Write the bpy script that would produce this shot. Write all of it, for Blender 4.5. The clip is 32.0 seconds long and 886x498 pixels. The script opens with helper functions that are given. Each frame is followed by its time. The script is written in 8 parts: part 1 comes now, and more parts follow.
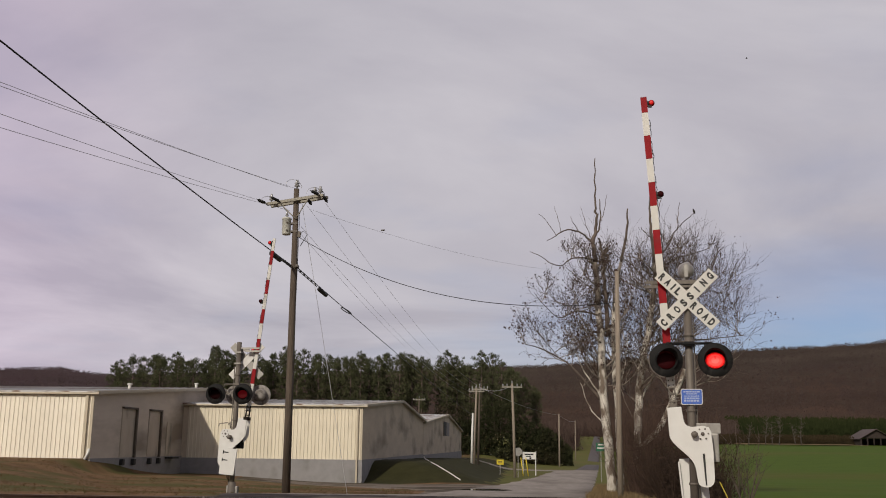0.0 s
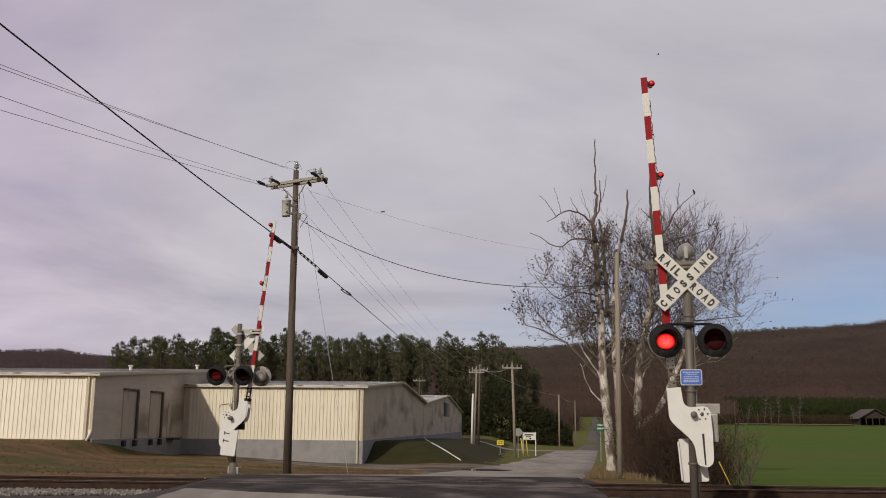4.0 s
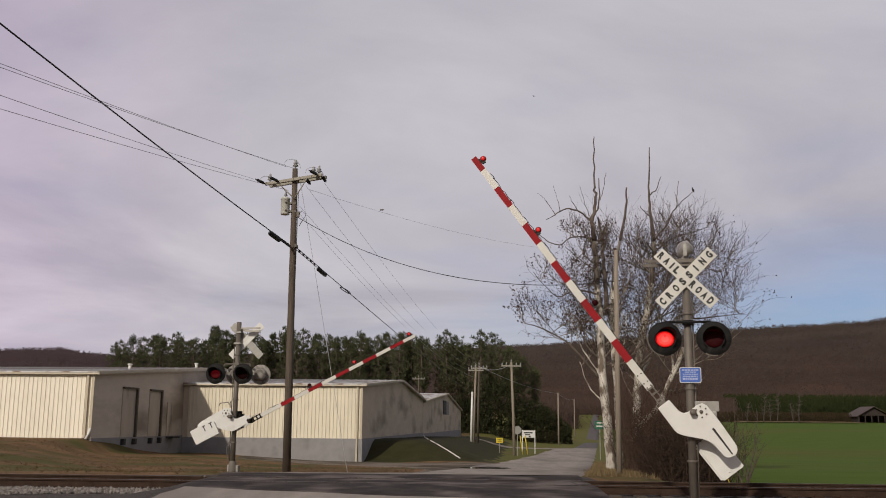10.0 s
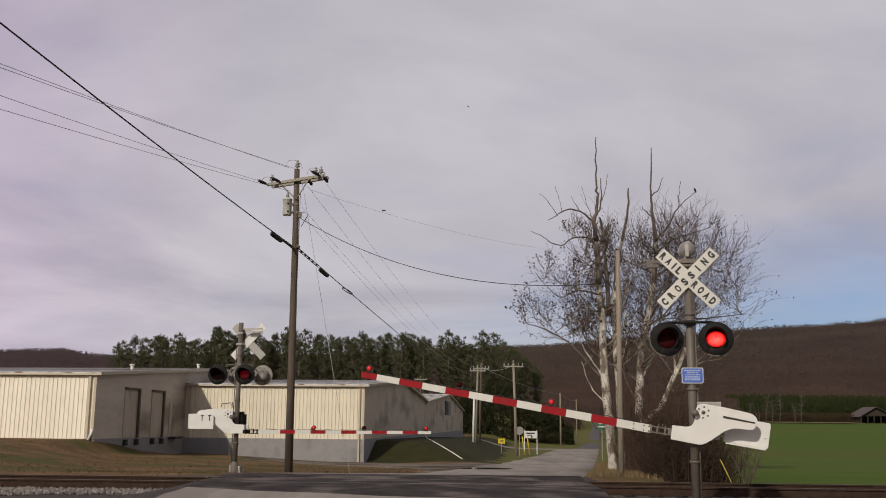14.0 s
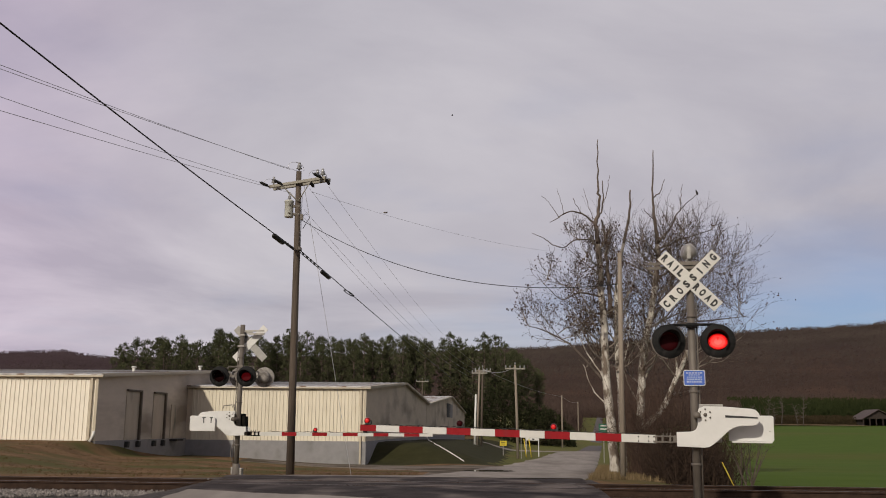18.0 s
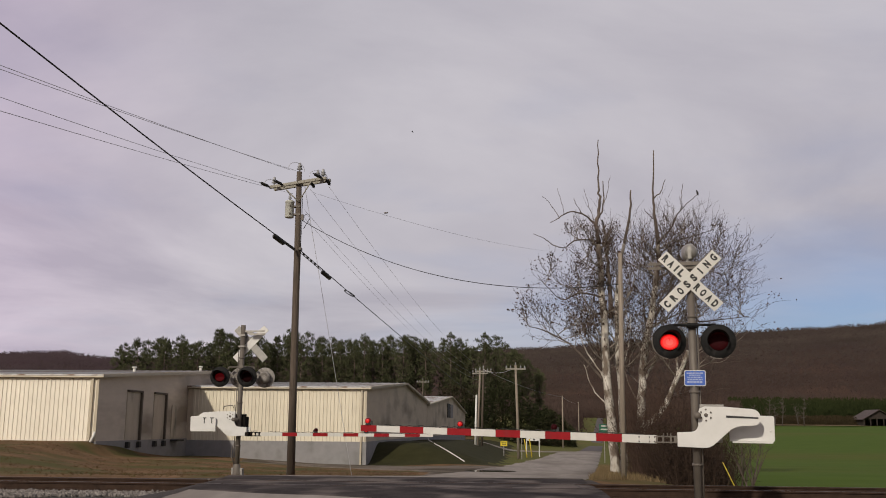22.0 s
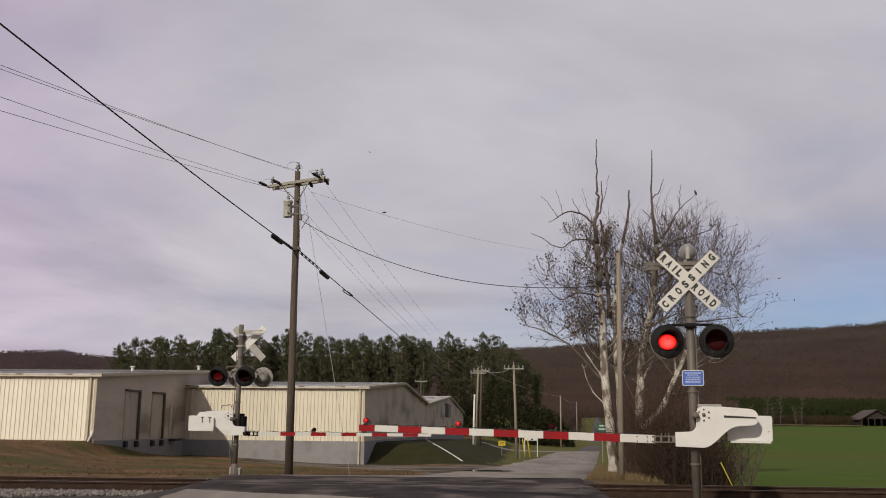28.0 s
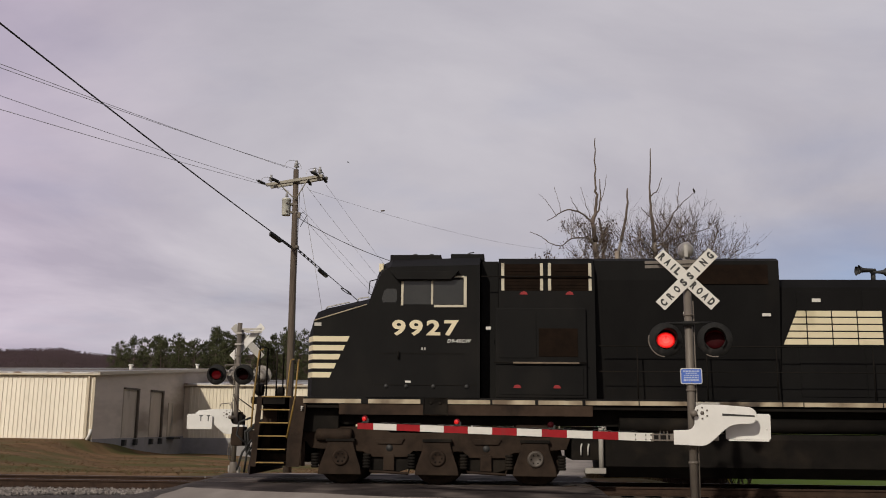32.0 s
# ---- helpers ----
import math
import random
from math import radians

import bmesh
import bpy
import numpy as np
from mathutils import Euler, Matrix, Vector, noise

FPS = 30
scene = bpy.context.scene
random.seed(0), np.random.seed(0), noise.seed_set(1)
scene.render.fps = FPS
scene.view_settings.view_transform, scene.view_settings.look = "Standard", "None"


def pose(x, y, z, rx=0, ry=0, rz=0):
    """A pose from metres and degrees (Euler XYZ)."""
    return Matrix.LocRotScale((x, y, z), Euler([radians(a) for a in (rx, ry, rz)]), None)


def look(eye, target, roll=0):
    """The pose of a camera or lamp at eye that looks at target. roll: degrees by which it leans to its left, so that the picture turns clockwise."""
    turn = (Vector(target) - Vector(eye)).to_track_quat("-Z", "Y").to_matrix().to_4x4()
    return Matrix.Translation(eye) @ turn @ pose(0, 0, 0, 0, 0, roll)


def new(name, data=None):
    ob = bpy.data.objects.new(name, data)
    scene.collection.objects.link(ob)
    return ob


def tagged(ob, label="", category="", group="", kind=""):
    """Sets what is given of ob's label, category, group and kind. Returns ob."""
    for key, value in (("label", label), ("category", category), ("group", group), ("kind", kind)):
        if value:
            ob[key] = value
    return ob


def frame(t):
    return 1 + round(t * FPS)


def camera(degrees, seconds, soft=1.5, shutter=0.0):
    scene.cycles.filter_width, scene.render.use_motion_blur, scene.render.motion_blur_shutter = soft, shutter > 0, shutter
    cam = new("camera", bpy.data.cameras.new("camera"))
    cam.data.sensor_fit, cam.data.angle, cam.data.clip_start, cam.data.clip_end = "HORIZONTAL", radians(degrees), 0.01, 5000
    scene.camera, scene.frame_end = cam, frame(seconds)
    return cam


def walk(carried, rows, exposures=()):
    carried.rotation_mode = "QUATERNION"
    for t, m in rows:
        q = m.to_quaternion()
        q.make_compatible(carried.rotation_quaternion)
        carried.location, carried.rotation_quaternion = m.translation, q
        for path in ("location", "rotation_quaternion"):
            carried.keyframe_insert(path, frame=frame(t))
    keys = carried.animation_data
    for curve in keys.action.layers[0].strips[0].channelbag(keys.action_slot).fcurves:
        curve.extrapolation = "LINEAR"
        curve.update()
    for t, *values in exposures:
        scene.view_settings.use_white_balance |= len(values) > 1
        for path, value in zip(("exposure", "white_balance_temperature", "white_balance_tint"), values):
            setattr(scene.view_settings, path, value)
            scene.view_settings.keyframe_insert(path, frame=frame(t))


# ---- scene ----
cam = camera(50.0, 32.0, soft=1.0)
EYE = (0.0, 0.0, 1.2)


def aim(yaw, pitch, roll):
    """The tripod head's turn: degrees to the right, up, and clockwise in the picture."""
    a, b = radians(yaw), radians(pitch)
    way = Vector((math.sin(a) * math.cos(b), math.cos(a) * math.cos(b), math.sin(b)))
    return look(EYE, Vector(EYE) + way, roll)


walk(cam, [(t, aim(yaw, pitch, roll)) for t, yaw, pitch, roll in (
    (0, -0.013, 11.616, 0.712),
    (0.5, -0.002, 11.835, 0.534),
    (1, -0.074, 11.583, 0.518),
    (1.5, -0.041, 11.212, 0.389),
    (2, -0.046, 10.988, 0.409),
    (2.5, -0.043, 10.874, 0.445),
    (3, -0.257, 10.927, 0.693),
    (3.5, -0.044, 10.543, 0.648),
    (5.5, 0.013, 10.455, 0.515),
    (6, 0.011, 10.432, 0.555),
    (6.5, 0.085, 10.385, 0.541),
    (7, 0.116, 10.390, 0.559),
    (7.5, 0.079, 10.337, 0.573),
    (8, 0.113, 10.384, 0.512),
    (8.5, 0.114, 10.376, 0.490),
    (9, 0.061, 10.336, 0.556),
    (9.5, 0.050, 10.290, 0.550),
    (10, 0.060, 10.379, 0.515),
    (10.5, 0.099, 10.385, 0.491),
    (11, 0.085, 10.399, 0.523),
    (11.5, 0.050, 10.387, 0.559),
    (12, 0.060, 10.393, 0.565),
    (12.5, 0.011, 10.387, 0.561),
    (13, -0.005, 10.415, 0.490),
    (13.5, -0.016, 10.434, 0.529),
    (14, -0.057, 10.411, 0.498),
    (14.5, -0.117, 10.430, 0.582),
    (16.5, -0.191, 10.478, 0.623),
    (17, -0.196, 10.485, 0.579),
    (17.5, -0.173, 10.518, 0.619),
    (18, -0.163, 10.539, 0.548),
    (18.5, -0.189, 10.537, 0.587),
    (19, -0.195, 10.538, 0.577),
    (19.5, -0.195, 10.538, 0.577),
    (20, -0.178, 10.584, 0.578),
    (20.5, -0.195, 10.589, 0.575),
    (21, -0.175, 10.564, 0.598),
    (21.5, -0.188, 10.543, 0.575),
    (22, -0.194, 10.558, 0.530),
    (22.5, -0.183, 10.538, 0.573),
    (23, -0.165, 10.532, 0.580),
    (23.5, -0.185, 10.531, 0.608),
    (24, -0.183, 10.538, 0.573),
    (24.5, -0.146, 10.539, 0.569),
    (25, -0.195, 10.538, 0.577),
    (25.5, -0.201, 10.544, 0.555),
    (27.5, -0.063, 10.554, 0.501),
    (28, -0.090, 10.539, 0.572),
    (28.5, -0.001, 10.541, 0.544),
    (29, -0.043, 10.529, 0.494),
    (29.5, -0.040, 10.514, 0.575),
    (30, 0.057, 10.510, 0.479),
    (30.5, 0.066, 10.489, 0.563),
    (31, 0.012, 10.483, 0.520),
    (31.5, 0.061, 10.446, 0.576),
    (32, 0.003, 10.436, 0.552),
)], exposures=[(0.0, 0.0), (32.0, 0.0)])

# ---------------------------------------------------------------- light
SUN_WAY = Vector((0.50, 1.0, -0.645)).normalized()
sun = new("sun", bpy.data.lights.new("sun", "SUN"))
sun.data.energy, sun.data.angle, sun.data.color = 2.75, radians(1.2), (1.0, 0.915, 0.77)
sun.rotation_mode = "QUATERNION"
sun.rotation_quaternion = SUN_WAY.to_track_quat("-Z", "Y")


def make_world():
    """High thin cloud with a band of clear blue low on the right, over a clear-sky base."""
    w = bpy.data.worlds.new("sky")
    scene.world = w
    w.use_nodes = True
    nt = w.node_tree
    nt.nodes.clear()
    N, L = nt.nodes.new, nt.links.new
    out, bg = N("ShaderNodeOutputWorld"), N("ShaderNodeBackground")
    sky = N("ShaderNodeTexSky")
    sky.sky_type, sky.sun_disc = "NISHITA", False
    sky.sun_elevation, sky.sun_rotation = radians(30), math.atan2(-SUN_WAY.x, -SUN_WAY.y)
    blue = N("ShaderNodeMix")
    blue.data_type, blue.blend_type = "RGBA", "MULTIPLY"
    blue.inputs["Factor"].default_value = 1.0
    L(sky.outputs[0], blue.inputs["A"])
    blue.inputs["B"].default_value = (0.082, 0.078, 0.086, 1)
    tc = N("ShaderNodeTexCoord")
    sep = N("ShaderNodeSeparateXYZ")
    L(tc.outputs["Generated"], sep.inputs[0])

    def math_node(op, a, b=None, c=None, clamp=False):
        n = N("ShaderNodeMath")
        n.operation, n.use_clamp = op, clamp
        for i, v in enumerate((a, b, c)):
            if v is None:
                continue
            if isinstance(v, (int, float)):
                n.inputs[i].default_value = v
            else:
                L(v, n.inputs[i])
        return n.outputs[0]

    # cloud sheet laid flat overhead, so that it draws together towards the horizon
    flat = N("ShaderNodeCombineXYZ")
    up = math_node("MAXIMUM", math_node("ADD", sep.outputs[2], 0.10), 0.02)
    L(math_node("DIVIDE", sep.outputs[0], up), flat.inputs[0])
    L(math_node("DIVIDE", sep.outputs[1], up), flat.inputs[1])
    n1, n2 = N("ShaderNodeTexNoise"), N("ShaderNodeTexNoise")
    n1.inputs["Scale"].default_value, n1.inputs["Detail"].default_value, n1.inputs["Roughness"].default_value = 0.55, 8, 0.55
    n2.inputs["Scale"].default_value, n2.inputs["Detail"].default_value, n2.inputs["Roughness"].default_value = 1.3, 6, 0.5
    n1.inputs["Distortion"].default_value = 0.6
    L(flat.outputs[0], n1.inputs["Vector"])
    L(flat.outputs[0], n2.inputs["Vector"])
    tone = N("ShaderNodeValToRGB")
    tone.color_ramp.elements[0].position, tone.color_ramp.elements[0].color = 0.39, (0.432, 0.412, 0.468, 1)
    tone.color_ramp.elements[1].position, tone.color_ramp.elements[1].color = 0.62, (0.585, 0.558, 0.600, 1)
    L(n1.outputs[0], tone.inputs[0])
    # the clear gap: to the right, low
    right = math_node("DIVIDE", sep.outputs[0], math_node("MAXIMUM", sep.outputs[1], 0.05))
    gap = math_node("MULTIPLY", math_node("SUBTRACT", right, -0.09), 1.9)
    low = math_node("SUBTRACT", 1.25, math_node("MULTIPLY", math_node("ABSOLUTE", math_node("SUBTRACT", sep.outputs[2], 0.085)), 9.5))
    gap = math_node("MULTIPLY", math_node("MINIMUM", math_node("MAXIMUM", gap, 0.0), 1.0), math_node("MAXIMUM", low, 0.0), clamp=True)
    gap = math_node("ADD", gap, math_node("MULTIPLY", math_node("SUBTRACT", n2.outputs[0], 0.52), 0.9), clamp=True)
    gap = math_node("MULTIPLY", gap, math_node("GREATER_THAN", sep.outputs[1], 0.0))
    # the sheet of cloud lies ahead; overhead and behind, where the sun stands, the sky is mostly clear
    ahead = N("ShaderNodeMapRange")
    ahead.interpolation_type = "SMOOTHSTEP"
    ahead.inputs["From Min"].default_value, ahead.inputs["From Max"].default_value = 0.72, 0.15
    ahead.inputs["To Min"].default_value, ahead.inputs["To Max"].default_value = 0.0, 0.9
    L(sep.outputs[1], ahead.inputs["Value"])
    gap = math_node("MAXIMUM", math_node("MULTIPLY", gap, 0.85), ahead.outputs[0])
    mix = N("ShaderNodeMix")
    mix.data_type = "RGBA"
    L(gap, mix.inputs["Factor"])
    # a lilac cast in the cloud towards the left
    cast = N("ShaderNodeMapRange")
    cast.interpolation_type = "SMOOTHSTEP"
    cast.inputs["From Min"].default_value, cast.inputs["From Max"].default_value = -0.15, -0.60
    L(right, cast.inputs["Value"])
    lilac = N("ShaderNodeMix")
    lilac.data_type, lilac.blend_type = "RGBA", "MULTIPLY"
    L(cast.outputs[0], lilac.inputs["Factor"])
    L(tone.outputs[0], lilac.inputs["A"])
    lilac.inputs["B"].default_value = (1.12, 1.0, 1.10, 1)
    L(lilac.outputs["Result"], mix.inputs["A"])
    haze = N("ShaderNodeMix")
    haze.data_type = "RGBA"
    L(math_node("MULTIPLY", ahead.outputs[0], 0.62), haze.inputs["Factor"])
    L(blue.outputs["Result"], haze.inputs["A"])
    haze.inputs["B"].default_value = (0.36, 0.295, 0.245, 1)
    # clear air low ahead is a deeper blue
    deep = N("ShaderNodeMix")
    deep.data_type, deep.blend_type = "RGBA", "MULTIPLY"
    front = N("ShaderNodeMapRange")
    front.interpolation_type = "SMOOTHSTEP"
    front.inputs["From Min"].default_value, front.inputs["From Max"].default_value = 0.6, 0.85
    L(sep.outputs[1], front.inputs["Value"])
    L(front.outputs[0], deep.inputs["Factor"])
    L(haze.outputs["Result"], deep.inputs["A"])
    deep.inputs["B"].default_value = (0.66, 0.765, 0.93, 1)
    L(deep.outputs["Result"], mix.inputs["B"])
    L(mix.outputs["Result"], bg.inputs[0])
    bg.inputs[1].default_value = 1.0
    L(bg.outputs[0], out.inputs[0])


make_world()

# ---------------------------------------------------------------- tools
def thing(name, label="", category="", group="", kind="", at=None):
    ob = new(name)
    ob.empty_display_size = 0.2
    if at is not None:
        ob.matrix_basis = at
    return tagged(ob, label, category, group, kind)


def mesh_of(name, bm, material, smooth=False):
    me = bpy.data.meshes.new(name)
    bmesh.ops.recalc_face_normals(bm, faces=bm.faces)
    bm.to_mesh(me)
    bm.free()
    for m in material if isinstance(material, (list, tuple)) else [material]:
        me.materials.append(m)
    if smooth:
        me.shade_smooth()
    return me


def part(name, bm, material, parent, label="", smooth=False, at=None):
    me = bm if isinstance(bm, bpy.types.Mesh) else mesh_of(name, bm, material, smooth)
    ob = new(name, me)
    ob.parent = parent
    if at is not None:
        ob.matrix_basis = at
    return tagged(ob, label)


def solid(name, bm, material, label="", category="", group="", kind="", smooth=False, at=None):
    ob = new(name, mesh_of(name, bm, material, smooth))
    if at is not None:
        ob.matrix_basis = at
    return tagged(ob, label, category, group, kind)


def box(bm, x0, y0, z0, x1, y1, z1, m=None, bevel=0.0):
    sub = bmesh.new()
    vs = [sub.verts.new((x, y, z)) for x in (x0, x1) for y in (y0, y1) for z in (z0, z1)]
    for f in ((0, 1, 3, 2), (4, 6, 7, 5), (0, 4, 5, 1), (2, 3, 7, 6), (0, 2, 6, 4), (1, 5, 7, 3)):
        sub.faces.new([vs[i] for i in f])
    if bevel:
        bmesh.ops.bevel(sub, geom=sub.edges[:], offset=bevel, segments=2, affect="EDGES", profile=0.7)
    return merge(bm, sub, m)


def merge(bm, sub, m=None):
    made = {}
    for v in sub.verts:
        made[v] = bm.verts.new(m @ v.co if m else v.co)
    for f in sub.faces:
        try:
            g = bm.faces.new([made[v] for v in f.verts])
            g.smooth, g.material_index = f.smooth, f.material_index
        except ValueError:
            pass
    sub.free()
    return bm


def tube(bm, pts, radii, seg=8, caps=True):
    """A round rod along points."""
    pts = [Vector(p) for p in pts]
    if isinstance(radii, (int, float)):
        radii = [radii] * len(pts)
    rings = []
    side = None
    for i, p in enumerate(pts):
        way = (pts[min(i + 1, len(pts) - 1)] - pts[max(i - 1, 0)]).normalized()
        if side is None:
            side = way.orthogonal().normalized()
        side = (side - way * side.dot(way)).normalized()
        other = way.cross(side)
        rings.append([bm.verts.new(p + (side * math.cos(6.2832 * k / seg) + other * math.sin(6.2832 * k / seg)) * radii[i]) for k in range(seg)])
    for a, b in zip(rings, rings[1:]):
        for k in range(seg):
            f = bm.faces.new((a[k], a[(k + 1) % seg], b[(k + 1) % seg], b[k]))
            f.smooth = seg > 4
    if caps and seg > 2:
        bm.faces.new(rings[0][::-1])
        bm.faces.new(rings[-1])
    return bm


def prism(bm, outline, y0, y1, m=None, bevel=0.0):
    """An outline of (x, z) carried from y0 to y1."""
    sub = bmesh.new()
    a = [sub.verts.new((x, y0, z)) for x, z in outline]
    b = [sub.verts.new((x, y1, z)) for x, z in outline]
    sub.faces.new(a)
    sub.faces.new(b[::-1])
    n = len(a)
    for i in range(n):
        sub.faces.new((a[i], b[i], b[(i + 1) % n], a[(i + 1) % n]))
    bmesh.ops.recalc_face_normals(sub, faces=sub.faces)
    if bevel:
        bmesh.ops.bevel(sub, geom=[e for e in sub.edges if abs(e.verts[0].co.y - e.verts[1].co.y) < 1e-6], offset=bevel, segments=2, affect="EDGES", profile=0.7)
    return merge(bm, sub, m)


def turned(bm, profile, m=None, seg=24):
    """A body of revolution about z from (radius, z) pairs."""
    sub = bmesh.new()
    rings = []
    for r, z in profile:
        rings.append([sub.verts.new((r * math.cos(6.28319 * k / seg), r * math.sin(6.28319 * k / seg), z)) for k in range(seg)] if r > 1e-6 else [sub.verts.new((0, 0, z))])
    for a, b in zip(rings, rings[1:]):
        for k in range(seg):
            q = [a[k % len(a)], a[(k + 1) % len(a)], b[(k + 1) % len(b)], b[k % len(b)]]
            q = list(dict.fromkeys(q))
            if len(q) > 2:
                f = sub.faces.new(q)
                f.smooth = True
    return merge(bm, sub, m)


def arc(cx, cz, r, a0, a1, n=8):
    return [(cx + r * math.cos(radians(a0 + (a1 - a0) * i / n)), cz + r * math.sin(radians(a0 + (a1 - a0) * i / n))) for i in range(n + 1)]


def lettering(name, text, size, material, parent, m, label="", depth=0.002, spacing=1.0, bold=0.0, fit=None, slant=0.0):
    """Flat letters in the built-in font as a mesh part; m places the text's plane."""
    cu = bpy.data.curves.new(name, "FONT")
    cu.body, cu.size, cu.align_x, cu.align_y, cu.extrude, cu.space_character = text, size, "CENTER", "CENTER", depth, spacing
    cu.resolution_u, cu.offset = 3, bold
    ob = bpy.data.objects.new(name, cu)
    me = bpy.data.meshes.new_from_object(ob)
    bpy.data.objects.remove(ob)
    bpy.data.curves.remove(cu)
    if fit:
        # stretched to a width and height, and slanted
        xs, ys = [v.co.x for v in me.vertices], [v.co.y for v in me.vertices]
        kx, ky = fit[0] / (max(xs) - min(xs)), fit[1] / (max(ys) - min(ys))
        for v in me.vertices:
            y = (v.co.y - (max(ys) + min(ys)) / 2) * ky
            v.co = ((v.co.x - (max(xs) + min(xs)) / 2) * kx + slant * y, y, v.co.z)
    me.materials.clear()
    me.materials.append(material)
    out = new(name, me)
    out.parent = parent
    out.matrix_basis = m
    return tagged(out, label)


# ---------------------------------------------------------------- materials
def surface(name, c1, c2, scale=3.0, rough=0.7, bump=0.0, bump_scale=None, metal=0.0, spots=None, island=0.0, random_tint=0.0,
            stretch=(1, 1, 1), spot_scale=0.6, spot_cut=(0.55, 0.7), glow=None, coat=0.0, rough2=None, detail=6.0, bump_dist=0.02, spec=None):
    """Base colour between c1 and c2 by fine grain, with stains of colour `spots` at a larger scale; all in metres."""
    m = bpy.data.materials.new(name)
    m.use_nodes = True
    nt = m.node_tree
    N, L = nt.nodes.new, nt.links.new
    b = nt.nodes["Principled BSDF"]
    tc, mp = N("ShaderNodeTexCoord"), N("ShaderNodeMapping")
    mp.inputs["Scale"].default_value = stretch
    L(tc.outputs["Object"], mp.inputs["Vector"])
    n = N("ShaderNodeTexNoise")
    n.inputs["Scale"].default_value, n.inputs["Detail"].default_value, n.inputs["Roughness"].default_value = scale, detail, 0.65
    L(mp.outputs[0], n.inputs["Vector"])
    ramp = N("ShaderNodeValToRGB")
    ramp.color_ramp.elements[0].position, ramp.color_ramp.elements[1].position = 0.3, 0.7
    ramp.color_ramp.elements[0].color, ramp.color_ramp.elements[1].color = (*c1, 1), (*c2, 1)
    L(n.outputs[0], ramp.inputs[0])
    col = ramp.outputs[0]
    if spots:
        s = N("ShaderNodeTexNoise")
        s.inputs["Scale"].default_value, s.inputs["Detail"].default_value = spot_scale, 8
        L(mp.outputs[0], s.inputs["Vector"])
        r2 = N("ShaderNodeValToRGB")
        r2.color_ramp.elements[0].position, r2.color_ramp.elements[1].position = spot_cut
        L(s.outputs[0], r2.inputs[0])
        mx = N("ShaderNodeMix")
        mx.data_type = "RGBA"
        L(r2.outputs[0], mx.inputs["Factor"])
        L(col, mx.inputs["A"])
        mx.inputs["B"].default_value = (*spots, 1)
        col = mx.outputs["Result"]
    if island or random_tint:
        if island:
            g = N("ShaderNodeNewGeometry")
            src, amount = g.outputs["Random Per Island"], island
        else:
            g = N("ShaderNodeObjectInfo")
            src, amount = g.outputs["Random"], random_tint
        mr = N("ShaderNodeMapRange")
        mr.inputs["To Min"].default_value, mr.inputs["To Max"].default_value = 1 - amount, 1 + amount
        L(src, mr.inputs["Value"])
        hs = N("ShaderNodeHueSaturation")
        L(mr.outputs[0], hs.inputs["Value"])
        L(col, hs.inputs["Color"])
        col = hs.outputs[0]
    L(col, b.inputs["Base Color"])
    b.inputs["Roughness"].default_value, b.inputs["Metallic"].default_value = rough, metal
    if rough2 is not None:
        mr = N("ShaderNodeMapRange")
        mr.inputs["To Min"].default_value, mr.inputs["To Max"].default_value = rough, rough2
        L(n.outputs[0], mr.inputs["Value"])
        L(mr.outputs[0], b.inputs["Roughness"])
    if spec is not None:
        b.inputs["Specular IOR Level"].default_value = spec
    if coat:
        b.inputs["Coat Weight"].default_value = coat
    if bump:
        bn = n
        if bump_scale:
            bn = N("ShaderNodeTexNoise")
            bn.inputs["Scale"].default_value, bn.inputs["Detail"].default_value = bump_scale, 6
            L(mp.outputs[0], bn.inputs["Vector"])
        bp = N("ShaderNodeBump")
        bp.inputs["Strength"].default_value, bp.inputs["Distance"].default_value = bump, bump_dist
        L(bn.outputs[0], bp.inputs["Height"])
        L(bp.outputs[0], b.inputs["Normal"])
    if glow:
        b.inputs["Emission Color"].default_value, b.inputs["Emission Strength"].default_value = (*glow[0], 1), glow[1]
    return m


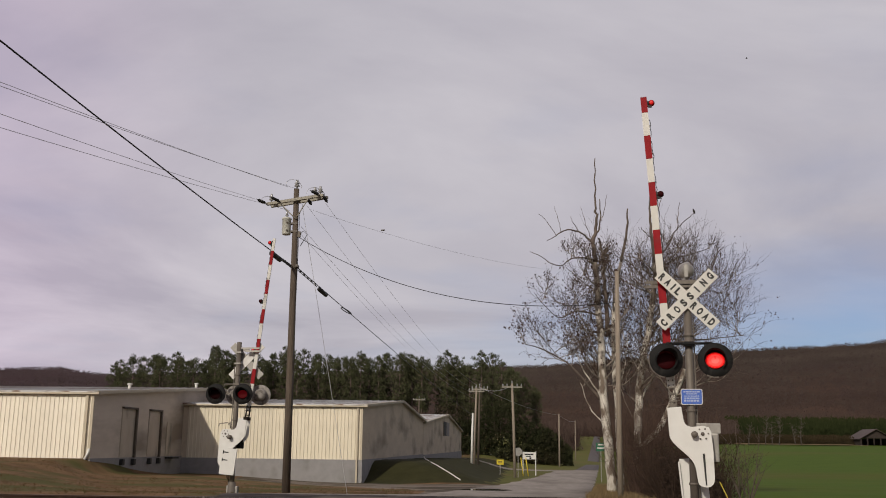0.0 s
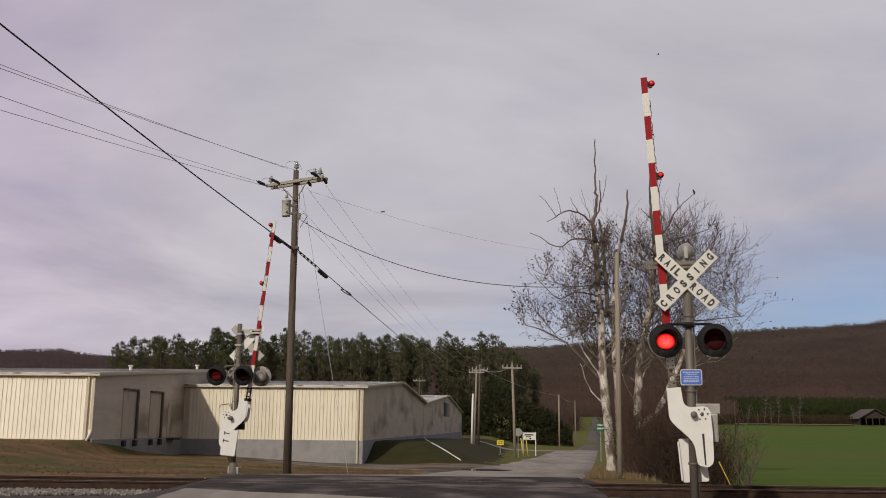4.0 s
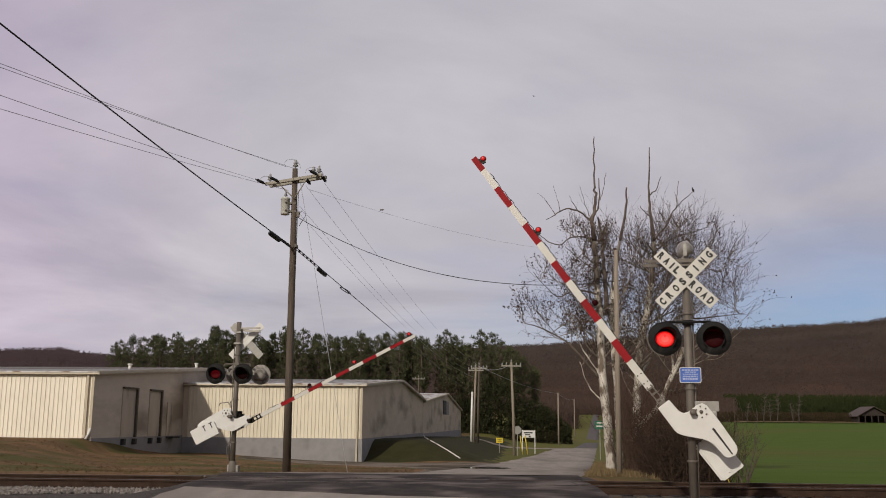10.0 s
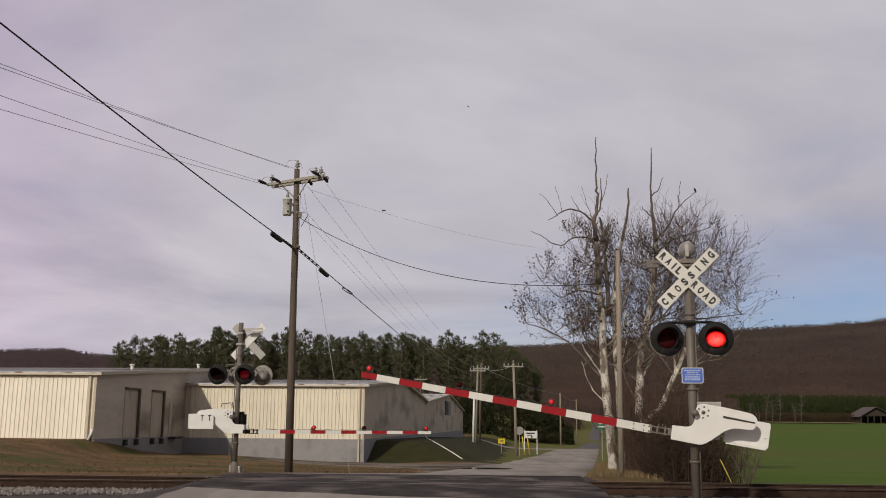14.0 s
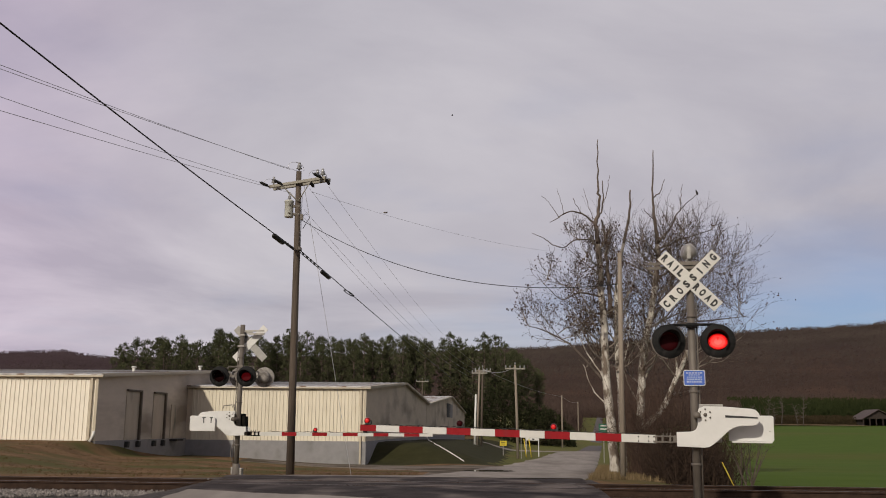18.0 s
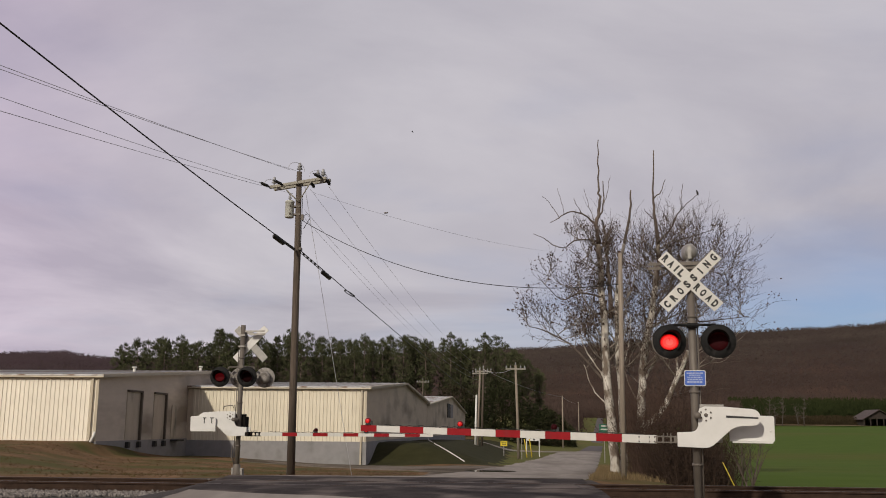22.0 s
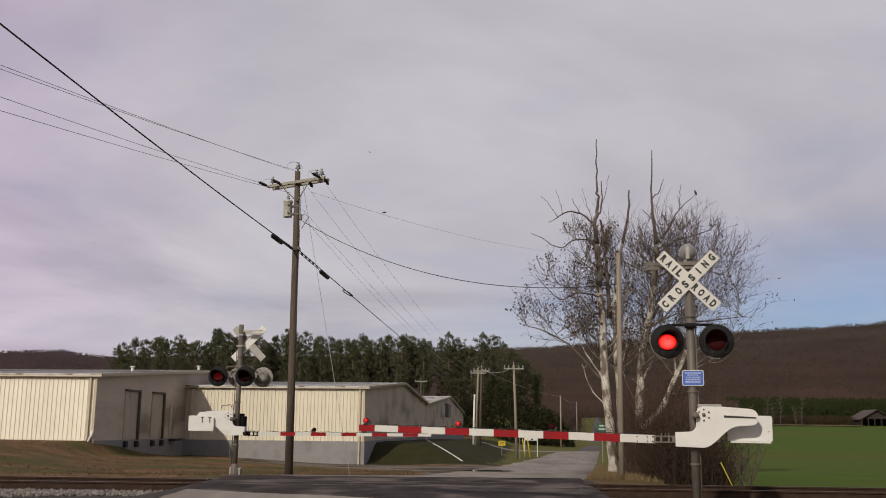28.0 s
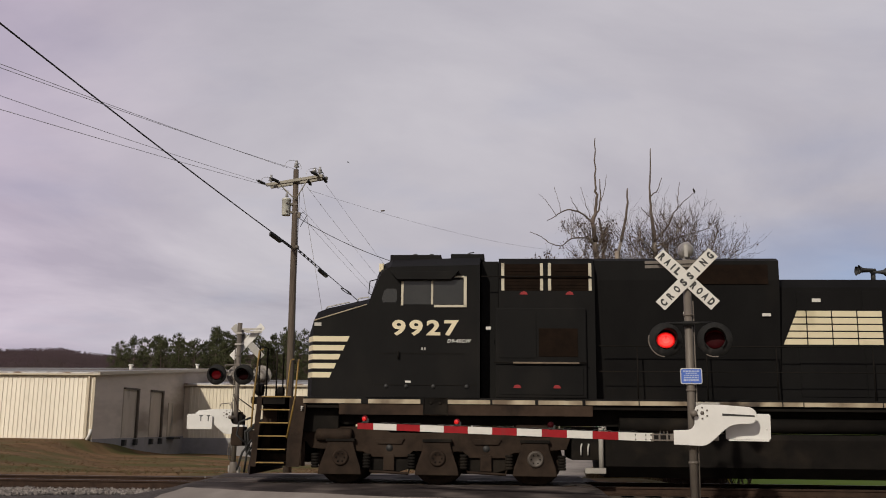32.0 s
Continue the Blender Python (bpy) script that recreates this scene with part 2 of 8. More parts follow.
M = {
    "grass": surface("dry_grass", (0.093, 0.057, 0.027), (0.198, 0.118, 0.061), 0.55, 0.95, 0.25, 9.0, spec=0.1, spots=(0.078, 0.074, 0.024), spot_scale=0.22, spot_cut=(0.47, 0.58)),
    "field": surface("winter_field", (0.054, 0.091, 0.008), (0.074, 0.112, 0.012), 0.5, 0.95, 0.4, 3.0, spots=(0.112, 0.082, 0.028), spec=0.1, spot_scale=0.013, spot_cut=(0.50, 0.74), stretch=(0.45, 1, 1)),
    "road": surface("worn_asphalt", (0.235, 0.210, 0.190), (0.330, 0.297, 0.269), 2.5, 0.9, 0.25, 60.0, spots=(0.190, 0.168, 0.151), spot_cut=(0.46, 0.70), spot_scale=0.5, stretch=(1, 0.22, 1), spec=0.05, bump_dist=0.01),
    "road_dark": surface("dark_asphalt", (0.017, 0.0135, 0.0132), (0.064, 0.053, 0.051), 1.3, 0.85, 0.5, 50.0, spots=(0.140, 0.118, 0.108), spot_scale=0.62, spot_cut=(0.49, 0.62), spec=0.1, bump_dist=0.01),
    "gravel_drive": surface("gravel_drive", (0.130, 0.108, 0.090), (0.235, 0.20, 0.17), 5.0, 0.95, 0.6, 40.0, spots=(0.075, 0.062, 0.045), spot_scale=0.45, spot_cut=(0.46, 0.60), spec=0.05, bump_dist=0.02),
    "stone": surface("ballast_stone", (0.10, 0.086, 0.077), (0.27, 0.243, 0.226), 8.0, 0.9, 0.2, island=0.45),
    "ballast_bed": surface("ballast_bed", (0.026, 0.020, 0.018), (0.066, 0.053, 0.048), 14.0, 0.95, 0.9, 22.0, bump_dist=0.05),
    "rail": surface("rusty_rail", (0.026, 0.016, 0.012), (0.055, 0.033, 0.023), 6.0, 0.85, 0.2, spec=0.15),
    "rail_top": surface("polished_rail", (0.10, 0.092, 0.086), (0.16, 0.15, 0.14), 6.0, 0.45, metal=0.8),
    "tie": surface("creosote_wood", (0.035, 0.026, 0.02), (0.085, 0.066, 0.05), 8.0, 0.9, 0.4, stretch=(1, 6, 6)),
    "cream": surface("cream_steel", (0.63, 0.572, 0.452), (0.69, 0.628, 0.505), 0.8, 0.5, spots=(0.49, 0.43, 0.325), spot_scale=1.3, spot_cut=(0.50, 0.78), random_tint=0.05, stretch=(1, 1, 0.25)),
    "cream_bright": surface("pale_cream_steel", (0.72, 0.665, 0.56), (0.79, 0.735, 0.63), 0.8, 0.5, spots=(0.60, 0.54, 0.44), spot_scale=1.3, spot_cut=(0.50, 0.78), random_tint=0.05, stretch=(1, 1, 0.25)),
    "tan": surface("weathered_wall", (0.46, 0.386, 0.296), (0.56, 0.474, 0.368), 4.0, 0.75, 0.1, 8.0, spots=(0.25, 0.205, 0.15), spot_scale=1.6, spot_cut=(0.50, 0.72), stretch=(0.6, 0.10, 0.35)),
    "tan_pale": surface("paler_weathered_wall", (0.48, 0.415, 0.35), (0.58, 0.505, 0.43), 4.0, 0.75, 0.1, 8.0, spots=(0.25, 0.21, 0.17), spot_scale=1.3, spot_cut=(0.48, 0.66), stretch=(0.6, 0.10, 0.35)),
    "block": surface("painted_block", (0.215, 0.208, 0.212), (0.27, 0.26, 0.264), 1.4, 0.85, 0.2, 12.0, spots=(0.17, 0.163, 0.16), spot_scale=0.7),
    "roof": surface("galvanised_roof", (0.46, 0.455, 0.45), (0.62, 0.61, 0.60), 0.9, 0.6, spots=(0.20, 0.135, 0.095), spot_scale=1.1, spot_cut=(0.50, 0.62), stretch=(1, 0.16, 1)),
    "gutter": surface("gutter_paint", (0.40, 0.345, 0.26), (0.48, 0.42, 0.32), 2.0, 0.5, spots=(0.42, 0.37, 0.29), spot_scale=1.2),
    "door_grey": surface("loading_door", (0.38, 0.325, 0.26), (0.47, 0.405, 0.33), 1.2, 0.7, spots=(0.15, 0.14, 0.125), spot_scale=0.9, stretch=(1, 1, 0.4)),
    "dark": surface("black_rubber", (0.012, 0.012, 0.012), (0.03, 0.03, 0.03), 6.0, 0.7),
    "galv": surface("galvanised_pipe", (0.090, 0.076, 0.064), (0.165, 0.142, 0.121), 5.0, 0.6, metal=0.15, spots=(0.085, 0.07, 0.058), spot_scale=2.5, stretch=(1, 1, 0.3)),
    "galv_pale": surface("streaked_zinc", (0.17, 0.155, 0.14), (0.33, 0.305, 0.28), 9.0, 0.7, spots=(0.11, 0.095, 0.082), spot_scale=6.0, spot_cut=(0.5, 0.62)),
    "silver": surface("aluminium_paint", (0.27, 0.255, 0.235), (0.37, 0.355, 0.33), 6.0, 0.4, metal=0.5, spots=(0.16, 0.145, 0.125), spot_scale=5.0, spot_cut=(0.58, 0.72)),
    "white": surface("white_enamel", (0.59, 0.582, 0.562), (0.65, 0.642, 0.622), 4.0, 0.45, spots=(0.54, 0.525, 0.495), spot_scale=3.0, spot_cut=(0.62, 0.8)),
    "sheet_white": surface("reflective_white", (0.52, 0.505, 0.47), (0.58, 0.565, 0.53), 7.0, 0.5, spots=(0.6, 0.58, 0.53), spot_scale=2.0, spot_cut=(0.6, 0.8)),
    "sheet_red": surface("reflective_red", (0.215, 0.004, 0.008), (0.27, 0.006, 0.011), 7.0, 0.65, spec=0.2, spots=(0.20, 0.012, 0.015), spot_scale=3.0),
    "letter": surface("black_lettering", (0.012, 0.012, 0.012), (0.022, 0.022, 0.022), 9.0, 0.6),
    "lamp_black": surface("black_lamp_paint", (0.008, 0.008, 0.0085), (0.016, 0.0155, 0.0155), 8.0, 0.75, spec=0.2, spots=(0.03, 0.028, 0.027), spot_scale=5.0),
    "lens": surface("red_lens", (0.022, 0.0006, 0.0018), (0.032, 0.0010, 0.0026), 30.0, 0.6, 0.2, 60.0, spec=0.1),
    "lit": surface("lit_red_lamp", (0.5, 0.01, 0.01), (0.6, 0.02, 0.02), 10.0, 0.4, glow=((1.0, 0.016, 0.014), 1.25)),
    # darker copy of the red lens, with the hood's shade in its colour
    "lens_far": surface("shaded_red_lens", (0.007, 0.0003, 0.0007), (0.010, 0.0005, 0.001), 30.0, 0.7, spec=0.05),
    "lit_rim": surface("lit_lens_rim", (0.25, 0.004, 0.004), (0.3, 0.006, 0.006), 10.0, 0.4, glow=((1.0, 0.010, 0.008), 0.40)),
    "lit_mid": surface("lit_lamp_middle", (0.5, 0.03, 0.02), (0.6, 0.04, 0.03), 10.0, 0.4, glow=((1.0, 0.036, 0.03), 1.55)),
    "lit_core": surface("lit_lamp_core", (0.5, 0.05, 0.04), (0.6, 0.06, 0.05), 10.0, 0.4, glow=((1.0, 0.055, 0.045), 1.9)),
    "lit_arm": surface("lit_arm_lamp", (0.09, 0.0012, 0.003), (0.12, 0.0016, 0.004), 10.0, 0.15, glow=((1.0, 0.006, 0.014), 0.035)),
    "lit_far": surface("dim_red_lamp", (0.018, 0.0006, 0.0012), (0.024, 0.001, 0.0016), 10.0, 0.6, spec=0.1, glow=((1.0, 0.02, 0.04), 0.05)),
    "sign_blue": surface("blue_sign", (0.035, 0.10, 0.42), (0.05, 0.125, 0.48), 5.0, 0.5),
    "stripe_pale": surface("faded_white_print", (0.30, 0.36, 0.52), (0.40, 0.46, 0.60), 20.0, 0.5),
    "sign_green": surface("green_sign", (0.01, 0.10, 0.055), (0.015, 0.12, 0.065), 5.0, 0.5),
    "sign_yellow": surface("yellow_sign", (0.55, 0.42, 0.02), (0.62, 0.48, 0.03), 5.0, 0.5),
    "sign_back": surface("bare_aluminium", (0.25, 0.24, 0.225), (0.33, 0.32, 0.30), 5.0, 0.45, metal=0.4),
    "sign_bare": surface("pale_aluminium", (0.52, 0.51, 0.49), (0.62, 0.61, 0.59), 5.0, 0.5, metal=0.1),
    "pole": surface("weathered_pole", (0.052, 0.038, 0.029), (0.125, 0.097, 0.075), 5.0, 0.9, 0.4, 14.0, stretch=(6, 6, 0.35), spots=(0.042, 0.031, 0.023), spot_scale=0.5),
    "pole_pale": surface("bleached_pole", (0.17, 0.138, 0.108), (0.32, 0.268, 0.215), 5.0, 0.9, 0.4, 14.0, stretch=(6, 6, 0.3)),
    "arm_wood": surface("grey_crossarm", (0.24, 0.225, 0.19), (0.36, 0.335, 0.285), 6.0, 0.9, 0.3, stretch=(0.4, 6, 6)),
    "porcelain": surface("grey_porcelain", (0.28, 0.28, 0.29), (0.36, 0.36, 0.37), 4.0, 0.2),
    "tank_paint": surface("transformer_paint", (0.42, 0.42, 0.38), (0.50, 0.50, 0.455), 4.0, 0.45, spots=(0.28, 0.24, 0.19), spot_scale=3.0, spot_cut=(0.62, 0.75)),
    "wire": surface("black_cable", (0.012, 0.012, 0.013), (0.02, 0.02, 0.021), 4.0, 0.6),
    "wire_grey": surface("bare_conductor", (0.40, 0.40, 0.42), (0.48, 0.48, 0.50), 4.0, 0.5, metal=0.3),
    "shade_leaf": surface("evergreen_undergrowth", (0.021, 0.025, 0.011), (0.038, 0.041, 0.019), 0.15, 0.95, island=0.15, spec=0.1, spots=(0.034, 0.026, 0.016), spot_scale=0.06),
    # green grass of the bank, darkened in its colour for the slope's shade
    "bank": surface("shaded_bank_grass", (0.026, 0.026, 0.010), (0.042, 0.040, 0.016), 0.9, 0.95, 0.4, 6.0, spec=0.1),
    "lane": surface("dark_lane", (0.060, 0.050, 0.050), (0.09, 0.076, 0.074), 1.0, 0.85, 0.2, 30.0),
    "lawn": surface("green_lawn", (0.092, 0.098, 0.024), (0.125, 0.12, 0.036), 0.7, 0.95, 0.4, 5.0, spec=0.1, spots=(0.14, 0.105, 0.04), spot_scale=0.08),
    "bark_mid": surface("upper_sycamore_bark", (0.15, 0.115, 0.09), (0.46, 0.42, 0.37), 2.6, 0.9, 0.4, 9.0, stretch=(1, 1, 0.5), spots=(0.08, 0.061, 0.049), spot_scale=1.3, spot_cut=(0.47, 0.58)),
    "bark": surface("sycamore_bark", (0.25, 0.215, 0.175), (0.66, 0.62, 0.56), 3.2, 0.9, 0.4, 9.0, stretch=(1, 1, 0.5), spots=(0.15, 0.118, 0.092), spot_scale=2.6, spot_cut=(0.51, 0.58)),
    "limb_bark": surface("grey_brown_limbs", (0.050, 0.037, 0.031), (0.155, 0.120, 0.098), 2.2, 0.9, 0.3, 9.0, spots=(0.07, 0.052, 0.042), spot_scale=0.9),
    "bough_bark": surface("tan_boughs", (0.105, 0.083, 0.068), (0.30, 0.255, 0.21), 2.2, 0.9, 0.3, 9.0, spots=(0.085, 0.066, 0.053), spot_scale=0.9),
    "field_twig": surface("pale_twigs", (0.050, 0.040, 0.034), (0.085, 0.068, 0.056), 3.0, 0.9),
    "twig": surface("bare_twigs", (0.048, 0.034, 0.028), (0.112, 0.082, 0.067), 3.0, 0.9, island=0.3),
    "dead_leaf": surface("withered_leaves", (0.034, 0.017, 0.012), (0.085, 0.050, 0.036), 3.0, 0.9, island=0.4),
    "brush": surface("winter_brush", (0.021, 0.014, 0.0105), (0.056, 0.038, 0.028), 0.8, 0.95, island=0.5, spec=0.1),
    "pine": surface("pine_needles", (0.048, 0.054, 0.027), (0.084, 0.089, 0.047), 0.5, 0.9, island=0.25, spec=0.1),
    "pine_bark": surface("pine_bark", (0.050, 0.035, 0.028), (0.125, 0.092, 0.073), 3.0, 0.9),
    "woods": surface("leafless_woods", (0.046, 0.032, 0.028), (0.076, 0.054, 0.047), 0.010, 1.0, island=0.15, spec=0.0, spots=(0.078, 0.050, 0.041), spot_scale=0.005),
    # paler than the lower woods: distance haze is put into this colour
    "woods_ridge": surface("ridge_woods", (0.048, 0.038, 0.034), (0.084, 0.067, 0.059), 0.008, 1.0, island=0.14, spec=0.0, spots=(0.042, 0.030, 0.032), spot_scale=0.004),
    "scrub": surface("dark_scrub", (0.026, 0.021, 0.012), (0.048, 0.036, 0.021), 0.2, 1.0, island=0.25, spec=0.0),
    # woods brown with the purple of distance haze mixed into the colour
    "woods_hazed": surface("haze_tinted_woods", (0.050, 0.036, 0.041), (0.076, 0.056, 0.063), 0.010, 1.0, island=0.12, spec=0.0, spots=(0.056, 0.036, 0.044), spot_scale=0.005),
    "brush_tall": surface("red_brown_stems", (0.040, 0.026, 0.020), (0.090, 0.058, 0.045), 1.5, 0.95, island=0.35, spec=0.1),
    "woods_green": surface("far_pines", (0.017, 0.022, 0.009), (0.029, 0.035, 0.014), 0.02, 1.0, island=0.22, spec=0.0),
    "hill": surface("hillside", (0.046, 0.033, 0.031), (0.064, 0.047, 0.044), 0.03, 1.0, spec=0.0),
    "loco": surface("black_engine_paint", (0.0038, 0.0035, 0.0037), (0.0068, 0.0065, 0.0064), 1.5, 0.65, 0.05, 3.0, spec=0.12, spots=(0.0105, 0.0092, 0.0082), spot_scale=0.7, stretch=(1, 1, 0.5)),
    "cap_steel": surface("greasy_steel_cap", (0.042, 0.034, 0.028), (0.082, 0.067, 0.055), 6.0, 0.6, metal=0.1),
    "loco_dirt": surface("grimy_running_gear", (0.013, 0.0082, 0.0056), (0.034, 0.0215, 0.0145), 4.0, 0.85, 0.3, 12.0, spots=(0.040, 0.027, 0.019), spot_scale=1.6, spot_cut=(0.52, 0.75), spec=0.2),
    "loco_rust": surface("rusty_grime", (0.028, 0.0185, 0.0135), (0.058, 0.038, 0.027), 2.5, 0.9, spec=0.15, spots=(0.012, 0.009, 0.008), spot_scale=1.2),
    "loco_frame": surface("dusty_black_frame", (0.005, 0.0043, 0.0037), (0.011, 0.009, 0.0075), 3.0, 0.8, spec=0.12, spots=(0.022, 0.017, 0.0125), spot_scale=1.0),
    "stripe": surface("cream_stripe", (0.60, 0.53, 0.36), (0.66, 0.585, 0.41), 3.0, 0.6, spots=(0.45, 0.385, 0.25), spot_scale=1.5, spot_cut=(0.55, 0.72)),
    "stripe_white": surface("white_stripe", (0.34, 0.28, 0.19), (0.46, 0.39, 0.28), 3.0, 0.6, spots=(0.13, 0.092, 0.058), spot_scale=1.3, spot_cut=(0.44, 0.62)),
    "rail_yellow": surface("yellow_handrail", (0.20, 0.125, 0.028), (0.28, 0.175, 0.04), 4.0, 0.6, spots=(0.10, 0.062, 0.022), spot_scale=3.0),
    "loco_worn": surface("worn_ledge", (0.05, 0.035, 0.025), (0.19, 0.14, 0.09), 6.0, 0.6, stretch=(0.6, 1, 1)),
    "glass": surface("dark_window", (0.018, 0.019, 0.019), (0.028, 0.029, 0.028), 1.0, 0.22),
    "frame_tan": surface("window_frame", (0.42, 0.38, 0.29), (0.52, 0.48, 0.38), 4.0, 0.5, spots=(0.28, 0.24, 0.18), spot_scale=3.0),
    "reveal": surface("shadowed_reveal", (0.075, 0.06, 0.047), (0.11, 0.09, 0.07), 2.0, 0.85),
    "water": surface("puddle_water", (0.03, 0.028, 0.024), (0.045, 0.042, 0.036), 1.0, 0.03),
    "screen_brown": surface("screen_and_recess_brown", (0.006, 0.0035, 0.0022), (0.014, 0.008, 0.005), 5.0, 0.9, spec=0.1),
    "bird": surface("dark_feathers", (0.015, 0.014, 0.013), (0.03, 0.027, 0.025), 9.0, 0.8),
    "barn": surface("old_barn_boards", (0.020, 0.014, 0.012), (0.040, 0.028, 0.023), 1.0, 0.9),
    "barn_roof": surface("rusty_tin_roof", (0.045, 0.030, 0.026), (0.085, 0.060, 0.052), 0.6, 0.7),
    "pvc": surface("white_plastic_pipe", (0.62, 0.61, 0.58), (0.70, 0.69, 0.66), 3.0, 0.5),
    "concrete": surface("rough_concrete", (0.24, 0.225, 0.20), (0.34, 0.32, 0.29), 3.0, 0.9, 0.3, 20.0),
    "straw": surface("dead_grass_blades", (0.098, 0.060, 0.032), (0.140, 0.086, 0.046), 0.7, 0.95, island=0.12, spec=0.1),
    "pale_straw": surface("pale_verge_grass", (0.13, 0.092, 0.048), (0.21, 0.155, 0.085), 1.5, 0.95, island=0.3, spec=0.1),
    "green_blade": surface("green_grass_blades", (0.078, 0.070, 0.024), (0.105, 0.090, 0.034), 2.0, 0.95, island=0.15, spec=0.1),
    "orange_lamp": surface("red_marker", (0.22, 0.022, 0.026), (0.27, 0.03, 0.032), 5.0, 0.6, spec=0.2),
}

# ---------------------------------------------------------------- the lie of the land
TURN = radians(3.3)                       # the track runs a little towards the camera on the right
TDIR, TNOR = Vector((math.cos(TURN), -math.sin(TURN), 0)), Vector((math.sin(TURN), math.cos(TURN), 0))
TRACK0 = Vector((0.0, 20.5, 0.0))
GAUGE, RAIL_H = 1.435, 0.17


def smooth(a, b, v):
    t = min(1.0, max(0.0, (v - a) / (b - a)))
    return t * t * (3 - 2 * t)


def along(points, v):
    """Straight lines between (v, value) pairs."""
    for (a, p), (b, q) in zip(points, points[1:]):
        if v <= b:
            return p + (q - p) * max(0.0, (v - a) / (b - a))
    return points[-1][1]


ROAD_Z = [(-40, -0.40), (6, -0.36), (14, -0.16), (18.5, 0.0), (22.5, 0.0), (26, -0.15), (32, -0.46), (45, -0.85), (60, -1.22), (91, -1.75),
          (130, -2.1), (245, -3.4), (360, 0.3), (500, 5.0), (800, 14.0), (3000, 60.0)]
FIELD_Z = [(60, -1.22), (91, -1.6), (130, -1.2), (200, 0.0), (300, 2.4), (500, 5.6), (800, 14.0), (3000, 60.0)]
LAWN_Z = [(-40, -0.40), (14, -0.36), (23.5, -0.20), (30, 0.0), (38, 0.22), (47, 0.32), (51, 0.25), (60, -0.75), (90, -1.2), (200, 0.0), (3000, 40.0)]


def track_q(x, y):
    return (Vector((x, y, 0)) - TRACK0).dot(TNOR)


def road_right(y):
    return 2.85 + 0.165 * (y - 20) if y > 20 else 2.85 - 0.02 * (20 - y)


def road_left(y):
    return along([(-40, -5.2), (19, -4.9), (24, -4.8), (31, -1.2), (104, 10.9), (126, 14.6), (138, 18.9), (3000, 491.5)], y)


def land(x, y):
    """Height of the ground; the rail's top is 0."""
    z = along(ROAD_Z, y)
    if y > 60:
        z += (along(FIELD_Z, y) - z) * smooth(4, 45, abs(x - road_right(y)))
    z += 0.45 * smooth(-5.0, -16.0, x) * smooth(34, 46, y) * (1 - smooth(62, 80, y))
    edge = along([(20, -7.0), (34, -10.5), (46, -15.9), (60, -16.2)], y)
    z += (along(LAWN_Z, y) - z) * smooth(edge, edge - along([(20, 8.0), (38, 6.0), (47, 1.7)], y), x)
    # the bank along the sheds' long side
    u = x - shed_line(y)
    if 58 < y < 240 and -30 < u < 14:
        top = along([(60, 0.12), (66, 0.10), (99, -0.17), (165, -1.2), (240, -0.2)], y)
        z += max(0.0, top - z) * (1 - smooth(2.5, 9.0, u)) * smooth(60.3, 65.5, y + 0.25 * u)
    q = abs(track_q(x, y))
    if q < 4.6 and not road_left(y) - 0.3 < x < road_right(y) + 0.3:
        z += (-0.20 - z) * (1 - smooth(1.7, 3.3 if track_q(x, y) > 0 else 4.5, q))
    # the field lies lower than the crossing
    if 20 < y < 46:
        z -= along([(21.5, 0.0), (24, 0.36), (28, 0.36), (35, 0.2), (45, 0.0)], y) * smooth(road_right(y) + 1.2, road_right(y) + 3.5, x)
    if y > 26:
        z += 0.05 * noise.noise((x * 0.25, y * 0.25, 0)) * min(1, (y - 26) / 8)
    return z


def shed_line(y):
    return -4.86 + 0.08 * (y - 60)


def make_ground():
    def lines(a, b, fine, far, grow=1.25):
        out, v, step = [], a, fine
        while v < b:
            out.append(v)
            v += fine
        out.append(b)
        hi, step = b, fine
        while hi < far[1]:
            step *= grow
            hi += step
            out.append(hi)
        lo, step = a, fine
        while lo > far[0]:
            step *= grow
            lo -= step
            out.insert(0, lo)
        return out
    xs, ys = lines(-26, 24, 0.6, (-3500, 3500)), lines(14, 108, 0.6, (-400, 4000))
    bm = bmesh.new()
    grid = []
    for y in ys:
        row = []
        for x in xs:
            z = land(x, y)
            if road_left(y) + 0.4 < x < road_right(y) - 0.4 and y < 700:
                z -= 0.10
            if y > 600:
                z -= (y - 600) * 0.02
            row.append(bm.verts.new((x, y, z)))
        grid.append(row)
    for j in range(len(ys) - 1):
        for i in range(len(xs) - 1):
            f = bm.faces.new((grid[j][i], grid[j][i + 1], grid[j + 1][i + 1], grid[j + 1][i]))
            f.smooth = True
            x, y = (xs[i] + xs[i + 1]) / 2, (ys[j] + ys[j + 1]) / 2
            q = track_q(x, y)
            if -5.4 < q < (2.6 if x < 3.5 else 1.7):
                f.material_index = 2
            elif y > 23 and x > road_right(y) + 3.5 + 1.2 * noise.noise((x * 0.3, y * 0.3, 3)) and x > 6.5:
                f.material_index = 1
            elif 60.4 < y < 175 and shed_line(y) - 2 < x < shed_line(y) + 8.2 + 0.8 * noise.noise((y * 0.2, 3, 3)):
                # the darker grass stands in for shade on the bank
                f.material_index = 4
            elif y > 62 + 0.4 * abs(x) and x > shed_line(y) + 1:
                f.material_index = 3
    solid("ground", bm, [M["grass"], M["field"], M["ballast_bed"], M["lawn"], M["bank"]], "rolling ground of dry winter grass, a green field and track bed", "ground", kind="structure")


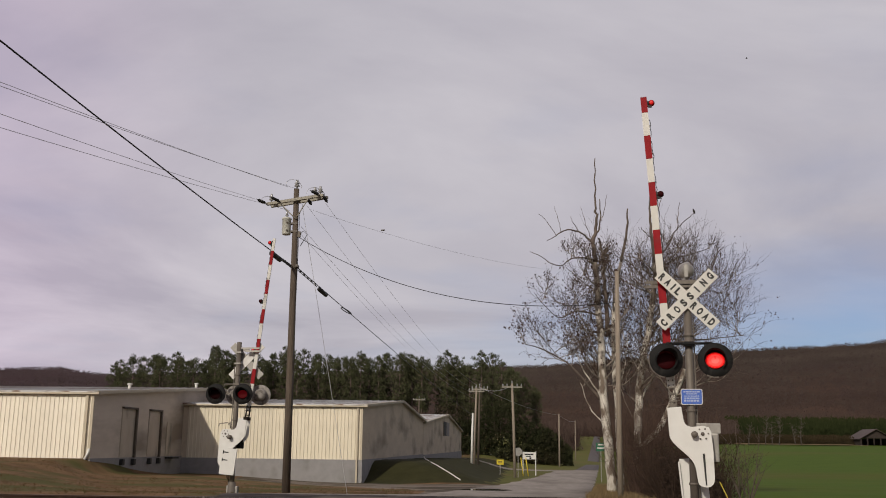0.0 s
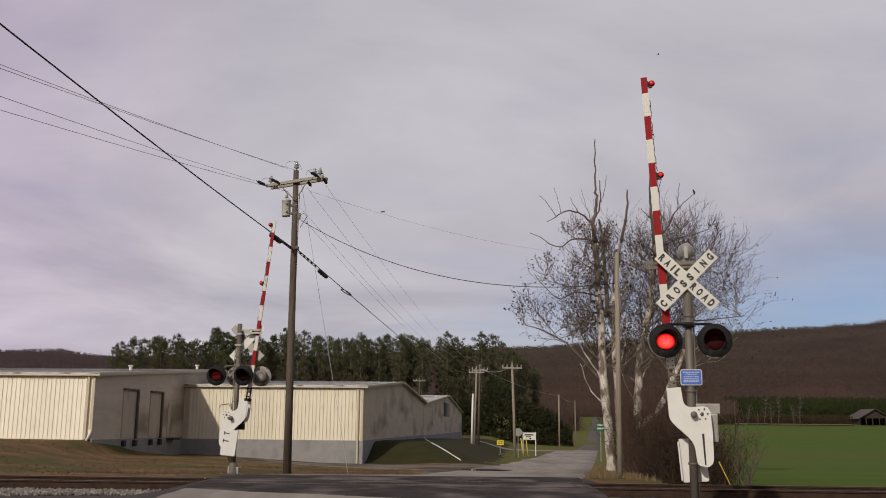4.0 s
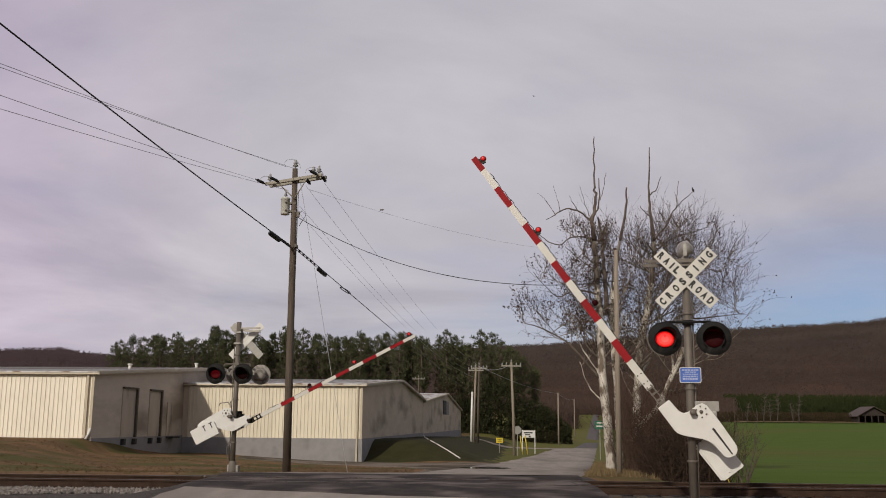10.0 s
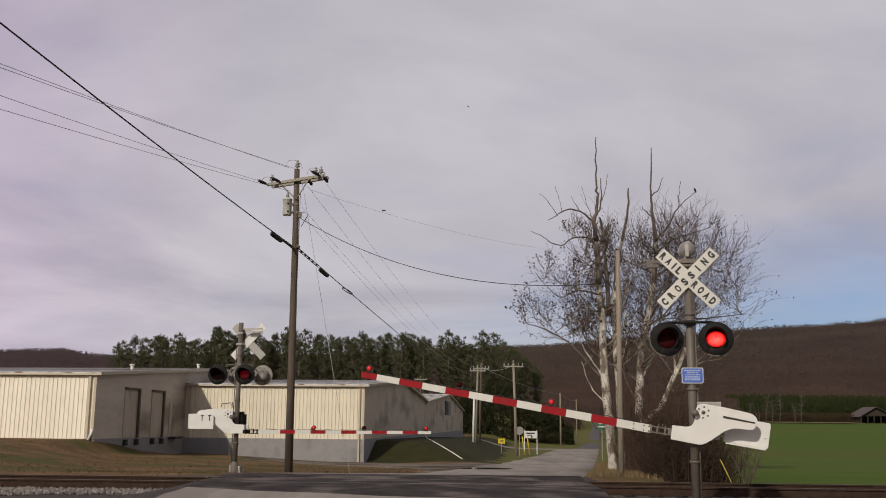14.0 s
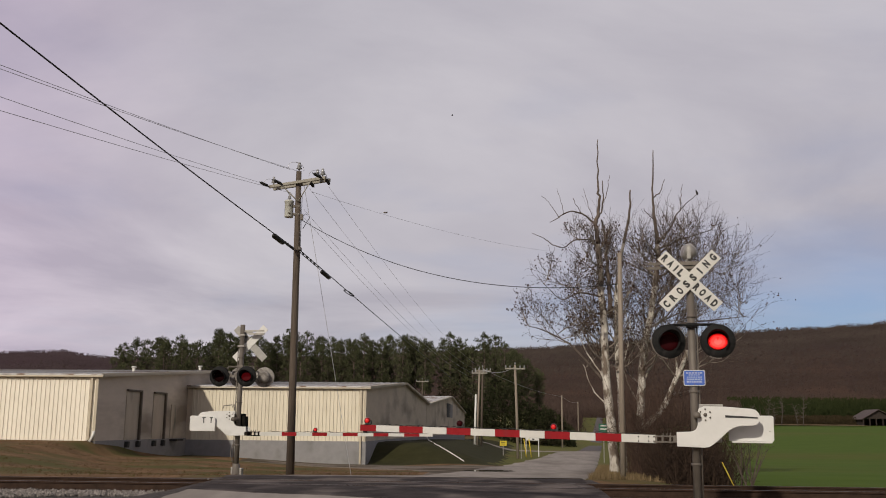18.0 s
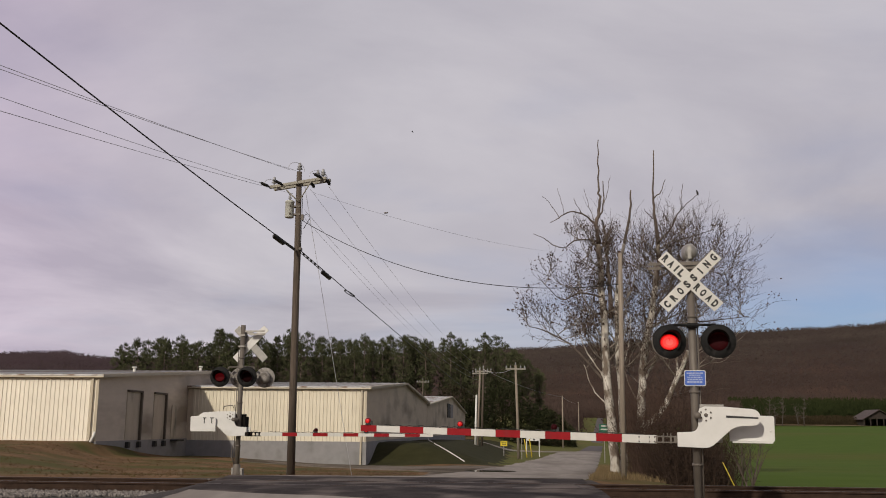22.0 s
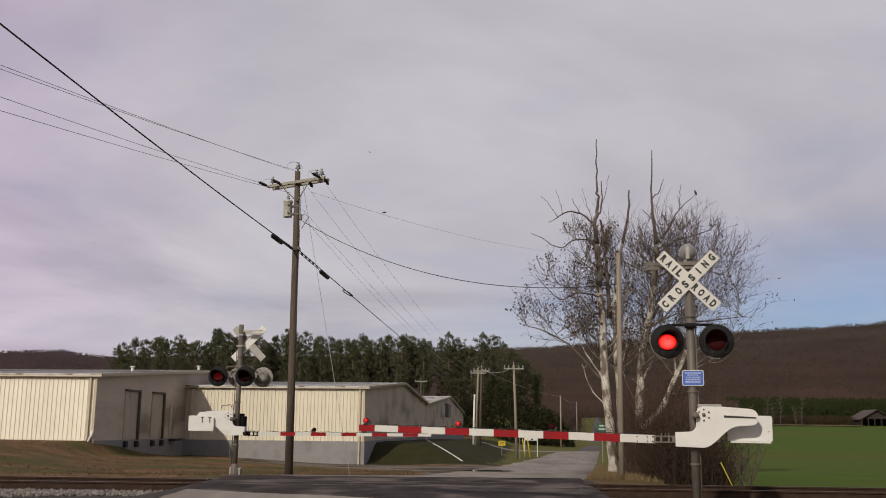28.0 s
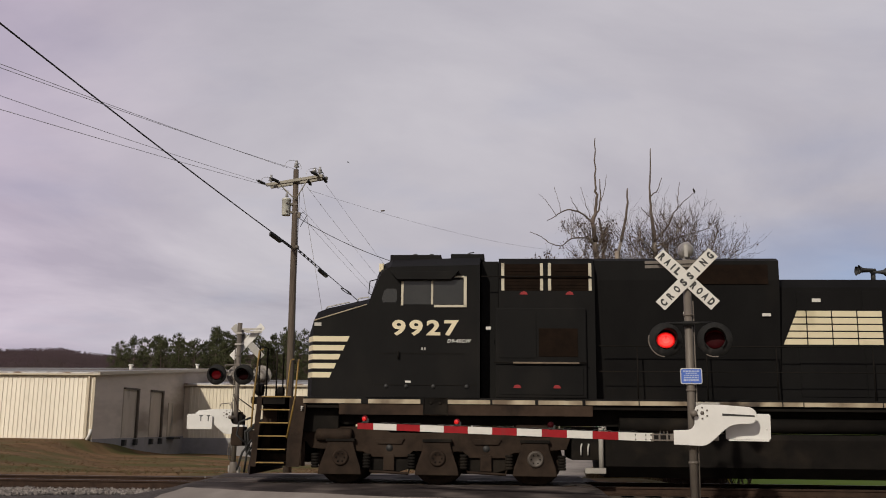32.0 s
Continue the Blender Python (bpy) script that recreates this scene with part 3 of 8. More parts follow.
def strip(bm, left, right, ys, lift, across=10, height=None):
    """A sheet that lies on the land between two lines x = left(y), right(y), with edges that turn down."""
    rows = []
    for y in ys:
        a, b = left(y), right(y)
        row = []
        for i in range(across + 1):
            x = a + (b - a) * (0.012 if i == 1 else 0.988 if i == across - 1 else i / across)
            z = (height(x, y) if height else land(x, y)) + lift
            if i in (0, across):
                z -= 0.10
            row.append(bm.verts.new((x, y, z)))
        rows.append(row)
    for r, s in zip(rows, rows[1:]):
        for i in range(across):
            bm.faces.new((r[i], r[i + 1], s[i + 1], s[i])).smooth = True
    return bm


def frange(a, b, s):
    n = max(1, round((b - a) / s))
    return [a + (b - a) * i / n for i in range(n + 1)]


def wob(v, k, seed):
    return k * noise.noise((v * 0.7, seed, 0)) + 0.4 * k * noise.noise((v * 2.9, seed, 5))


make_ground()

# the road: worn pale asphalt up to the rails, then on over the dip and up the far rise
bm = bmesh.new()
strip(bm, lambda y: road_left(y) + wob(y, 0.25, 1), lambda y: road_right(y) + wob(y, 0.15, 2), frange(-30, 18.2, 0.6), 0.012)
strip(bm, lambda y: road_left(y) + wob(y * 0.45, 0.25, 1), lambda y: road_right(y) + wob(y * 0.45, 0.2, 2), frange(23.2, 138.6, 0.6), 0.030)
solid("road", bm, M["road"], "worn pale grey asphalt country road over the crossing", "road", kind="structure")

bm = bmesh.new()
strip(bm, lambda y: road_right(y) - 3.3, lambda y: road_right(y), frange(138, 640, 3), 0.06, 6)
solid("lane", bm, M["lane"], "narrow dark lane running up the far rise", "road", kind="structure")

def drive_edge(y):
    return along([(28.5, -0.9), (34, -0.8), (40, -0.6), (45, -1.4), (49, -4.5), (52.5, -11.5), (60, -12.0)], y)


bm = bmesh.new()
strip(bm, lambda y: drive_edge(y) + wob(y, 0.5, 4),
      lambda y: road_left(y) + 0.9 + wob(y, 0.3, 7), frange(28.5, 59.4, 0.5), 0.022, 24)
solid("driveway", bm, M["gravel_drive"], "rutted gravel and broken asphalt drive to the sheds", "driveway", kind="structure")

bm = bmesh.new()
strip(bm, lambda y: -26 + wob(y, 0.5, 9), lambda y: road_left(y) + 0.5, frange(126, 136, 0.7), 0.03, 30)
solid("side_road", bm, M["road"], "grey side road joining the country road", "road", kind="structure")

# a margin of dead grass where the green field ends
bm = bmesh.new()
strip(bm, lambda y: 92 + wob(y, 3, 2), lambda y: 128 + wob(y, 2, 6), frange(290, 304, 1), 0.22, 40)
solid("field_margin", bm, M["pale_straw"], "tan margin of dead grass beyond the field", "field margin", kind="structure")

# a puddle in the drive
bm = bmesh.new()
c = Vector((2.0, 43.2))
zz = max(land(c.x + i, c.y + j) for i in (-1.2, 0, 1.2) for j in (-0.6, 0, 0.6)) + 0.035
ring = [bm.verts.new((c.x + (1.15 + 0.35 * noise.noise((k * 0.8, 1, 1))) * math.cos(k * 0.2618), c.y + (0.75 + 0.4 * noise.noise((k * 0.9, 4, 1))) * math.sin(k * 0.2618), zz)) for k in range(24)]
bm.faces.new(ring)
solid("puddle", bm, M["water"], "shallow rain puddle in the drive", "puddle", kind="structure")


# ---------------------------------------------------------------- the track
def on_track(s, q, z):
    return TRACK0 + TDIR * s + TNOR * q + Vector((0, 0, z))


TRACK_M = Matrix.Translation(TRACK0) @ Matrix.Rotation(-TURN, 4, "Z")
RAIL_OUTLINE = [(-0.07, -0.17), (0.07, -0.17), (0.07, -0.155), (0.012, -0.135), (0.010, -0.045), (0.036, -0.035), (0.036, -0.006), (0.028, 0.0), (-0.028, 0.0),
                (-0.036, -0.006), (-0.036, -0.035), (-0.010, -0.045), (-0.012, -0.135), (-0.07, -0.155)]


def make_track():
    for q in (-GAUGE / 2 - 0.036, GAUGE / 2 + 0.036):
        bm = bmesh.new()
        a, b = -120.0, 690.0
        va = [bm.verts.new((a, q + x, z)) for x, z in RAIL_OUTLINE]
        vb = [bm.verts.new((b, q + x, z)) for x, z in RAIL_OUTLINE]
        n = len(va)
        for i in range(n):
            f = bm.faces.new((va[i], va[(i + 1) % n], vb[(i + 1) % n], vb[i]))
            f.material_index = 1 if i == 7 else 0
        bm.faces.new(va)
        bm.faces.new(vb)
        solid("rail", bm, [M["rail"], M["rail_top"]], "rusty steel rail with a polished running surface", "rail", "rails of the track", "structure", at=TRACK_M)
    bm = bmesh.new()
    box(bm, -0.11, -1.3, -0.345, 0.11, 1.3, -0.175, bevel=0.012)
    me = mesh_of("tie", bm, M["tie"])
    bed = thing("tie_row", "dark creosoted wooden ties under the rails", "railway ties", kind="structure", at=TRACK_M)
    for i in range(-60, 61):
        s = i * 0.5
        if -5.2 < s < 2.6:
            continue
        ob = part("tie", me, None, bed, at=pose(s + random.uniform(-0.03, 0.03), random.uniform(-0.04, 0.04), random.uniform(-0.01, 0.01), 0, 0, random.uniform(-1.2, 1.2)))
    # spike-and-plate fastenings on both rails
    bm = bmesh.new()
    for q in (-GAUGE / 2 - 0.036, GAUGE / 2 + 0.036):
        box(bm, -0.09, q - 0.17, -0.176, 0.09, q + 0.17, -0.160)
        for dx, dq in ((-0.05, -0.085), (0.05, 0.085)):
            box(bm, dx - 0.012, q + dq - 0.018, -0.165, dx + 0.012, q + dq + 0.018, -0.13)
    me = mesh_of("tie_plate", bm, M["rail"])
    for i in range(-44, 45):
        s = i * 0.5
        if not -5.2 < s < 2.6:
            part("tie_plate", me, None, bed, at=pose(s, 0, 0))
    # the crossing's dark asphalt: outer aprons and the piece between the rails
    def slab(q0, q1, name, mat, label, z=-0.004, cuts=14):
        bm = bmesh.new()
        s0, s1 = -4.95, 3.1
        rows = []
        for j in range(5):
            q = q0 + (q1 - q0) * j / 4
            near_edge = lambda i: -(0.1 + 0.6 * smooth(0, 4, i) + 0.5 * smooth(4, 8, i) + 0.5 * smooth(9, 13, i)) * (1 - j / 4) if q0 < -2 else 0.0
            rows.append([bm.verts.new((s0 + (s1 - s0) * i / cuts + wob(q + i, 0.12, 3) * (i in (0, cuts)) - (0.10 * (q - 0) if i == 0 else 0), q + near_edge(i), (z if abs(q) < 1 else along(ROAD_Z, 20.5 + q + near_edge(i)) + 0.024) - 0.010 * abs(noise.noise((i * 0.7, q, 2))))) for i in range(cuts + 1)])
        for r, t in zip(rows, rows[1:]):
            for i in range(cuts):
                bm.faces.new((r[i], r[i + 1], t[i + 1], t[i]))
        ext = bmesh.ops.extrude_face_region(bm, geom=bm.faces[:])
        for v in ext["geom"]:
            if isinstance(v, bmesh.types.BMVert):
                v.co.z -= 0.25
        solid(name, bm, mat, label, "crossing surface", kind="structure", at=TRACK_M)
    slab(-2.45, -0.80, "crossing_apron", M["road_dark"], "dark patched asphalt apron beside the rails")
    slab(-0.66, 0.66, "crossing_panel", M["road_dark"], "dark asphalt between the rails")
    slab(0.80, 3.1, "crossing_apron", M["road_dark"], "dark patched asphalt apron beside the rails")
    # rubber flangeway strips
    bm = bmesh.new()
    for q in (-0.67, 0.64):
        box(bm, -4.9, q, -0.15, 2.8, q + 0.03, -0.035)
    solid("flangeway_strip", bm, M["dark"], "black rubber flangeway strips", "flangeway", kind="structure", at=TRACK_M)


make_track()


def make_ballast():
    """Broken stone on the shoulders: loose stones past counting."""
    rng = random.Random(5)
    verts, faces = [], []
    base = [Vector(v) for v in ((1, 0, 0), (-1, 0, 0), (0, 1, 0), (0, -1, 0), (0, 0, 1), (0, 0, -1))]
    tris = ((0, 2, 4), (2, 1, 4), (1, 3, 4), (3, 0, 4), (2, 0, 5), (1, 2, 5), (3, 1, 5), (0, 3, 5))
    count = 0
    while count < 22000:
        s = rng.uniform(-17, 14)
        q = rng.uniform(-5.2, -1.0) if rng.random() < 0.9 else rng.uniform(-0.6, 0.6)
        if -5.4 + 0.3 * rng.random() < s < 2.9 + 0.2 * rng.random():
            continue
        if s > 2.9 or s > -7.5 and q < -3.2 - 0.6 * (-5.4 - s):
            continue
        p = on_track(s, q, 0)
        r = rng.uniform(0.02, 0.05)
        z = land(p.x, p.y) + r * rng.uniform(0.1, 0.8)
        rot = Euler((rng.uniform(0, 6), rng.uniform(0, 6), rng.uniform(0, 6))).to_matrix()
        k = len(verts)
        sx = Vector((rng.uniform(0.7, 1.4), rng.uniform(0.7, 1.4), rng.uniform(0.7, 1.2))) * r
        for b in base:
            v = rot @ Vector((b.x * sx.x, b.y * sx.y, b.z * sx.z)) * rng.uniform(0.85, 1.15)
            verts.append((p.x + v.x, p.y + v.y, z + v.z))
        faces += [(k + a, k + b, k + c) for a, b, c in tris]
        count += 1
    me = bpy.data.meshes.new("ballast")
    me.from_pydata(verts, [], faces)
    me.materials.append(M["stone"])
    tagged(new("ballast", me), "loose grey crushed stone along the track", "gravel", kind="stuff")


make_ballast()

# ---------------------------------------------------------------- sheds
SHED_TURN = math.atan(0.08)


def rib_panel(width, height, paint, rib=0.032):
    """A steel wall sheet with raised ribs nine inches apart; it hangs in x and z and its face looks to -y."""
    bm = bmesh.new()
    line = [(0.0, 0.0)]
    n = max(1, round(width / 0.229))
    step = width / n
    for i in range(n):
        x = i * step
        line += [(x + step * 0.36, 0.0), (x + step * 0.43, -rib), (x + step * 0.57, -rib), (x + step * 0.64, 0.0)]
    line.append((width, 0.0))
    lo = [bm.verts.new((x, y, 0)) for x, y in line]
    hi = [bm.verts.new((x, y, height)) for x, y in line]
    for i in range(len(line) - 1):
        bm.faces.new((lo[i], lo[i + 1], hi[i + 1], hi[i]))
    return mesh_of("wall_panel", bm, M[paint])


def hull(bm, pts, mat=0):
    sub = bmesh.new()
    for p in pts:
        sub.verts.new(p)
    bmesh.ops.convex_hull(sub, input=sub.verts[:])
    for f in sub.faces:
        f.material_index = mat
    return merge(bm, sub)


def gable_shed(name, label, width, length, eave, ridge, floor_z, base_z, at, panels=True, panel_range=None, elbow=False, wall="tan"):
    """A long low shed. Local x runs to its near corner on the right (x = 0), the front looks to -y and the gable to +x; y goes back."""
    shed = thing(name, label, "shed", "sheds by the crossing", at=at)
    bm = bmesh.new()
    prism_pts = [(0.0, floor_z), (0.0, eave), (length / 2, ridge), (length, eave), (length, floor_z)]
    a = [bm.verts.new((-0.02, y, z)) for y, z in prism_pts]
    b = [bm.verts.new((-0.25, y, z)) for y, z in prism_pts]
    bm.faces.new(a)
    bm.faces.new(b[::-1])
    for i in range(5):
        bm.faces.new((a[i], b[i], b[(i + 1) % 5], a[(i + 1) % 5]))
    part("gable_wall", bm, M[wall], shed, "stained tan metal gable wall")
    bm = bmesh.new()
    box(bm, -width, 0.03, floor_z, -0.26, 0.25, eave - 0.02)
    box(bm, -width, length - 0.25, floor_z, -0.26, length, eave - 0.02)
    box(bm, -width, 0.26, floor_z, -width + 0.2, length - 0.26, eave - 0.02)
    part("wall", bm, M["tan"], shed)
    bm = bmesh.new()
    box(bm, -width, -0.05, base_z, 0.03, 0.22, floor_z + 0.02)
    part("block_base", bm, M["block"], shed, "grey painted block base of the front")
    bm = bmesh.new()
    box(bm, -0.25, 0.225, base_z - 0.3, 0.035, length + 0.02, floor_z + 0.02)
    part("block_base", bm, M["block"], shed, "grey painted block base of the gable")
    # roof in two slopes with standing ribs
    for side in (0, 1):
        bm = bmesh.new()
        y0, y1 = (-0.25, length / 2) if side == 0 else (length / 2 + 0.002, length + 0.25)
        z0, z1 = (eave - 0.02, ridge) if side == 0 else (ridge, eave - 0.02)
        hull(bm, [(x, y, z + dz) for x in (-width - 0.2, 0.28) for y, z in ((y0, z0), (y1, z1)) for dz in (0.02, 0.09)])
        slope = part("roof", bm, M["roof"], shed, "weathered grey sheet-metal roof slope")
        if side == 0:
            bm = bmesh.new()
            hull(bm, [(dx, y, z + dz) for dx in (-0.02, 0.02) for y, z in ((y0, z0), (y1, z1)) for dz in (0.092, 0.12)])
            rib = mesh_of("roof_rib", bm, M["roof"])
            for i in range(min(34, int(width / 0.61))):
                part("roof_rib", rib, None, slope, at=pose(-i * 0.61, 0, 0))
    bm = bmesh.new()
    hull(bm, [(x, y, z + dz) for x in (0.02, 0.30) for y, z in ((-0.25, eave - 0.02), (length / 2, ridge)) for dz in (-0.06, 0.10)])
    hull(bm, [(x, y, z + dz) for x in (0.02, 0.30) for y, z in ((length / 2, ridge), (length + 0.25, eave - 0.02)) for dz in (-0.06, 0.10)])
    part("rake_trim", bm, M["gutter"], shed, "stained rake trim along the gable")
    # gutter
    bm = bmesh.new()
    prism(bm, [(-0.14, 0.0), (0.0, 0.0), (0.0, 0.16), (-0.16, 0.085), (-0.17, 0.03)], -width, 0.30, Matrix.Translation((0, -0.09, eave - 0.10)) @ Matrix.Rotation(radians(90), 4, "Z") @ Matrix.Scale(-1, 4, (0, 1, 0)))
    part("gutter", bm, M["gutter"], shed, "cream box gutter along the eave")
    # downpipe at the near corner
    bm = bmesh.new()
    box(bm, -0.36, -0.16, floor_z + 0.05 if elbow else base_z, -0.25, -0.06, eave - 0.14, bevel=0.01)
    if elbow:
        hull(bm, [(-0.36, -0.16, floor_z + 0.12), (-0.25, -0.16, floor_z + 0.12), (-0.36, -0.06, floor_z + 0.12), (-0.25, -0.06, floor_z + 0.12),
              (-0.62, -0.34, floor_z - 0.28), (-0.50, -0.34, floor_z - 0.28), (-0.62, -0.22, floor_z - 0.30), (-0.50, -0.22, floor_z - 0.30)])
    part("downpipe", bm, M["gutter"], shed, "white-tipped rain downpipe at the corner")
    if panels:
        w = 0.915
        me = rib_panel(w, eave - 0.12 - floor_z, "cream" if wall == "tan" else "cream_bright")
        n = panel_range or int((width - 0.2) / w)
        for i in range(n):
            part("wall_panel", me, None, shed, at=pose(-0.12 - w * (i + 1), -0.02, floor_z))
        bm = bmesh.new()
        box(bm, -0.13, -0.075, floor_z, 0.01, -0.005, eave - 0.1, bevel=0.008)
        part("corner_trim", bm, M["gutter"], shed, "cream corner trim")
    return shed


def make_sheds():
    corner = Vector((-17.30, 48.0, 0))
    at = Matrix.Translation(corner) @ Matrix.Rotation(-SHED_TURN, 4, "Z")
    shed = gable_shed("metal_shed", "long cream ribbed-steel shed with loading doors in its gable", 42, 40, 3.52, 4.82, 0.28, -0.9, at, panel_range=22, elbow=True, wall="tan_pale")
    # gable: two loading doors, a small door, rubber bumpers
    for y0, y1 in ((3.5, 5.3), (7.3, 9.0)):
        bm = bmesh.new()
        box(bm, -0.16, y0, 0.32, 0.002, y1, 2.85)
        part("door_recess", bm, M["door_grey"], shed, "grey roll-up loading door")
        # dark strips at the top and right stand in for the recess's shade
        bm = bmesh.new()
        box(bm, -0.02, y1 - 0.02, 0.28, 0.12, y1 + 0.14, 2.95)
        box(bm, -0.02, y0 - 0.02, 2.87, 0.12, y1 + 0.14, 2.97)
        part("reveal_shade", bm, M["reveal"], shed, "dark strips for the shade in the loading door's reveal")
        for i in range(5):
            bm = bmesh.new()
            box(bm, -0.01, y0 + 0.03, 0.36 + i * 0.5, 0.012, y1 - 0.03, 0.83 + i * 0.5)
            part("door_panel", bm, M["door_grey"], shed)
        for yy in (y0 + 0.15, y1 - 0.15):
            bm = bmesh.new()
            box(bm, 0.0, yy - 0.14, -0.1, 0.22, yy + 0.14, 0.22, bevel=0.02)
            part("dock_bumper", bm, M["dark"], shed, "black rubber dock bumper")
    bm = bmesh.new()
    box(bm, -0.02, 10.2, 0.30, 0.02, 11.1, 2.3, bevel=0.006)
    part("side_door", bm, M["door_grey"], shed, "plain grey personnel door")
    bm = bmesh.new()
    box(bm, 0.0, 10.1, 0.16, 0.5, 11.2, 0.26)
    part("door_step", bm, M["dark"], shed)
    bm = bmesh.new()
    tube(bm, [(-0.02, -0.12, 0.78), (-0.06, -0.14, 0.55), (-0.26, -0.20, 0.10)], 0.07, 10)
    part("downpipe_elbow", bm, M["pvc"], shed, "white plastic elbow at the downpipe's foot")
    for k, (x, y) in enumerate(((-2.0, 9.0), (-1.2, 18.5))):
        bm = bmesh.new()
        z = 3.52 + (4.82 - 3.52) * y / 20 + 0.05
        tube(bm, [(x, y, z - 0.1), (x, y, z + 0.30)], 0.09, 12)
        tube(bm, [(x, y, z + 0.30), (x, y, z + 0.37)], [0.16, 0.13], 12)
        part("roof_vent", bm, M["pvc"], shed, "small white roof vent")

    corner = Vector((-4.86, 60.0, 0))
    at = Matrix.Translation(corner) @ Matrix.Rotation(-SHED_TURN, 4, "Z")
    gable_shed("metal_shed", "cream ribbed-steel shed on a grey block base", 11.75, 38.5, 3.50, 4.58, 0.18, -1.4, at)
    corner = Vector((-4.86 + 0.08 * 38.6, 98.7, 0))
    at = Matrix.Translation(corner) @ Matrix.Rotation(-SHED_TURN, 4, "Z")
    far = gable_shed("metal_shed", "farther tan metal shed with a square gable louvre", 16, 66, 3.35, 5.1, 0.1, -1.5, at, panels=False)
    for y0 in (26.5, 32.0):
        bm = bmesh.new()
        box(bm, -0.02, y0, 2.3, 0.06, y0 + 4.2, 4.1)
        part("louvre", bm, M["dark" if y0 < 30 else "block"], far, "gable vent louvre")
    # drain pipe down the bank
    bm = bmesh.new()
    pts = [(-1.35, 78.6, 0.25), (-1.25, 78.5, land(-1.14, 78.5) + 0.05)]
    for x, y in ((-0.57, 66.3), (-0.18, 63.8), (0.19, 63.1), (0.55, 62.5), (0.91, 61.8), (1.25, 61.0)):
        pts.append((x, y, land(x, y) + 0.035))
    tube(bm, pts, 0.035, 8)
    solid("drain_pipe", bm, M["pvc"], "white plastic drain pipe lying down the grass bank", "pipe")


make_sheds()

# ---------------------------------------------------------------- crossing signals
YAW = 11.0                                 # the signals stand square to the road
FLASH0, FLASH_H = 6.09, 0.605              # one change of the flashers, and the time from change to change
NEAR = pose(3.975, 15.3, 0, 0, 0, -YAW)
FAR = pose(-5.52, 25.9, 0, 0, 0, 180 - YAW)
FAR_YAW = 3.5


def flasher(parent, x, y, z, yaw, lit, keep, far=False):
    """A round flasher: black target disc, hood, housing, red lens, and a lamp insert with a lit and a dark face. It looks to -y."""
    bm = bmesh.new()
    # target disc with rolled rim
    turned(bm, [(0.155, 0.0), (0.262, -0.012), (0.272, 0.0), (0.268, 0.012), (0.150, 0.02)], pose(0, 0, 0, 90, 0, 0), 40)
    # hood: a visor round the upper part
    sub = bmesh.new()
    n = 26
    rows = []
    for ring, (r, d0) in enumerate(((0.168, 0.0), (0.172, 1.0), (0.164, 1.0), (0.160, 0.0))):
        row = []
        for i in range(n + 1):
            ang = radians(-48 + 276 * i / n)
            d = d0 * (0.10 + 0.20 * max(0.0, math.sin(ang)) ** 0.8 if math.sin(ang) > 0 else 0.10 + 0.05 * math.sin(ang))
            row.append(sub.verts.new((r * math.cos(ang), -d - 0.004, r * math.sin(ang))))
        rows.append(row)
    for a, b in zip(rows, rows[1:]):
        for i in range(n):
            sub.faces.new((a[i], a[i + 1], b[i + 1], b[i])).smooth = True
    merge(bm, sub)
    lamp = part("flasher_lamp", bm, M["galv_pale"] if lit == "X" else M["lamp_black"], parent, "black target disc and hood of a red flasher" if lit != "X" else "bare silver back of a flasher's disc", at=pose(x, y, z, 0, 0, yaw))
    if not far:
        # a paler metal arc, put in for the light on the target's lower edge
        bm = bmesh.new()
        a0, a1 = (165, 265) if lit == "L" else (240, 280)
        prism(bm, arc(0, 0, 0.277, a0, a1, 16) + arc(0, 0, 0.262, a1, a0, 16), -0.014, 0.016)
        part("rim_highlight", bm, M["galv"], lamp, "paler metal arc for the light on the target disc's rim")
    bm = bmesh.new()
    turned(bm, [(0.0, 0.20), (0.09, 0.195), (0.15, 0.14), (0.17, 0.02), (0.165, 0.0)], pose(0, 0, 0, -90, 0, 0), 28)
    part("lamp_housing", bm, (M["galv_pale"] if lit == "X" else M["galv"]) if far else M["lamp_black"], lamp, "rounded lamp housing")
    bm = bmesh.new()
    sub = bmesh.new()
    turned(sub, [(0.0, 0.016), (0.03, 0.0158), (0.060, 0.015), (0.085, 0.0135), (0.108, 0.011), (0.128, 0.008), (0.150, 0.0)], None, 28)
    for f in sub.faces:
        c = f.calc_center_median()
        r = math.hypot(c.x, c.y)
        notch = abs(c.x) < 0.010 and 0.02 < c.y < 0.09
        f.material_index = 3 if r > 0.13 else (0 if r > 0.1 or notch else (4 if r > 0.072 else 1))
    merge(bm, sub, Matrix.Diagonal((1, 1, 0.84, 1)) @ pose(0, -0.004, 0, 90, 0, 0))
    sub = bmesh.new()
    turned(sub, [(0.150, 0.0), (0.128, -0.008), (0.085, -0.014), (0.0, -0.016)], None, 28)
    for f in sub.faces:
        f.material_index = 2
    merge(bm, sub, Matrix.Diagonal((1, 1, 0.84, 1)) @ pose(0, -0.004, 0, 90, 0, 0))
    mats = [M["lit_far"], M["lit_far"], M["lens_far"], M["lens_far"], M["lit_far"]] if far else [M["lit"], M["lit_core"], M["lens"], M["lit_rim"], M["lit_mid"]]
    bulb = part("lens", bm, mats, lamp, "round red lens that flashes", at=pose(0, -0.012, -0.008))
    keep.append((bulb, lit))
    return lamp


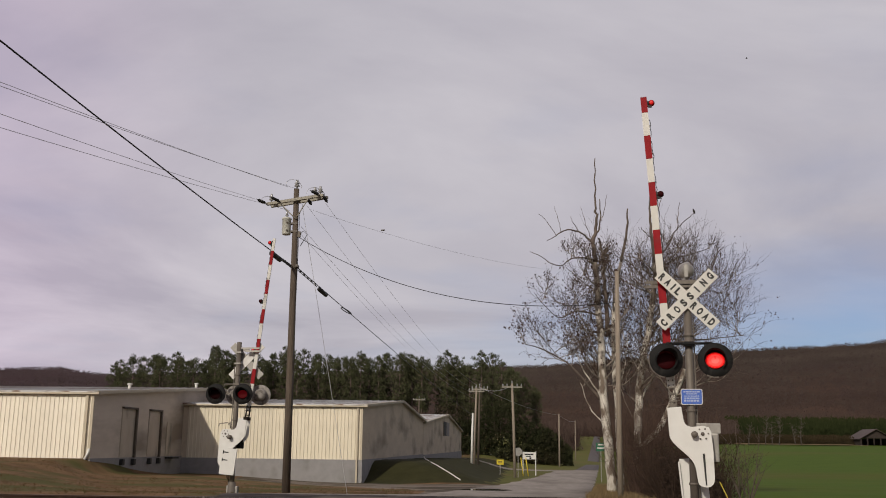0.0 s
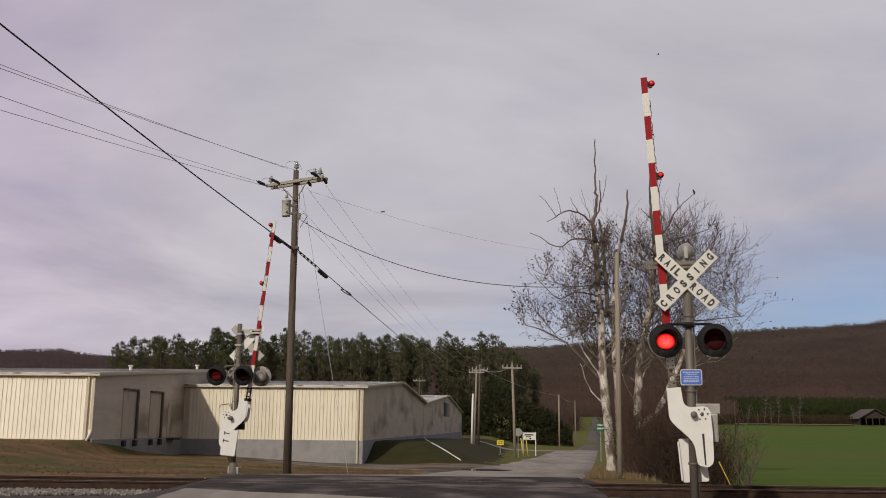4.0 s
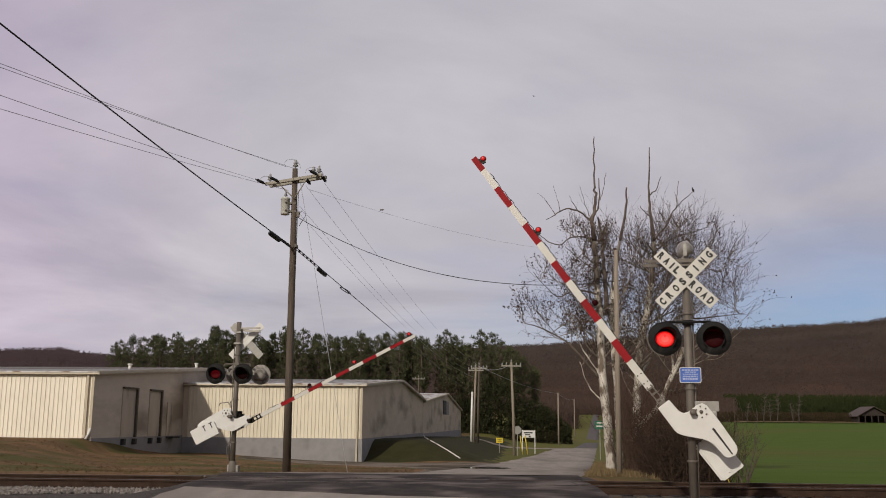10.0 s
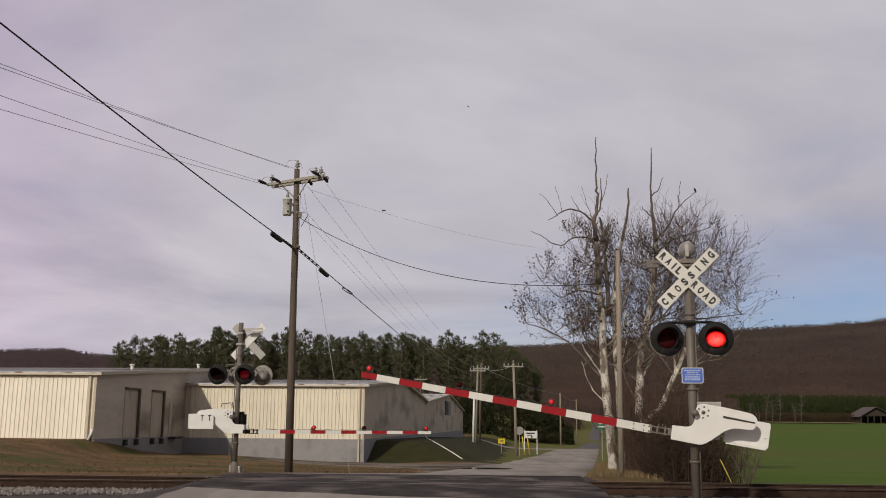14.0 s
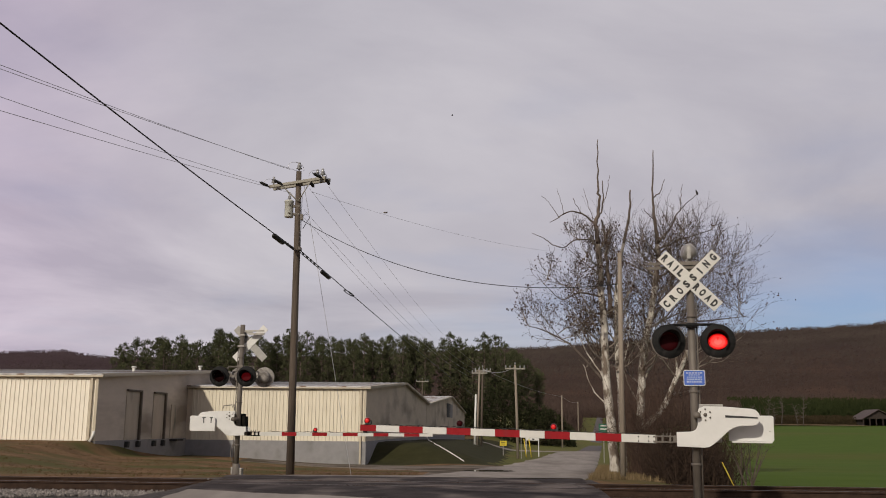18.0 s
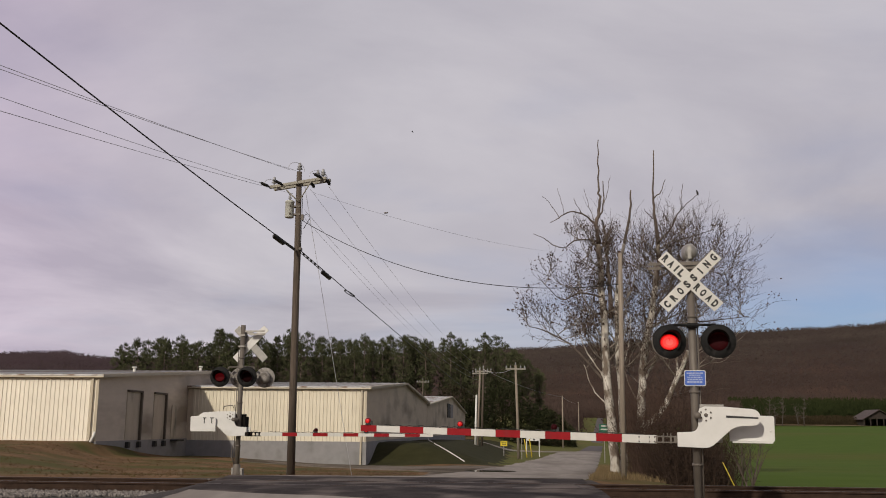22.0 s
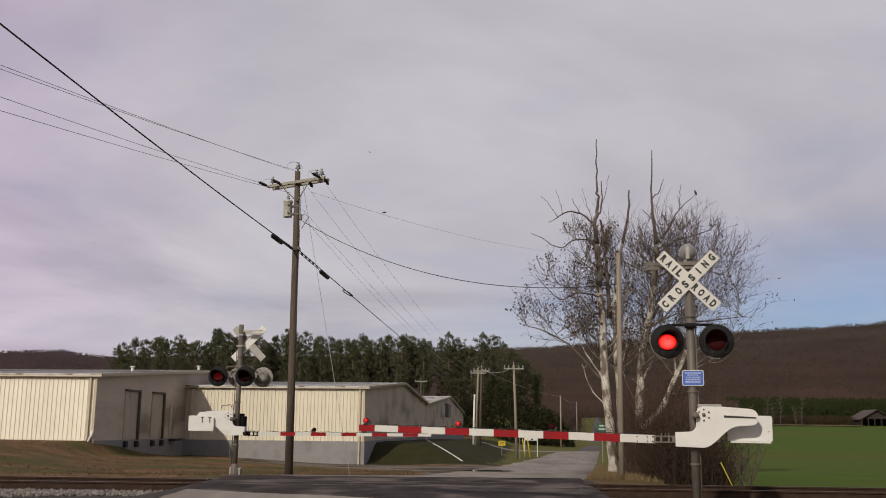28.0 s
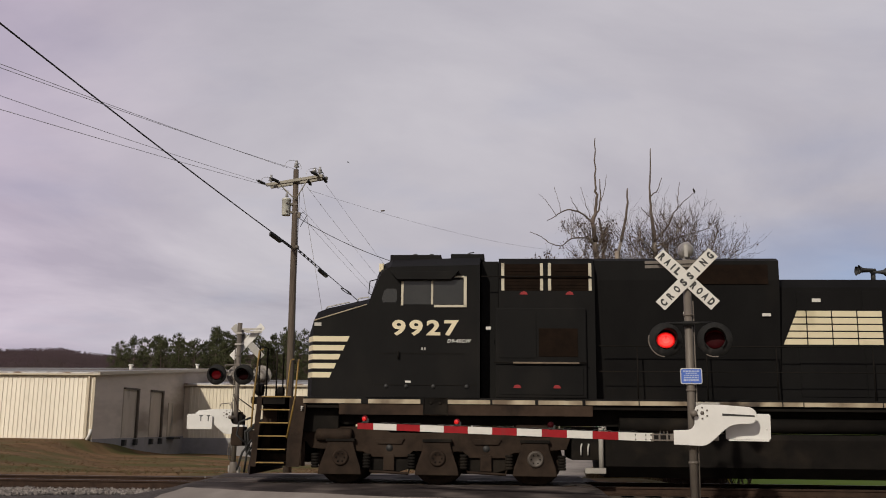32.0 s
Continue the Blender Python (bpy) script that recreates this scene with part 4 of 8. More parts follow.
def crossing_signal(name, at, near, keep):
    label = "galvanised crossing signal mast with crossbuck, flashers and bell" if near else "crossing signal mast seen from behind, crossbuck and paired flashers"
    sig = thing(name, label, "railroad signal", "crossing signals", at=at)
    foot = -0.42 if near else -0.20
    bm = bmesh.new()
    tube(bm, [(0, 0, foot), (0, 0, 3.86)], 0.065, 20)
    part("mast", bm, M["galv"], sig, "galvanised steel pipe mast")
    bm = bmesh.new()
    turned(bm, [(0.20, foot - 0.02), (0.20, foot + 0.04), (0.11, foot + 0.08), (0.095, foot + 0.34), (0.072, foot + 0.36)], None, 20)
    part("mast_base", bm, M["galv"], sig, "cast foot of the mast")
    for b in ((-0.16, -0.12, foot - 0.05, -0.03, 0.02, foot + 0.24), (0.02, -0.13, foot - 0.05, 0.15, 0.01, foot + 0.26)):
        bm = box(bmesh.new(), *b, bevel=0.01)
        part("junction_box", bm, M["silver"], sig, "grey junction box at the foot")
    bm = bmesh.new()
    tube(bm, [(0.085, 0.03, foot + 0.3), (0.088, 0.035, 1.2), (0.085, 0.035, 3.2)], 0.013, 6)
    part("conduit", bm, M["galv"], sig)
    for z in (0.62, 1.75, 2.95):
        bm = bmesh.new()
        turned(bm, [(0.074, z), (0.080, z + 0.004), (0.080, z + 0.036), (0.074, z + 0.04)], None, 20)
        part("band", bm, M["galv"], sig)
    # crossbuck: two boards, four feet long
    cz = 3.54 if near else 3.36
    cx = -0.005 if near else -0.19
    for turn, words in ((-45, "RAILROAD"), (45, "CROSSING")):
        bm = bmesh.new()
        y = -0.118 if turn < 0 else -0.105
        box(bm, -0.61, -0.004, -0.100, 0.61, 0.004, 0.100, bevel=0.003)
        board = part("crossbuck_board", bm, M["sheet_white"] if near else M["sheet_white"], sig, "white reflective crossbuck board", at=pose(cx, y, cz) @ pose(0, 0, 0, 0, -turn, 0))
        board.location.y = -0.118 if words == "CROSSING" else -0.107
        if words == "CROSSING":
            spots = [-0.532 + 0.152 * k for k in range(8)]
        else:
            spots = [-0.532, -0.408, -0.296, -0.190, 0.150, 0.275, 0.400, 0.525]
        for x, letter in zip(spots, words):
            lettering("letter", letter, 0.16, M["letter"], board, pose(x, -0.005, 0, 90, 0, 0), bold=0.0095, fit=(0.028 if letter == "I" else 0.080, 0.128))
    bm = bmesh.new()
    for k, b in enumerate(((-0.26, -0.098, cz + 0.26, 0.22, -0.070, cz + 0.32), (-0.09, -0.10, cz + 0.20, 0.09, 0.085, cz + 0.24), (-0.66, 0.045, cz + 0.22, -0.20, 0.070, cz + 0.27),
                           (-0.66, 0.085, cz + 0.30, -0.10, 0.105, cz + 0.345), (-0.09, -0.10, cz - 0.10, 0.09, 0.085, cz - 0.06))):
        bm = box(bmesh.new(), *b)
        part("crossbuck_bracket", bm, M["galv"] if near else M["silver"], sig, "galvanised bracket behind the crossbuck")
    if not near:
        for turn in (-45, 45):
            bm = box(bmesh.new(), -0.606, 0.0045, -0.097, 0.606, 0.0065, 0.097)
            part("crossbuck_back", bm, M["sign_bare" if turn < 0 else "sign_back"], sig, "bare metal back of a crossbuck board", at=pose(cx, -0.107 if turn < 0 else -0.118, cz) @ pose(0, 0, 0, 0, -turn, 0))
    if near:
        # bell on top
        bm = bmesh.new()
        turned(bm, [(0.07, 3.80), (0.085, 3.82), (0.085, 3.86), (0.06, 3.88), (0.05, 3.92)], None, 20)
        bell = part("bell", bm, M["silver"], sig, "silver-painted crossing bell on the mast's top")
        bm = bmesh.new()
        turned(bm, [(0.0, 0.10), (0.06, 0.098), (0.11, 0.075), (0.140, 0.02), (0.150, -0.02), (0.152, -0.035), (0.140, -0.035)], pose(-0.01, 0.02, 4.03, 90, 0, -62), 26)
        part("gong", bm, M["silver"], bell, "round bell gong", smooth=True)
        bm = bmesh.new()
        turned(bm, [(0.0, 0.10), (0.06, 0.095), (0.10, 0.06), (0.115, 0.0), (0.10, -0.05), (0.0, -0.07)], pose(0.02, -0.02, 4.03, 90, 0, 40), 22)
        box(bm, -0.03, -0.13, 3.90, 0.03, -0.07, 4.12, bevel=0.01)
        part("bell_case", bm, M["sign_back"], bell, "pale bell mechanism case")
        # blue notice
        def rounded(w, h, r):
            return arc(w - r, h - r, r, 0, 90, 5) + arc(r - w, h - r, r, 90, 180, 5) + arc(r - w, r - h, r, 180, 270, 5) + arc(w - r, r - h, r, 270, 360, 5)
        plate = part("notice_plate", prism(bmesh.new(), rounded(0.168, 0.125, 0.03), -0.006, 0.0), M["sheet_white"], sig, "small blue notice with white bars of text", at=pose(0.01, -0.082, 1.985))
        part("notice_face", prism(bmesh.new(), rounded(0.156, 0.113, 0.024), -0.009, -0.0062), M["sign_blue"], plate)
        bm = bmesh.new()
        for z, w, t in ((0.078, 0.125, 0.010), (0.046, 0.085, 0.008), (0.012, 0.115, 0.008), (-0.022, 0.115, 0.010), (-0.060, 0.12, 0.015)):
            x = -w
            while x < w:
                k = random.uniform(0.015, 0.045)
                box(bm, x, -0.0108, z - t, min(x + k, w), -0.0092, z + t)
                x += k + 0.009
        part("notice_text", bm, M["stripe_pale"], plate)
        bm = bmesh.new()
        for zz in (0.098, -0.098):
            turned(bm, [(0.0, 0.004), (0.008, 0.003), (0.009, -0.002)], pose(0, -0.011, zz, 90, 0, 0), 8)
        part("notice_bolt", bm, M["galv"], plate)
    # lamp crossarm
    lz = 2.555 if near else 2.45
    bm = bmesh.new()
    ly = -0.14 if near else 0.0
    tube(bm, [(-0.36, ly, lz + 0.27), (0.36, ly, lz + 0.27)], 0.022, 10)
    tube(bm, [(-0.36, ly, lz + 0.27), (-0.38, ly, lz + 0.20)], 0.022, 10)
    tube(bm, [(0.36, ly, lz + 0.27), (0.38, ly, lz + 0.20)], 0.022, 10)
    box(bm, -0.085, min(ly, -0.085), lz + 0.235, 0.085, 0.085, lz + 0.305, bevel=0.01)
    part("lamp_crossarm", bm, M["lamp_black"] if near else M["galv"], sig, "crossarm that carries the flashers")
    if near:
        flasher(sig, -0.375, -0.20, lz, 9, "L", keep)
        flasher(sig, 0.385, -0.20, lz, -4, "R", keep)
    else:
        # in the turned frame, the side that looks back over the track has +y
        for x, lit in ((0.42, "L"), (-0.35, "R")):
            flasher(sig, x + 0.07, 0.26, lz, 180 + 6, lit, keep, far=True)
        for x in (-0.58, 0.13):
            flasher(sig, x, -0.26, lz, 14, "X", [], far=True)
        # a slack loop of cable low on the mast
        bm = bmesh.new()
        tube(bm, [(0.06, 0.02, 0.72), (0.12, 0.03, 0.64), (0.16, 0.03, 0.50), (0.16, 0.03, 0.36), (0.12, 0.03, 0.24), (0.06, 0.02, 0.18)], 0.014, 7)
        part("cable_loop", bm, M["galv"], sig, "slack grey cable loop on the mast")
        bm = bmesh.new()
        tube(bm, [(0.44, 0.05, 1.60), (0.42, 0.05, 1.67), (0.18, 0.05, 1.70), (0.16, 0.05, 1.63), (0.12, 0.05, 1.72), (0.10, 0.05, 1.55)], 0.012, 6)
        part("hand_bail", bm, M["galv"], sig, "bent rod above the gate machine")
    # gate machine on the mast
    bm = bmesh.new()
    pz = 1.40 if near else 1.32
    sx = 1 if near else -1
    if near:
        box(bm, 0.06, -0.02, pz - 0.42, 0.40, 0.30, pz + 0.02, bevel=0.02)
        box(bm, 0.05, 0.02, pz + 0.02, 0.44, 0.155, pz + 0.175, bevel=0.01)
    else:
        box(bm, -0.16, -0.30, pz - 0.30, 0.20, -0.05, pz + 0.08, bevel=0.02)
        box(bm, -0.10, -0.28, pz + 0.08, 0.16, -0.08, pz + 0.15, bevel=0.02)
    part("gate_machine", bm, M["silver"] if near else M["loco_frame"], sig, "grey gate machine case" if near else "dark gate machine case")
    bm = bmesh.new()
    turned(bm, [(0.0, -0.28), (0.05, -0.28), (0.05, 0.34), (0.0, 0.34)], pose(0.02 if near else 0.02, 0, pz, -90, 0, 0), 16)
    part("pivot_shaft", bm, M["galv"], sig)
    return sig


def gate_arm(name, at, near, keep):
    """A gate arm about its pivot: the arm runs to -x at rest, the counterweight to +x; it turns about y."""
    gate = thing(name, "red and white striped crossing gate arm with counterweight", "gate arm", "crossing gates", at=at)
    tip, end = (-5.72, -0.82) if near else (-5.42, -0.72)
    drop, rise, lamps = (-0.385, 0.026, (-5.596, -3.976, -2.401)) if near else (-0.462, 0.002, (-5.29, -3.64, -2.29))
    # plates either side of the mast
    outline = [(-0.46, -0.505), (-0.02, -0.520)] + [(0.04, -0.508), (0.10, -0.475), (0.17, -0.42), (0.24, -0.355), (0.30, -0.30), (0.36, -0.25), (0.42, -0.21), (0.48, -0.185), (0.55, -0.172), (0.74, -0.165), (0.79, -0.15), (0.82, -0.12), (0.845, -0.03), (0.835, 0.02), (0.80, 0.065), (0.76, 0.088), (0.70, 0.10), (0.30, 0.130),
               (-0.02, 0.135), (-0.10, 0.10), (-0.125, 0.02), (-0.125, -0.15), (-0.130, -0.18), (-0.15, -0.225), (-0.185, -0.255), (-0.24, -0.27), (-0.46, -0.28)]
    if near:
        outline = [(x * 0.965, z * 0.975) for x, z in outline]
    for y0, lab in ((-0.215, "front"), (0.165, "rear")):
        bm = bmesh.new()
        prism(bm, outline, y0, y0 + 0.03, bevel=0.008)
        plate = part("gate_plate", bm, M["white"], gate, "white S-shaped gate arm plate")
        bm = bmesh.new()
        yy = y0 - 0.004 if lab == "front" else y0 + 0.03
        for k in range(6):
            x, z = 0.0 + 0.085 * math.cos(k * 1.047 + 0.52), 0.0 + 0.085 * math.sin(k * 1.047 + 0.52)
            turned(bm, [(0.0, 0.012), (0.014, 0.010), (0.014, -0.006)], pose(x, yy, z, 90 if lab == "front" else -90, 0, 0), 8)
        turned(bm, [(0.0, 0.02), (0.026, 0.016), (0.030, -0.006)], pose(0, yy, 0, 90 if lab == "front" else -90, 0, 0), 12)
        part("pivot_bolts", bm, M["galv"], plate, "ring of bolts at the pivot")
        if near:
            bm = bmesh.new()
            prism(bm, [(0.30, -0.005), (0.78, -0.030), (0.78, -0.052), (0.30, -0.040)], yy - 0.003 if lab == "front" else yy, (yy + 0.001) if lab == "front" else yy + 0.004)
            part("plate_slot", bm, M["dark"], plate, "dark adjusting slot")
    bm = bmesh.new()
    wy = 0.205 if not near else 0.10
    prism(bm, [(0.36, -0.40), (1.020, -0.405), (1.040, -0.385), (1.045, -0.03), (1.025, -0.005), (0.50, 0.0), (0.36, -0.06)], wy, wy + 0.065, bevel=0.01)
    weight = part("counterweight", bm, M["white"], gate, "white counterweight plate")
    bm = bmesh.new()
    turned(bm, [(0.0, 0.006), (0.017, 0.006), (0.017, -0.004)], pose(0.98, wy - 0.001, -0.24, 90, 0, 0), 10)
    part("weight_bolt", bm, M["white"] if near else M["dark"], weight)
    if near:
        part("weight_lip", prism(bmesh.new(), [(0.40, -0.425), (1.00, -0.430), (1.01, -0.405), (0.40, -0.402)], wy - 0.06, wy + 0.065), M["white"], weight)
    else:
        for x in (0.42, 0.62):
            slot = [(x, -0.035), (x, -0.06), (x + 0.035, -0.06), (x + 0.035, -0.19), (x + 0.06, -0.19), (x + 0.06, -0.06), (x + 0.09, -0.06), (x + 0.09, -0.035)]
            part("weight_slot", prism(bmesh.new(), slot, wy + 0.066, wy + 0.070), M["dark"], weight, "dark T-shaped slot")
    # arm bracket with bolts and braces
    bm = bmesh.new()
    for dz in (-0.055, 0.035):
        box(bm, -0.80, -0.045, drop + dz, -0.44, 0.045, drop + dz + 0.02, bevel=0.004)
    for x in (-0.78, -0.68, -0.56, -0.48):
        box(bm, x, -0.05, drop - 0.06, x + 0.03, 0.05, drop + 0.06, bevel=0.004)
    box(bm, -0.50, -0.20, drop - 0.05, -0.42, 0.20, drop + 0.05, bevel=0.01)
    part("arm_bracket", bm, M["galv"] if near else M["loco_frame"], gate, "bolted arm bracket")
    for x in (-0.55, -0.66, -0.45, -0.60):
        bm = box(bmesh.new(), x, -0.06, drop + 0.05, x + 0.012, -0.045, drop + 0.10)
        part("bracket_bolt", bm, M["galv"], gate)
    # the arm: a tapering box, each coloured length a piece
    length = end - tip
    def size(x):
        k = (end - x) / length
        return (0.064 if near else 0.050) - 0.012 * k, 0.030 - 0.008 * k

    def mid(x):
        return drop + rise * (-0.8 - x)

    def length_of(x0, x1, mat, nm):
        bm = bmesh.new()
        h0, d0 = size(x0)
        h1, d1 = size(x1)
        hull(bm, [(x0, sy * d0, mid(x0) + sz * h0) for sy in (-1, 1) for sz in (-1, 1)] + [(x1, sy * d1, mid(x1) + sz * h1) for sy in (-1, 1) for sz in (-1, 1)])
        part(nm, bm, mat, gate)
    x = tip
    first = 0.284
    colours = ["sheet_red", "sheet_white"]
    if not near:
        length_of(tip, tip + 0.35, M["sheet_white"], "arm_length")
        x, first = tip + 0.35, 0.40
    edge, i = x, 0
    lengths = [first] + ([0.4125] * 20 if near else [0.42, 0.40] * 10)
    while edge < end - 0.5:
        nxt = edge + lengths[i]
        if nxt > end - (0.42 if near else 0.5):
            break
        length_of(edge + 0.002, nxt, M[colours[i % 2]], "red_length" if i % 2 == 0 else "white_length")
        edge, i = nxt, i + 1
    length_of(edge + 0.002, end + 0.06, M["sheet_white"], "arm_length")
    for xx in (end + 0.02, end - 0.06, end - 0.22):
        for zz in (-0.035, 0.035):
            bm = bmesh.new()
            turned(bm, [(0.0, 0.008), (0.012, 0.006), (0.012, -0.003)], pose(xx, -0.033, drop + zz, 90, 0, 0), 8)
            part("arm_bolt", bm, M["dark"], gate)
    # lamps on top of the arm and their cable
    for x, lit in zip(lamps, "SLR"):
        bm = bmesh.new()
        h = mid(x) + size(x)[0]
        tube(bm, [(x, 0, h), (x, 0, h + 0.034)], 0.040, 12)
        box(bm, x + 0.01, -0.02, h + 0.01, x + 0.075, 0.02, h + 0.075, bevel=0.006)
        box(bm, x - 0.05, -0.03, h, x + 0.05, 0.03, h + 0.012)
        lamp = part("arm_lamp", bm, M["dark"], gate, "red lamp on the gate arm")
        bm = bmesh.new()
        turned(bm, [(0.0, -0.055), (0.035, -0.045), (0.052, -0.02), (0.055, 0.0)], None, 18)
        front = len(bm.faces)
        turned(bm, [(0.055, 0.0), (0.052, 0.02), (0.035, 0.045), (0.0, 0.055)], None, 18)
        bm.faces.ensure_lookup_table()
        for f in bm.faces:
            c = f.calc_center_median()
            lit_side = (c.z > 0) == near
            f.material_index = (0 if math.hypot(c.x, c.y) > 0.030 else 2) if lit_side else 1
        bulb = part("lamp_globe", bm, [M["lit_arm"], M["lens"], M["lit_rim"]] if near else [M["lit_arm"], M["lens"], M["lit_rim"]], lamp, "red lamp globe", at=pose(x, 0, h + 0.072, 90, 0, 0))
        keep.append((bulb, lit))
    bm = bmesh.new()
    pts = []
    for k in range(60):
        xx = -5.3 + 4.3 * k / 59
        h = mid(xx) + size(xx)[0]
        pts.append((xx, -0.012, h + 0.012 + 0.010 * math.sin(k * 2.3) + 0.006 * math.sin(k * 0.9)))
    tube(bm, pts, 0.006, 5)
    for k in range(9):
        xx = -5.2 + k * 0.5
        h = mid(xx) + size(xx)[0]
        box(bm, xx, -0.02, h, xx + 0.012, 0.02, h + 0.025)
    part("lamp_cable", bm, M["dark"], gate, "black lamp cable along the arm's top")
    return gate


BULBS = []
crossing_signal("crossing_signal", NEAR, True, BULBS)
crossing_signal("crossing_signal", FAR, False, BULBS)
NEAR_PIVOT = Matrix.Translation((4.134, 15.30, 1.408)) @ pose(0, 0, 0, 0, 0, -13.2)
FAR_PIVOT = Matrix.Translation((-5.71, 25.9, 1.405)) @ pose(0, 0, 0, 0, 0, 180 - FAR_YAW)
near_gate = gate_arm("crossing_gate", NEAR_PIVOT, True, BULBS)
far_gate = gate_arm("crossing_gate", FAR_PIVOT, False, BULBS)

# ---------------------------------------------------------------- poles, wires, signs
def sag(a, b, drop, n=24):
    a, b = Vector(a), Vector(b)
    return [a.lerp(b, i / n) - Vector((0, 0, 4 * drop * (i / n) * (1 - i / n))) for i in range(n + 1)]


def wire(name, a, b, drop, r, mat, label):
    bm = bmesh.new()
    tube(bm, sag(a, b, drop, 40), r, 6)
    solid(name, bm, M[mat], label, "wire")


def insulator(bm, x, y, z, s=1.0):
    turned(bm, [(0.0, 0.30 * s), (0.035 * s, 0.29 * s), (0.05 * s, 0.25 * s), (0.035 * s, 0.22 * s), (0.085 * s, 0.17 * s), (0.05 * s, 0.15 * s), (0.095 * s, 0.08 * s), (0.03 * s, 0.06 * s), (0.02 * s, 0.0)], pose(x, y, z), 12)


def utility_pole():
    x, y, z0 = -5.10, 32.0, -0.55
    pole = thing("utility_pole", "weathered wooden utility pole with crossarm and transformer", "utility pole", at=pose(x, y, 0))
    bm = bmesh.new()
    tube(bm, [(0.06, 0, z0), (0.03, 0, 3.0), (0, 0, 7.0), (-0.03, 0, 9.85)], [0.140, 0.127, 0.110, 0.092], 16)
    part("pole", bm, M["pole"], pole, "dark weathered wooden pole")
    arm = pose(-0.05, -0.16, 9.42, 0, -4, -20)
    bm = bmesh.new()
    box(bm, -1.10, -0.05, -0.05, 1.10, 0.05, 0.05, arm, bevel=0.01)
    box(bm, -1.10, 0.27, -0.05, 1.10, 0.37, 0.05, arm, bevel=0.01)
    part("crossarm", bm, M["arm_wood"], pole, "grey wooden double crossarm")
    for sx in (-1, 1):
        bm = bmesh.new()
        tube(bm, [arm @ Vector((sx * 0.55, -0.06, -0.06)), Vector((0, -0.13, 8.75))], 0.022, 6)
        part("brace", bm, M["arm_wood"], pole)
    for xx in (-0.92, 0.78, 0.98, None):
        bm = bmesh.new()
        insulator(bm, *((-0.02, -0.02, 9.85, 1.1) if xx is None else arm @ Vector((xx, 0.0, 0.045))))
        part("insulator", bm, M["porcelain"], pole, "grey porcelain insulator")
    # dead-end strain insulators and jumper loops
    for xx, sy in ((-1.08, -1), (-0.55, -1), (1.06, 1), (0.45, 1), (0.98, -1)):
        bm = bmesh.new()
        p = arm @ Vector((xx, 0.05, 0.0))
        q = p + Vector((-0.30, -0.55, 0.05)) if sy < 0 else p + Vector((0.10, 0.45, -0.12))
        tube(bm, [p, p.lerp(q, 0.25), p.lerp(q, 0.3), p.lerp(q, 0.8), p.lerp(q, 0.85), q], [0.02, 0.02, 0.055, 0.055, 0.02, 0.015], 8)
        part("strain_insulator", bm, M["dark"], pole, "dark strain insulator")
    for xx, w, h in ((-0.95, 0.22, 0.18), (0.0, 0.24, 0.22), (0.86, 0.28, 0.22)):
        bm = bmesh.new()
        c = arm @ Vector((xx, -0.1, 0.05)) + (Vector((0, 0, 0.42)) if xx == 0.0 else Vector((0, 0, 0)))
        tube(bm, [c + Vector((-w * math.cos(a), -0.2 * math.cos(a), h * math.sin(a))) for a in [radians(-10 + 10 * k) for k in range(21)]], 0.008, 5)
        part("jumper", bm, M["wire_grey"], pole, "looped jumper wire")
    bm = bmesh.new()
    turned(bm, [(0.0, 8.20), (0.14, 8.20), (0.15, 8.23), (0.15, 8.72), (0.165, 8.73), (0.165, 8.77), (0.12, 8.81), (0.0, 8.83)], pose(-0.31, -0.06, 0), 24)
    tank = part("transformer", bm, M["tank_paint"], pole, "pale grey pole-mounted transformer")
    bm = bmesh.new()
    insulator(bm, -0.31, -0.06, 8.81, 0.7)
    part("bushing", bm, M["porcelain"], tank)
    for zz in (8.32, 8.6):
        bm = box(bmesh.new(), -0.20, -0.10, zz - 0.03, 0.06, 0.06, zz + 0.03)
        part("hanger", bm, M["galv"], tank)
        bm = bmesh.new()
        turned(bm, [(0.0, 0.03), (0.035, 0.02), (0.035, -0.02)], pose(-0.27, -0.21, zz, 90, 0, 0), 10)
        part("bushing", bm, M["galv"], tank, "low-voltage bushing")
    bm = bmesh.new()
    tube(bm, [(-0.31, -0.06, 9.0), (-0.5, -0.10, 9.25), (-0.62, -0.05, 9.40)], 0.010, 5)
    tube(bm, [(0.1, -0.14, 8.1), (0.28, -0.2, 8.3), (0.42, -0.1, 8.2), (0.20, -0.12, 7.8)], 0.012, 5)
    tube(bm, [(0.13, -0.10, 9.0), (0.13, -0.12, 4.0), (0.17, -0.13, 0.0)], 0.010, 5)
    part("lead", bm, M["wire"], pole)
    for b in ((0.08, -0.22, 7.05, 0.16, 0.1, 7.15), (0.10, -0.18, 8.10, 0.2, -0.1, 8.3)):
        part("wire_clamp", box(bmesh.new(), *b, bevel=0.01), M["galv"], pole)
    return arm


utility_pole()
PX, PY = -5.10, 32.0
# the heavy communication cable, over the viewer's side and on to the far poles
wire("communication_cable", (-7.95, 15.7, 8.15), (-5.16, 31.85, 7.10), 0.05, 0.017, "wire", "heavy black communication cable on the pole")
wire("communication_cable", (-13.0, -14.0, 8.6), (-7.95, 15.7, 8.15), 0.15, 0.017, "wire", "heavy black communication cable on the pole")
wire("communication_cable", (-5.04, 31.85, 7.10), (3.2, 100.0, 4.2), 0.12, 0.016, "wire", "heavy black communication cable on the pole")


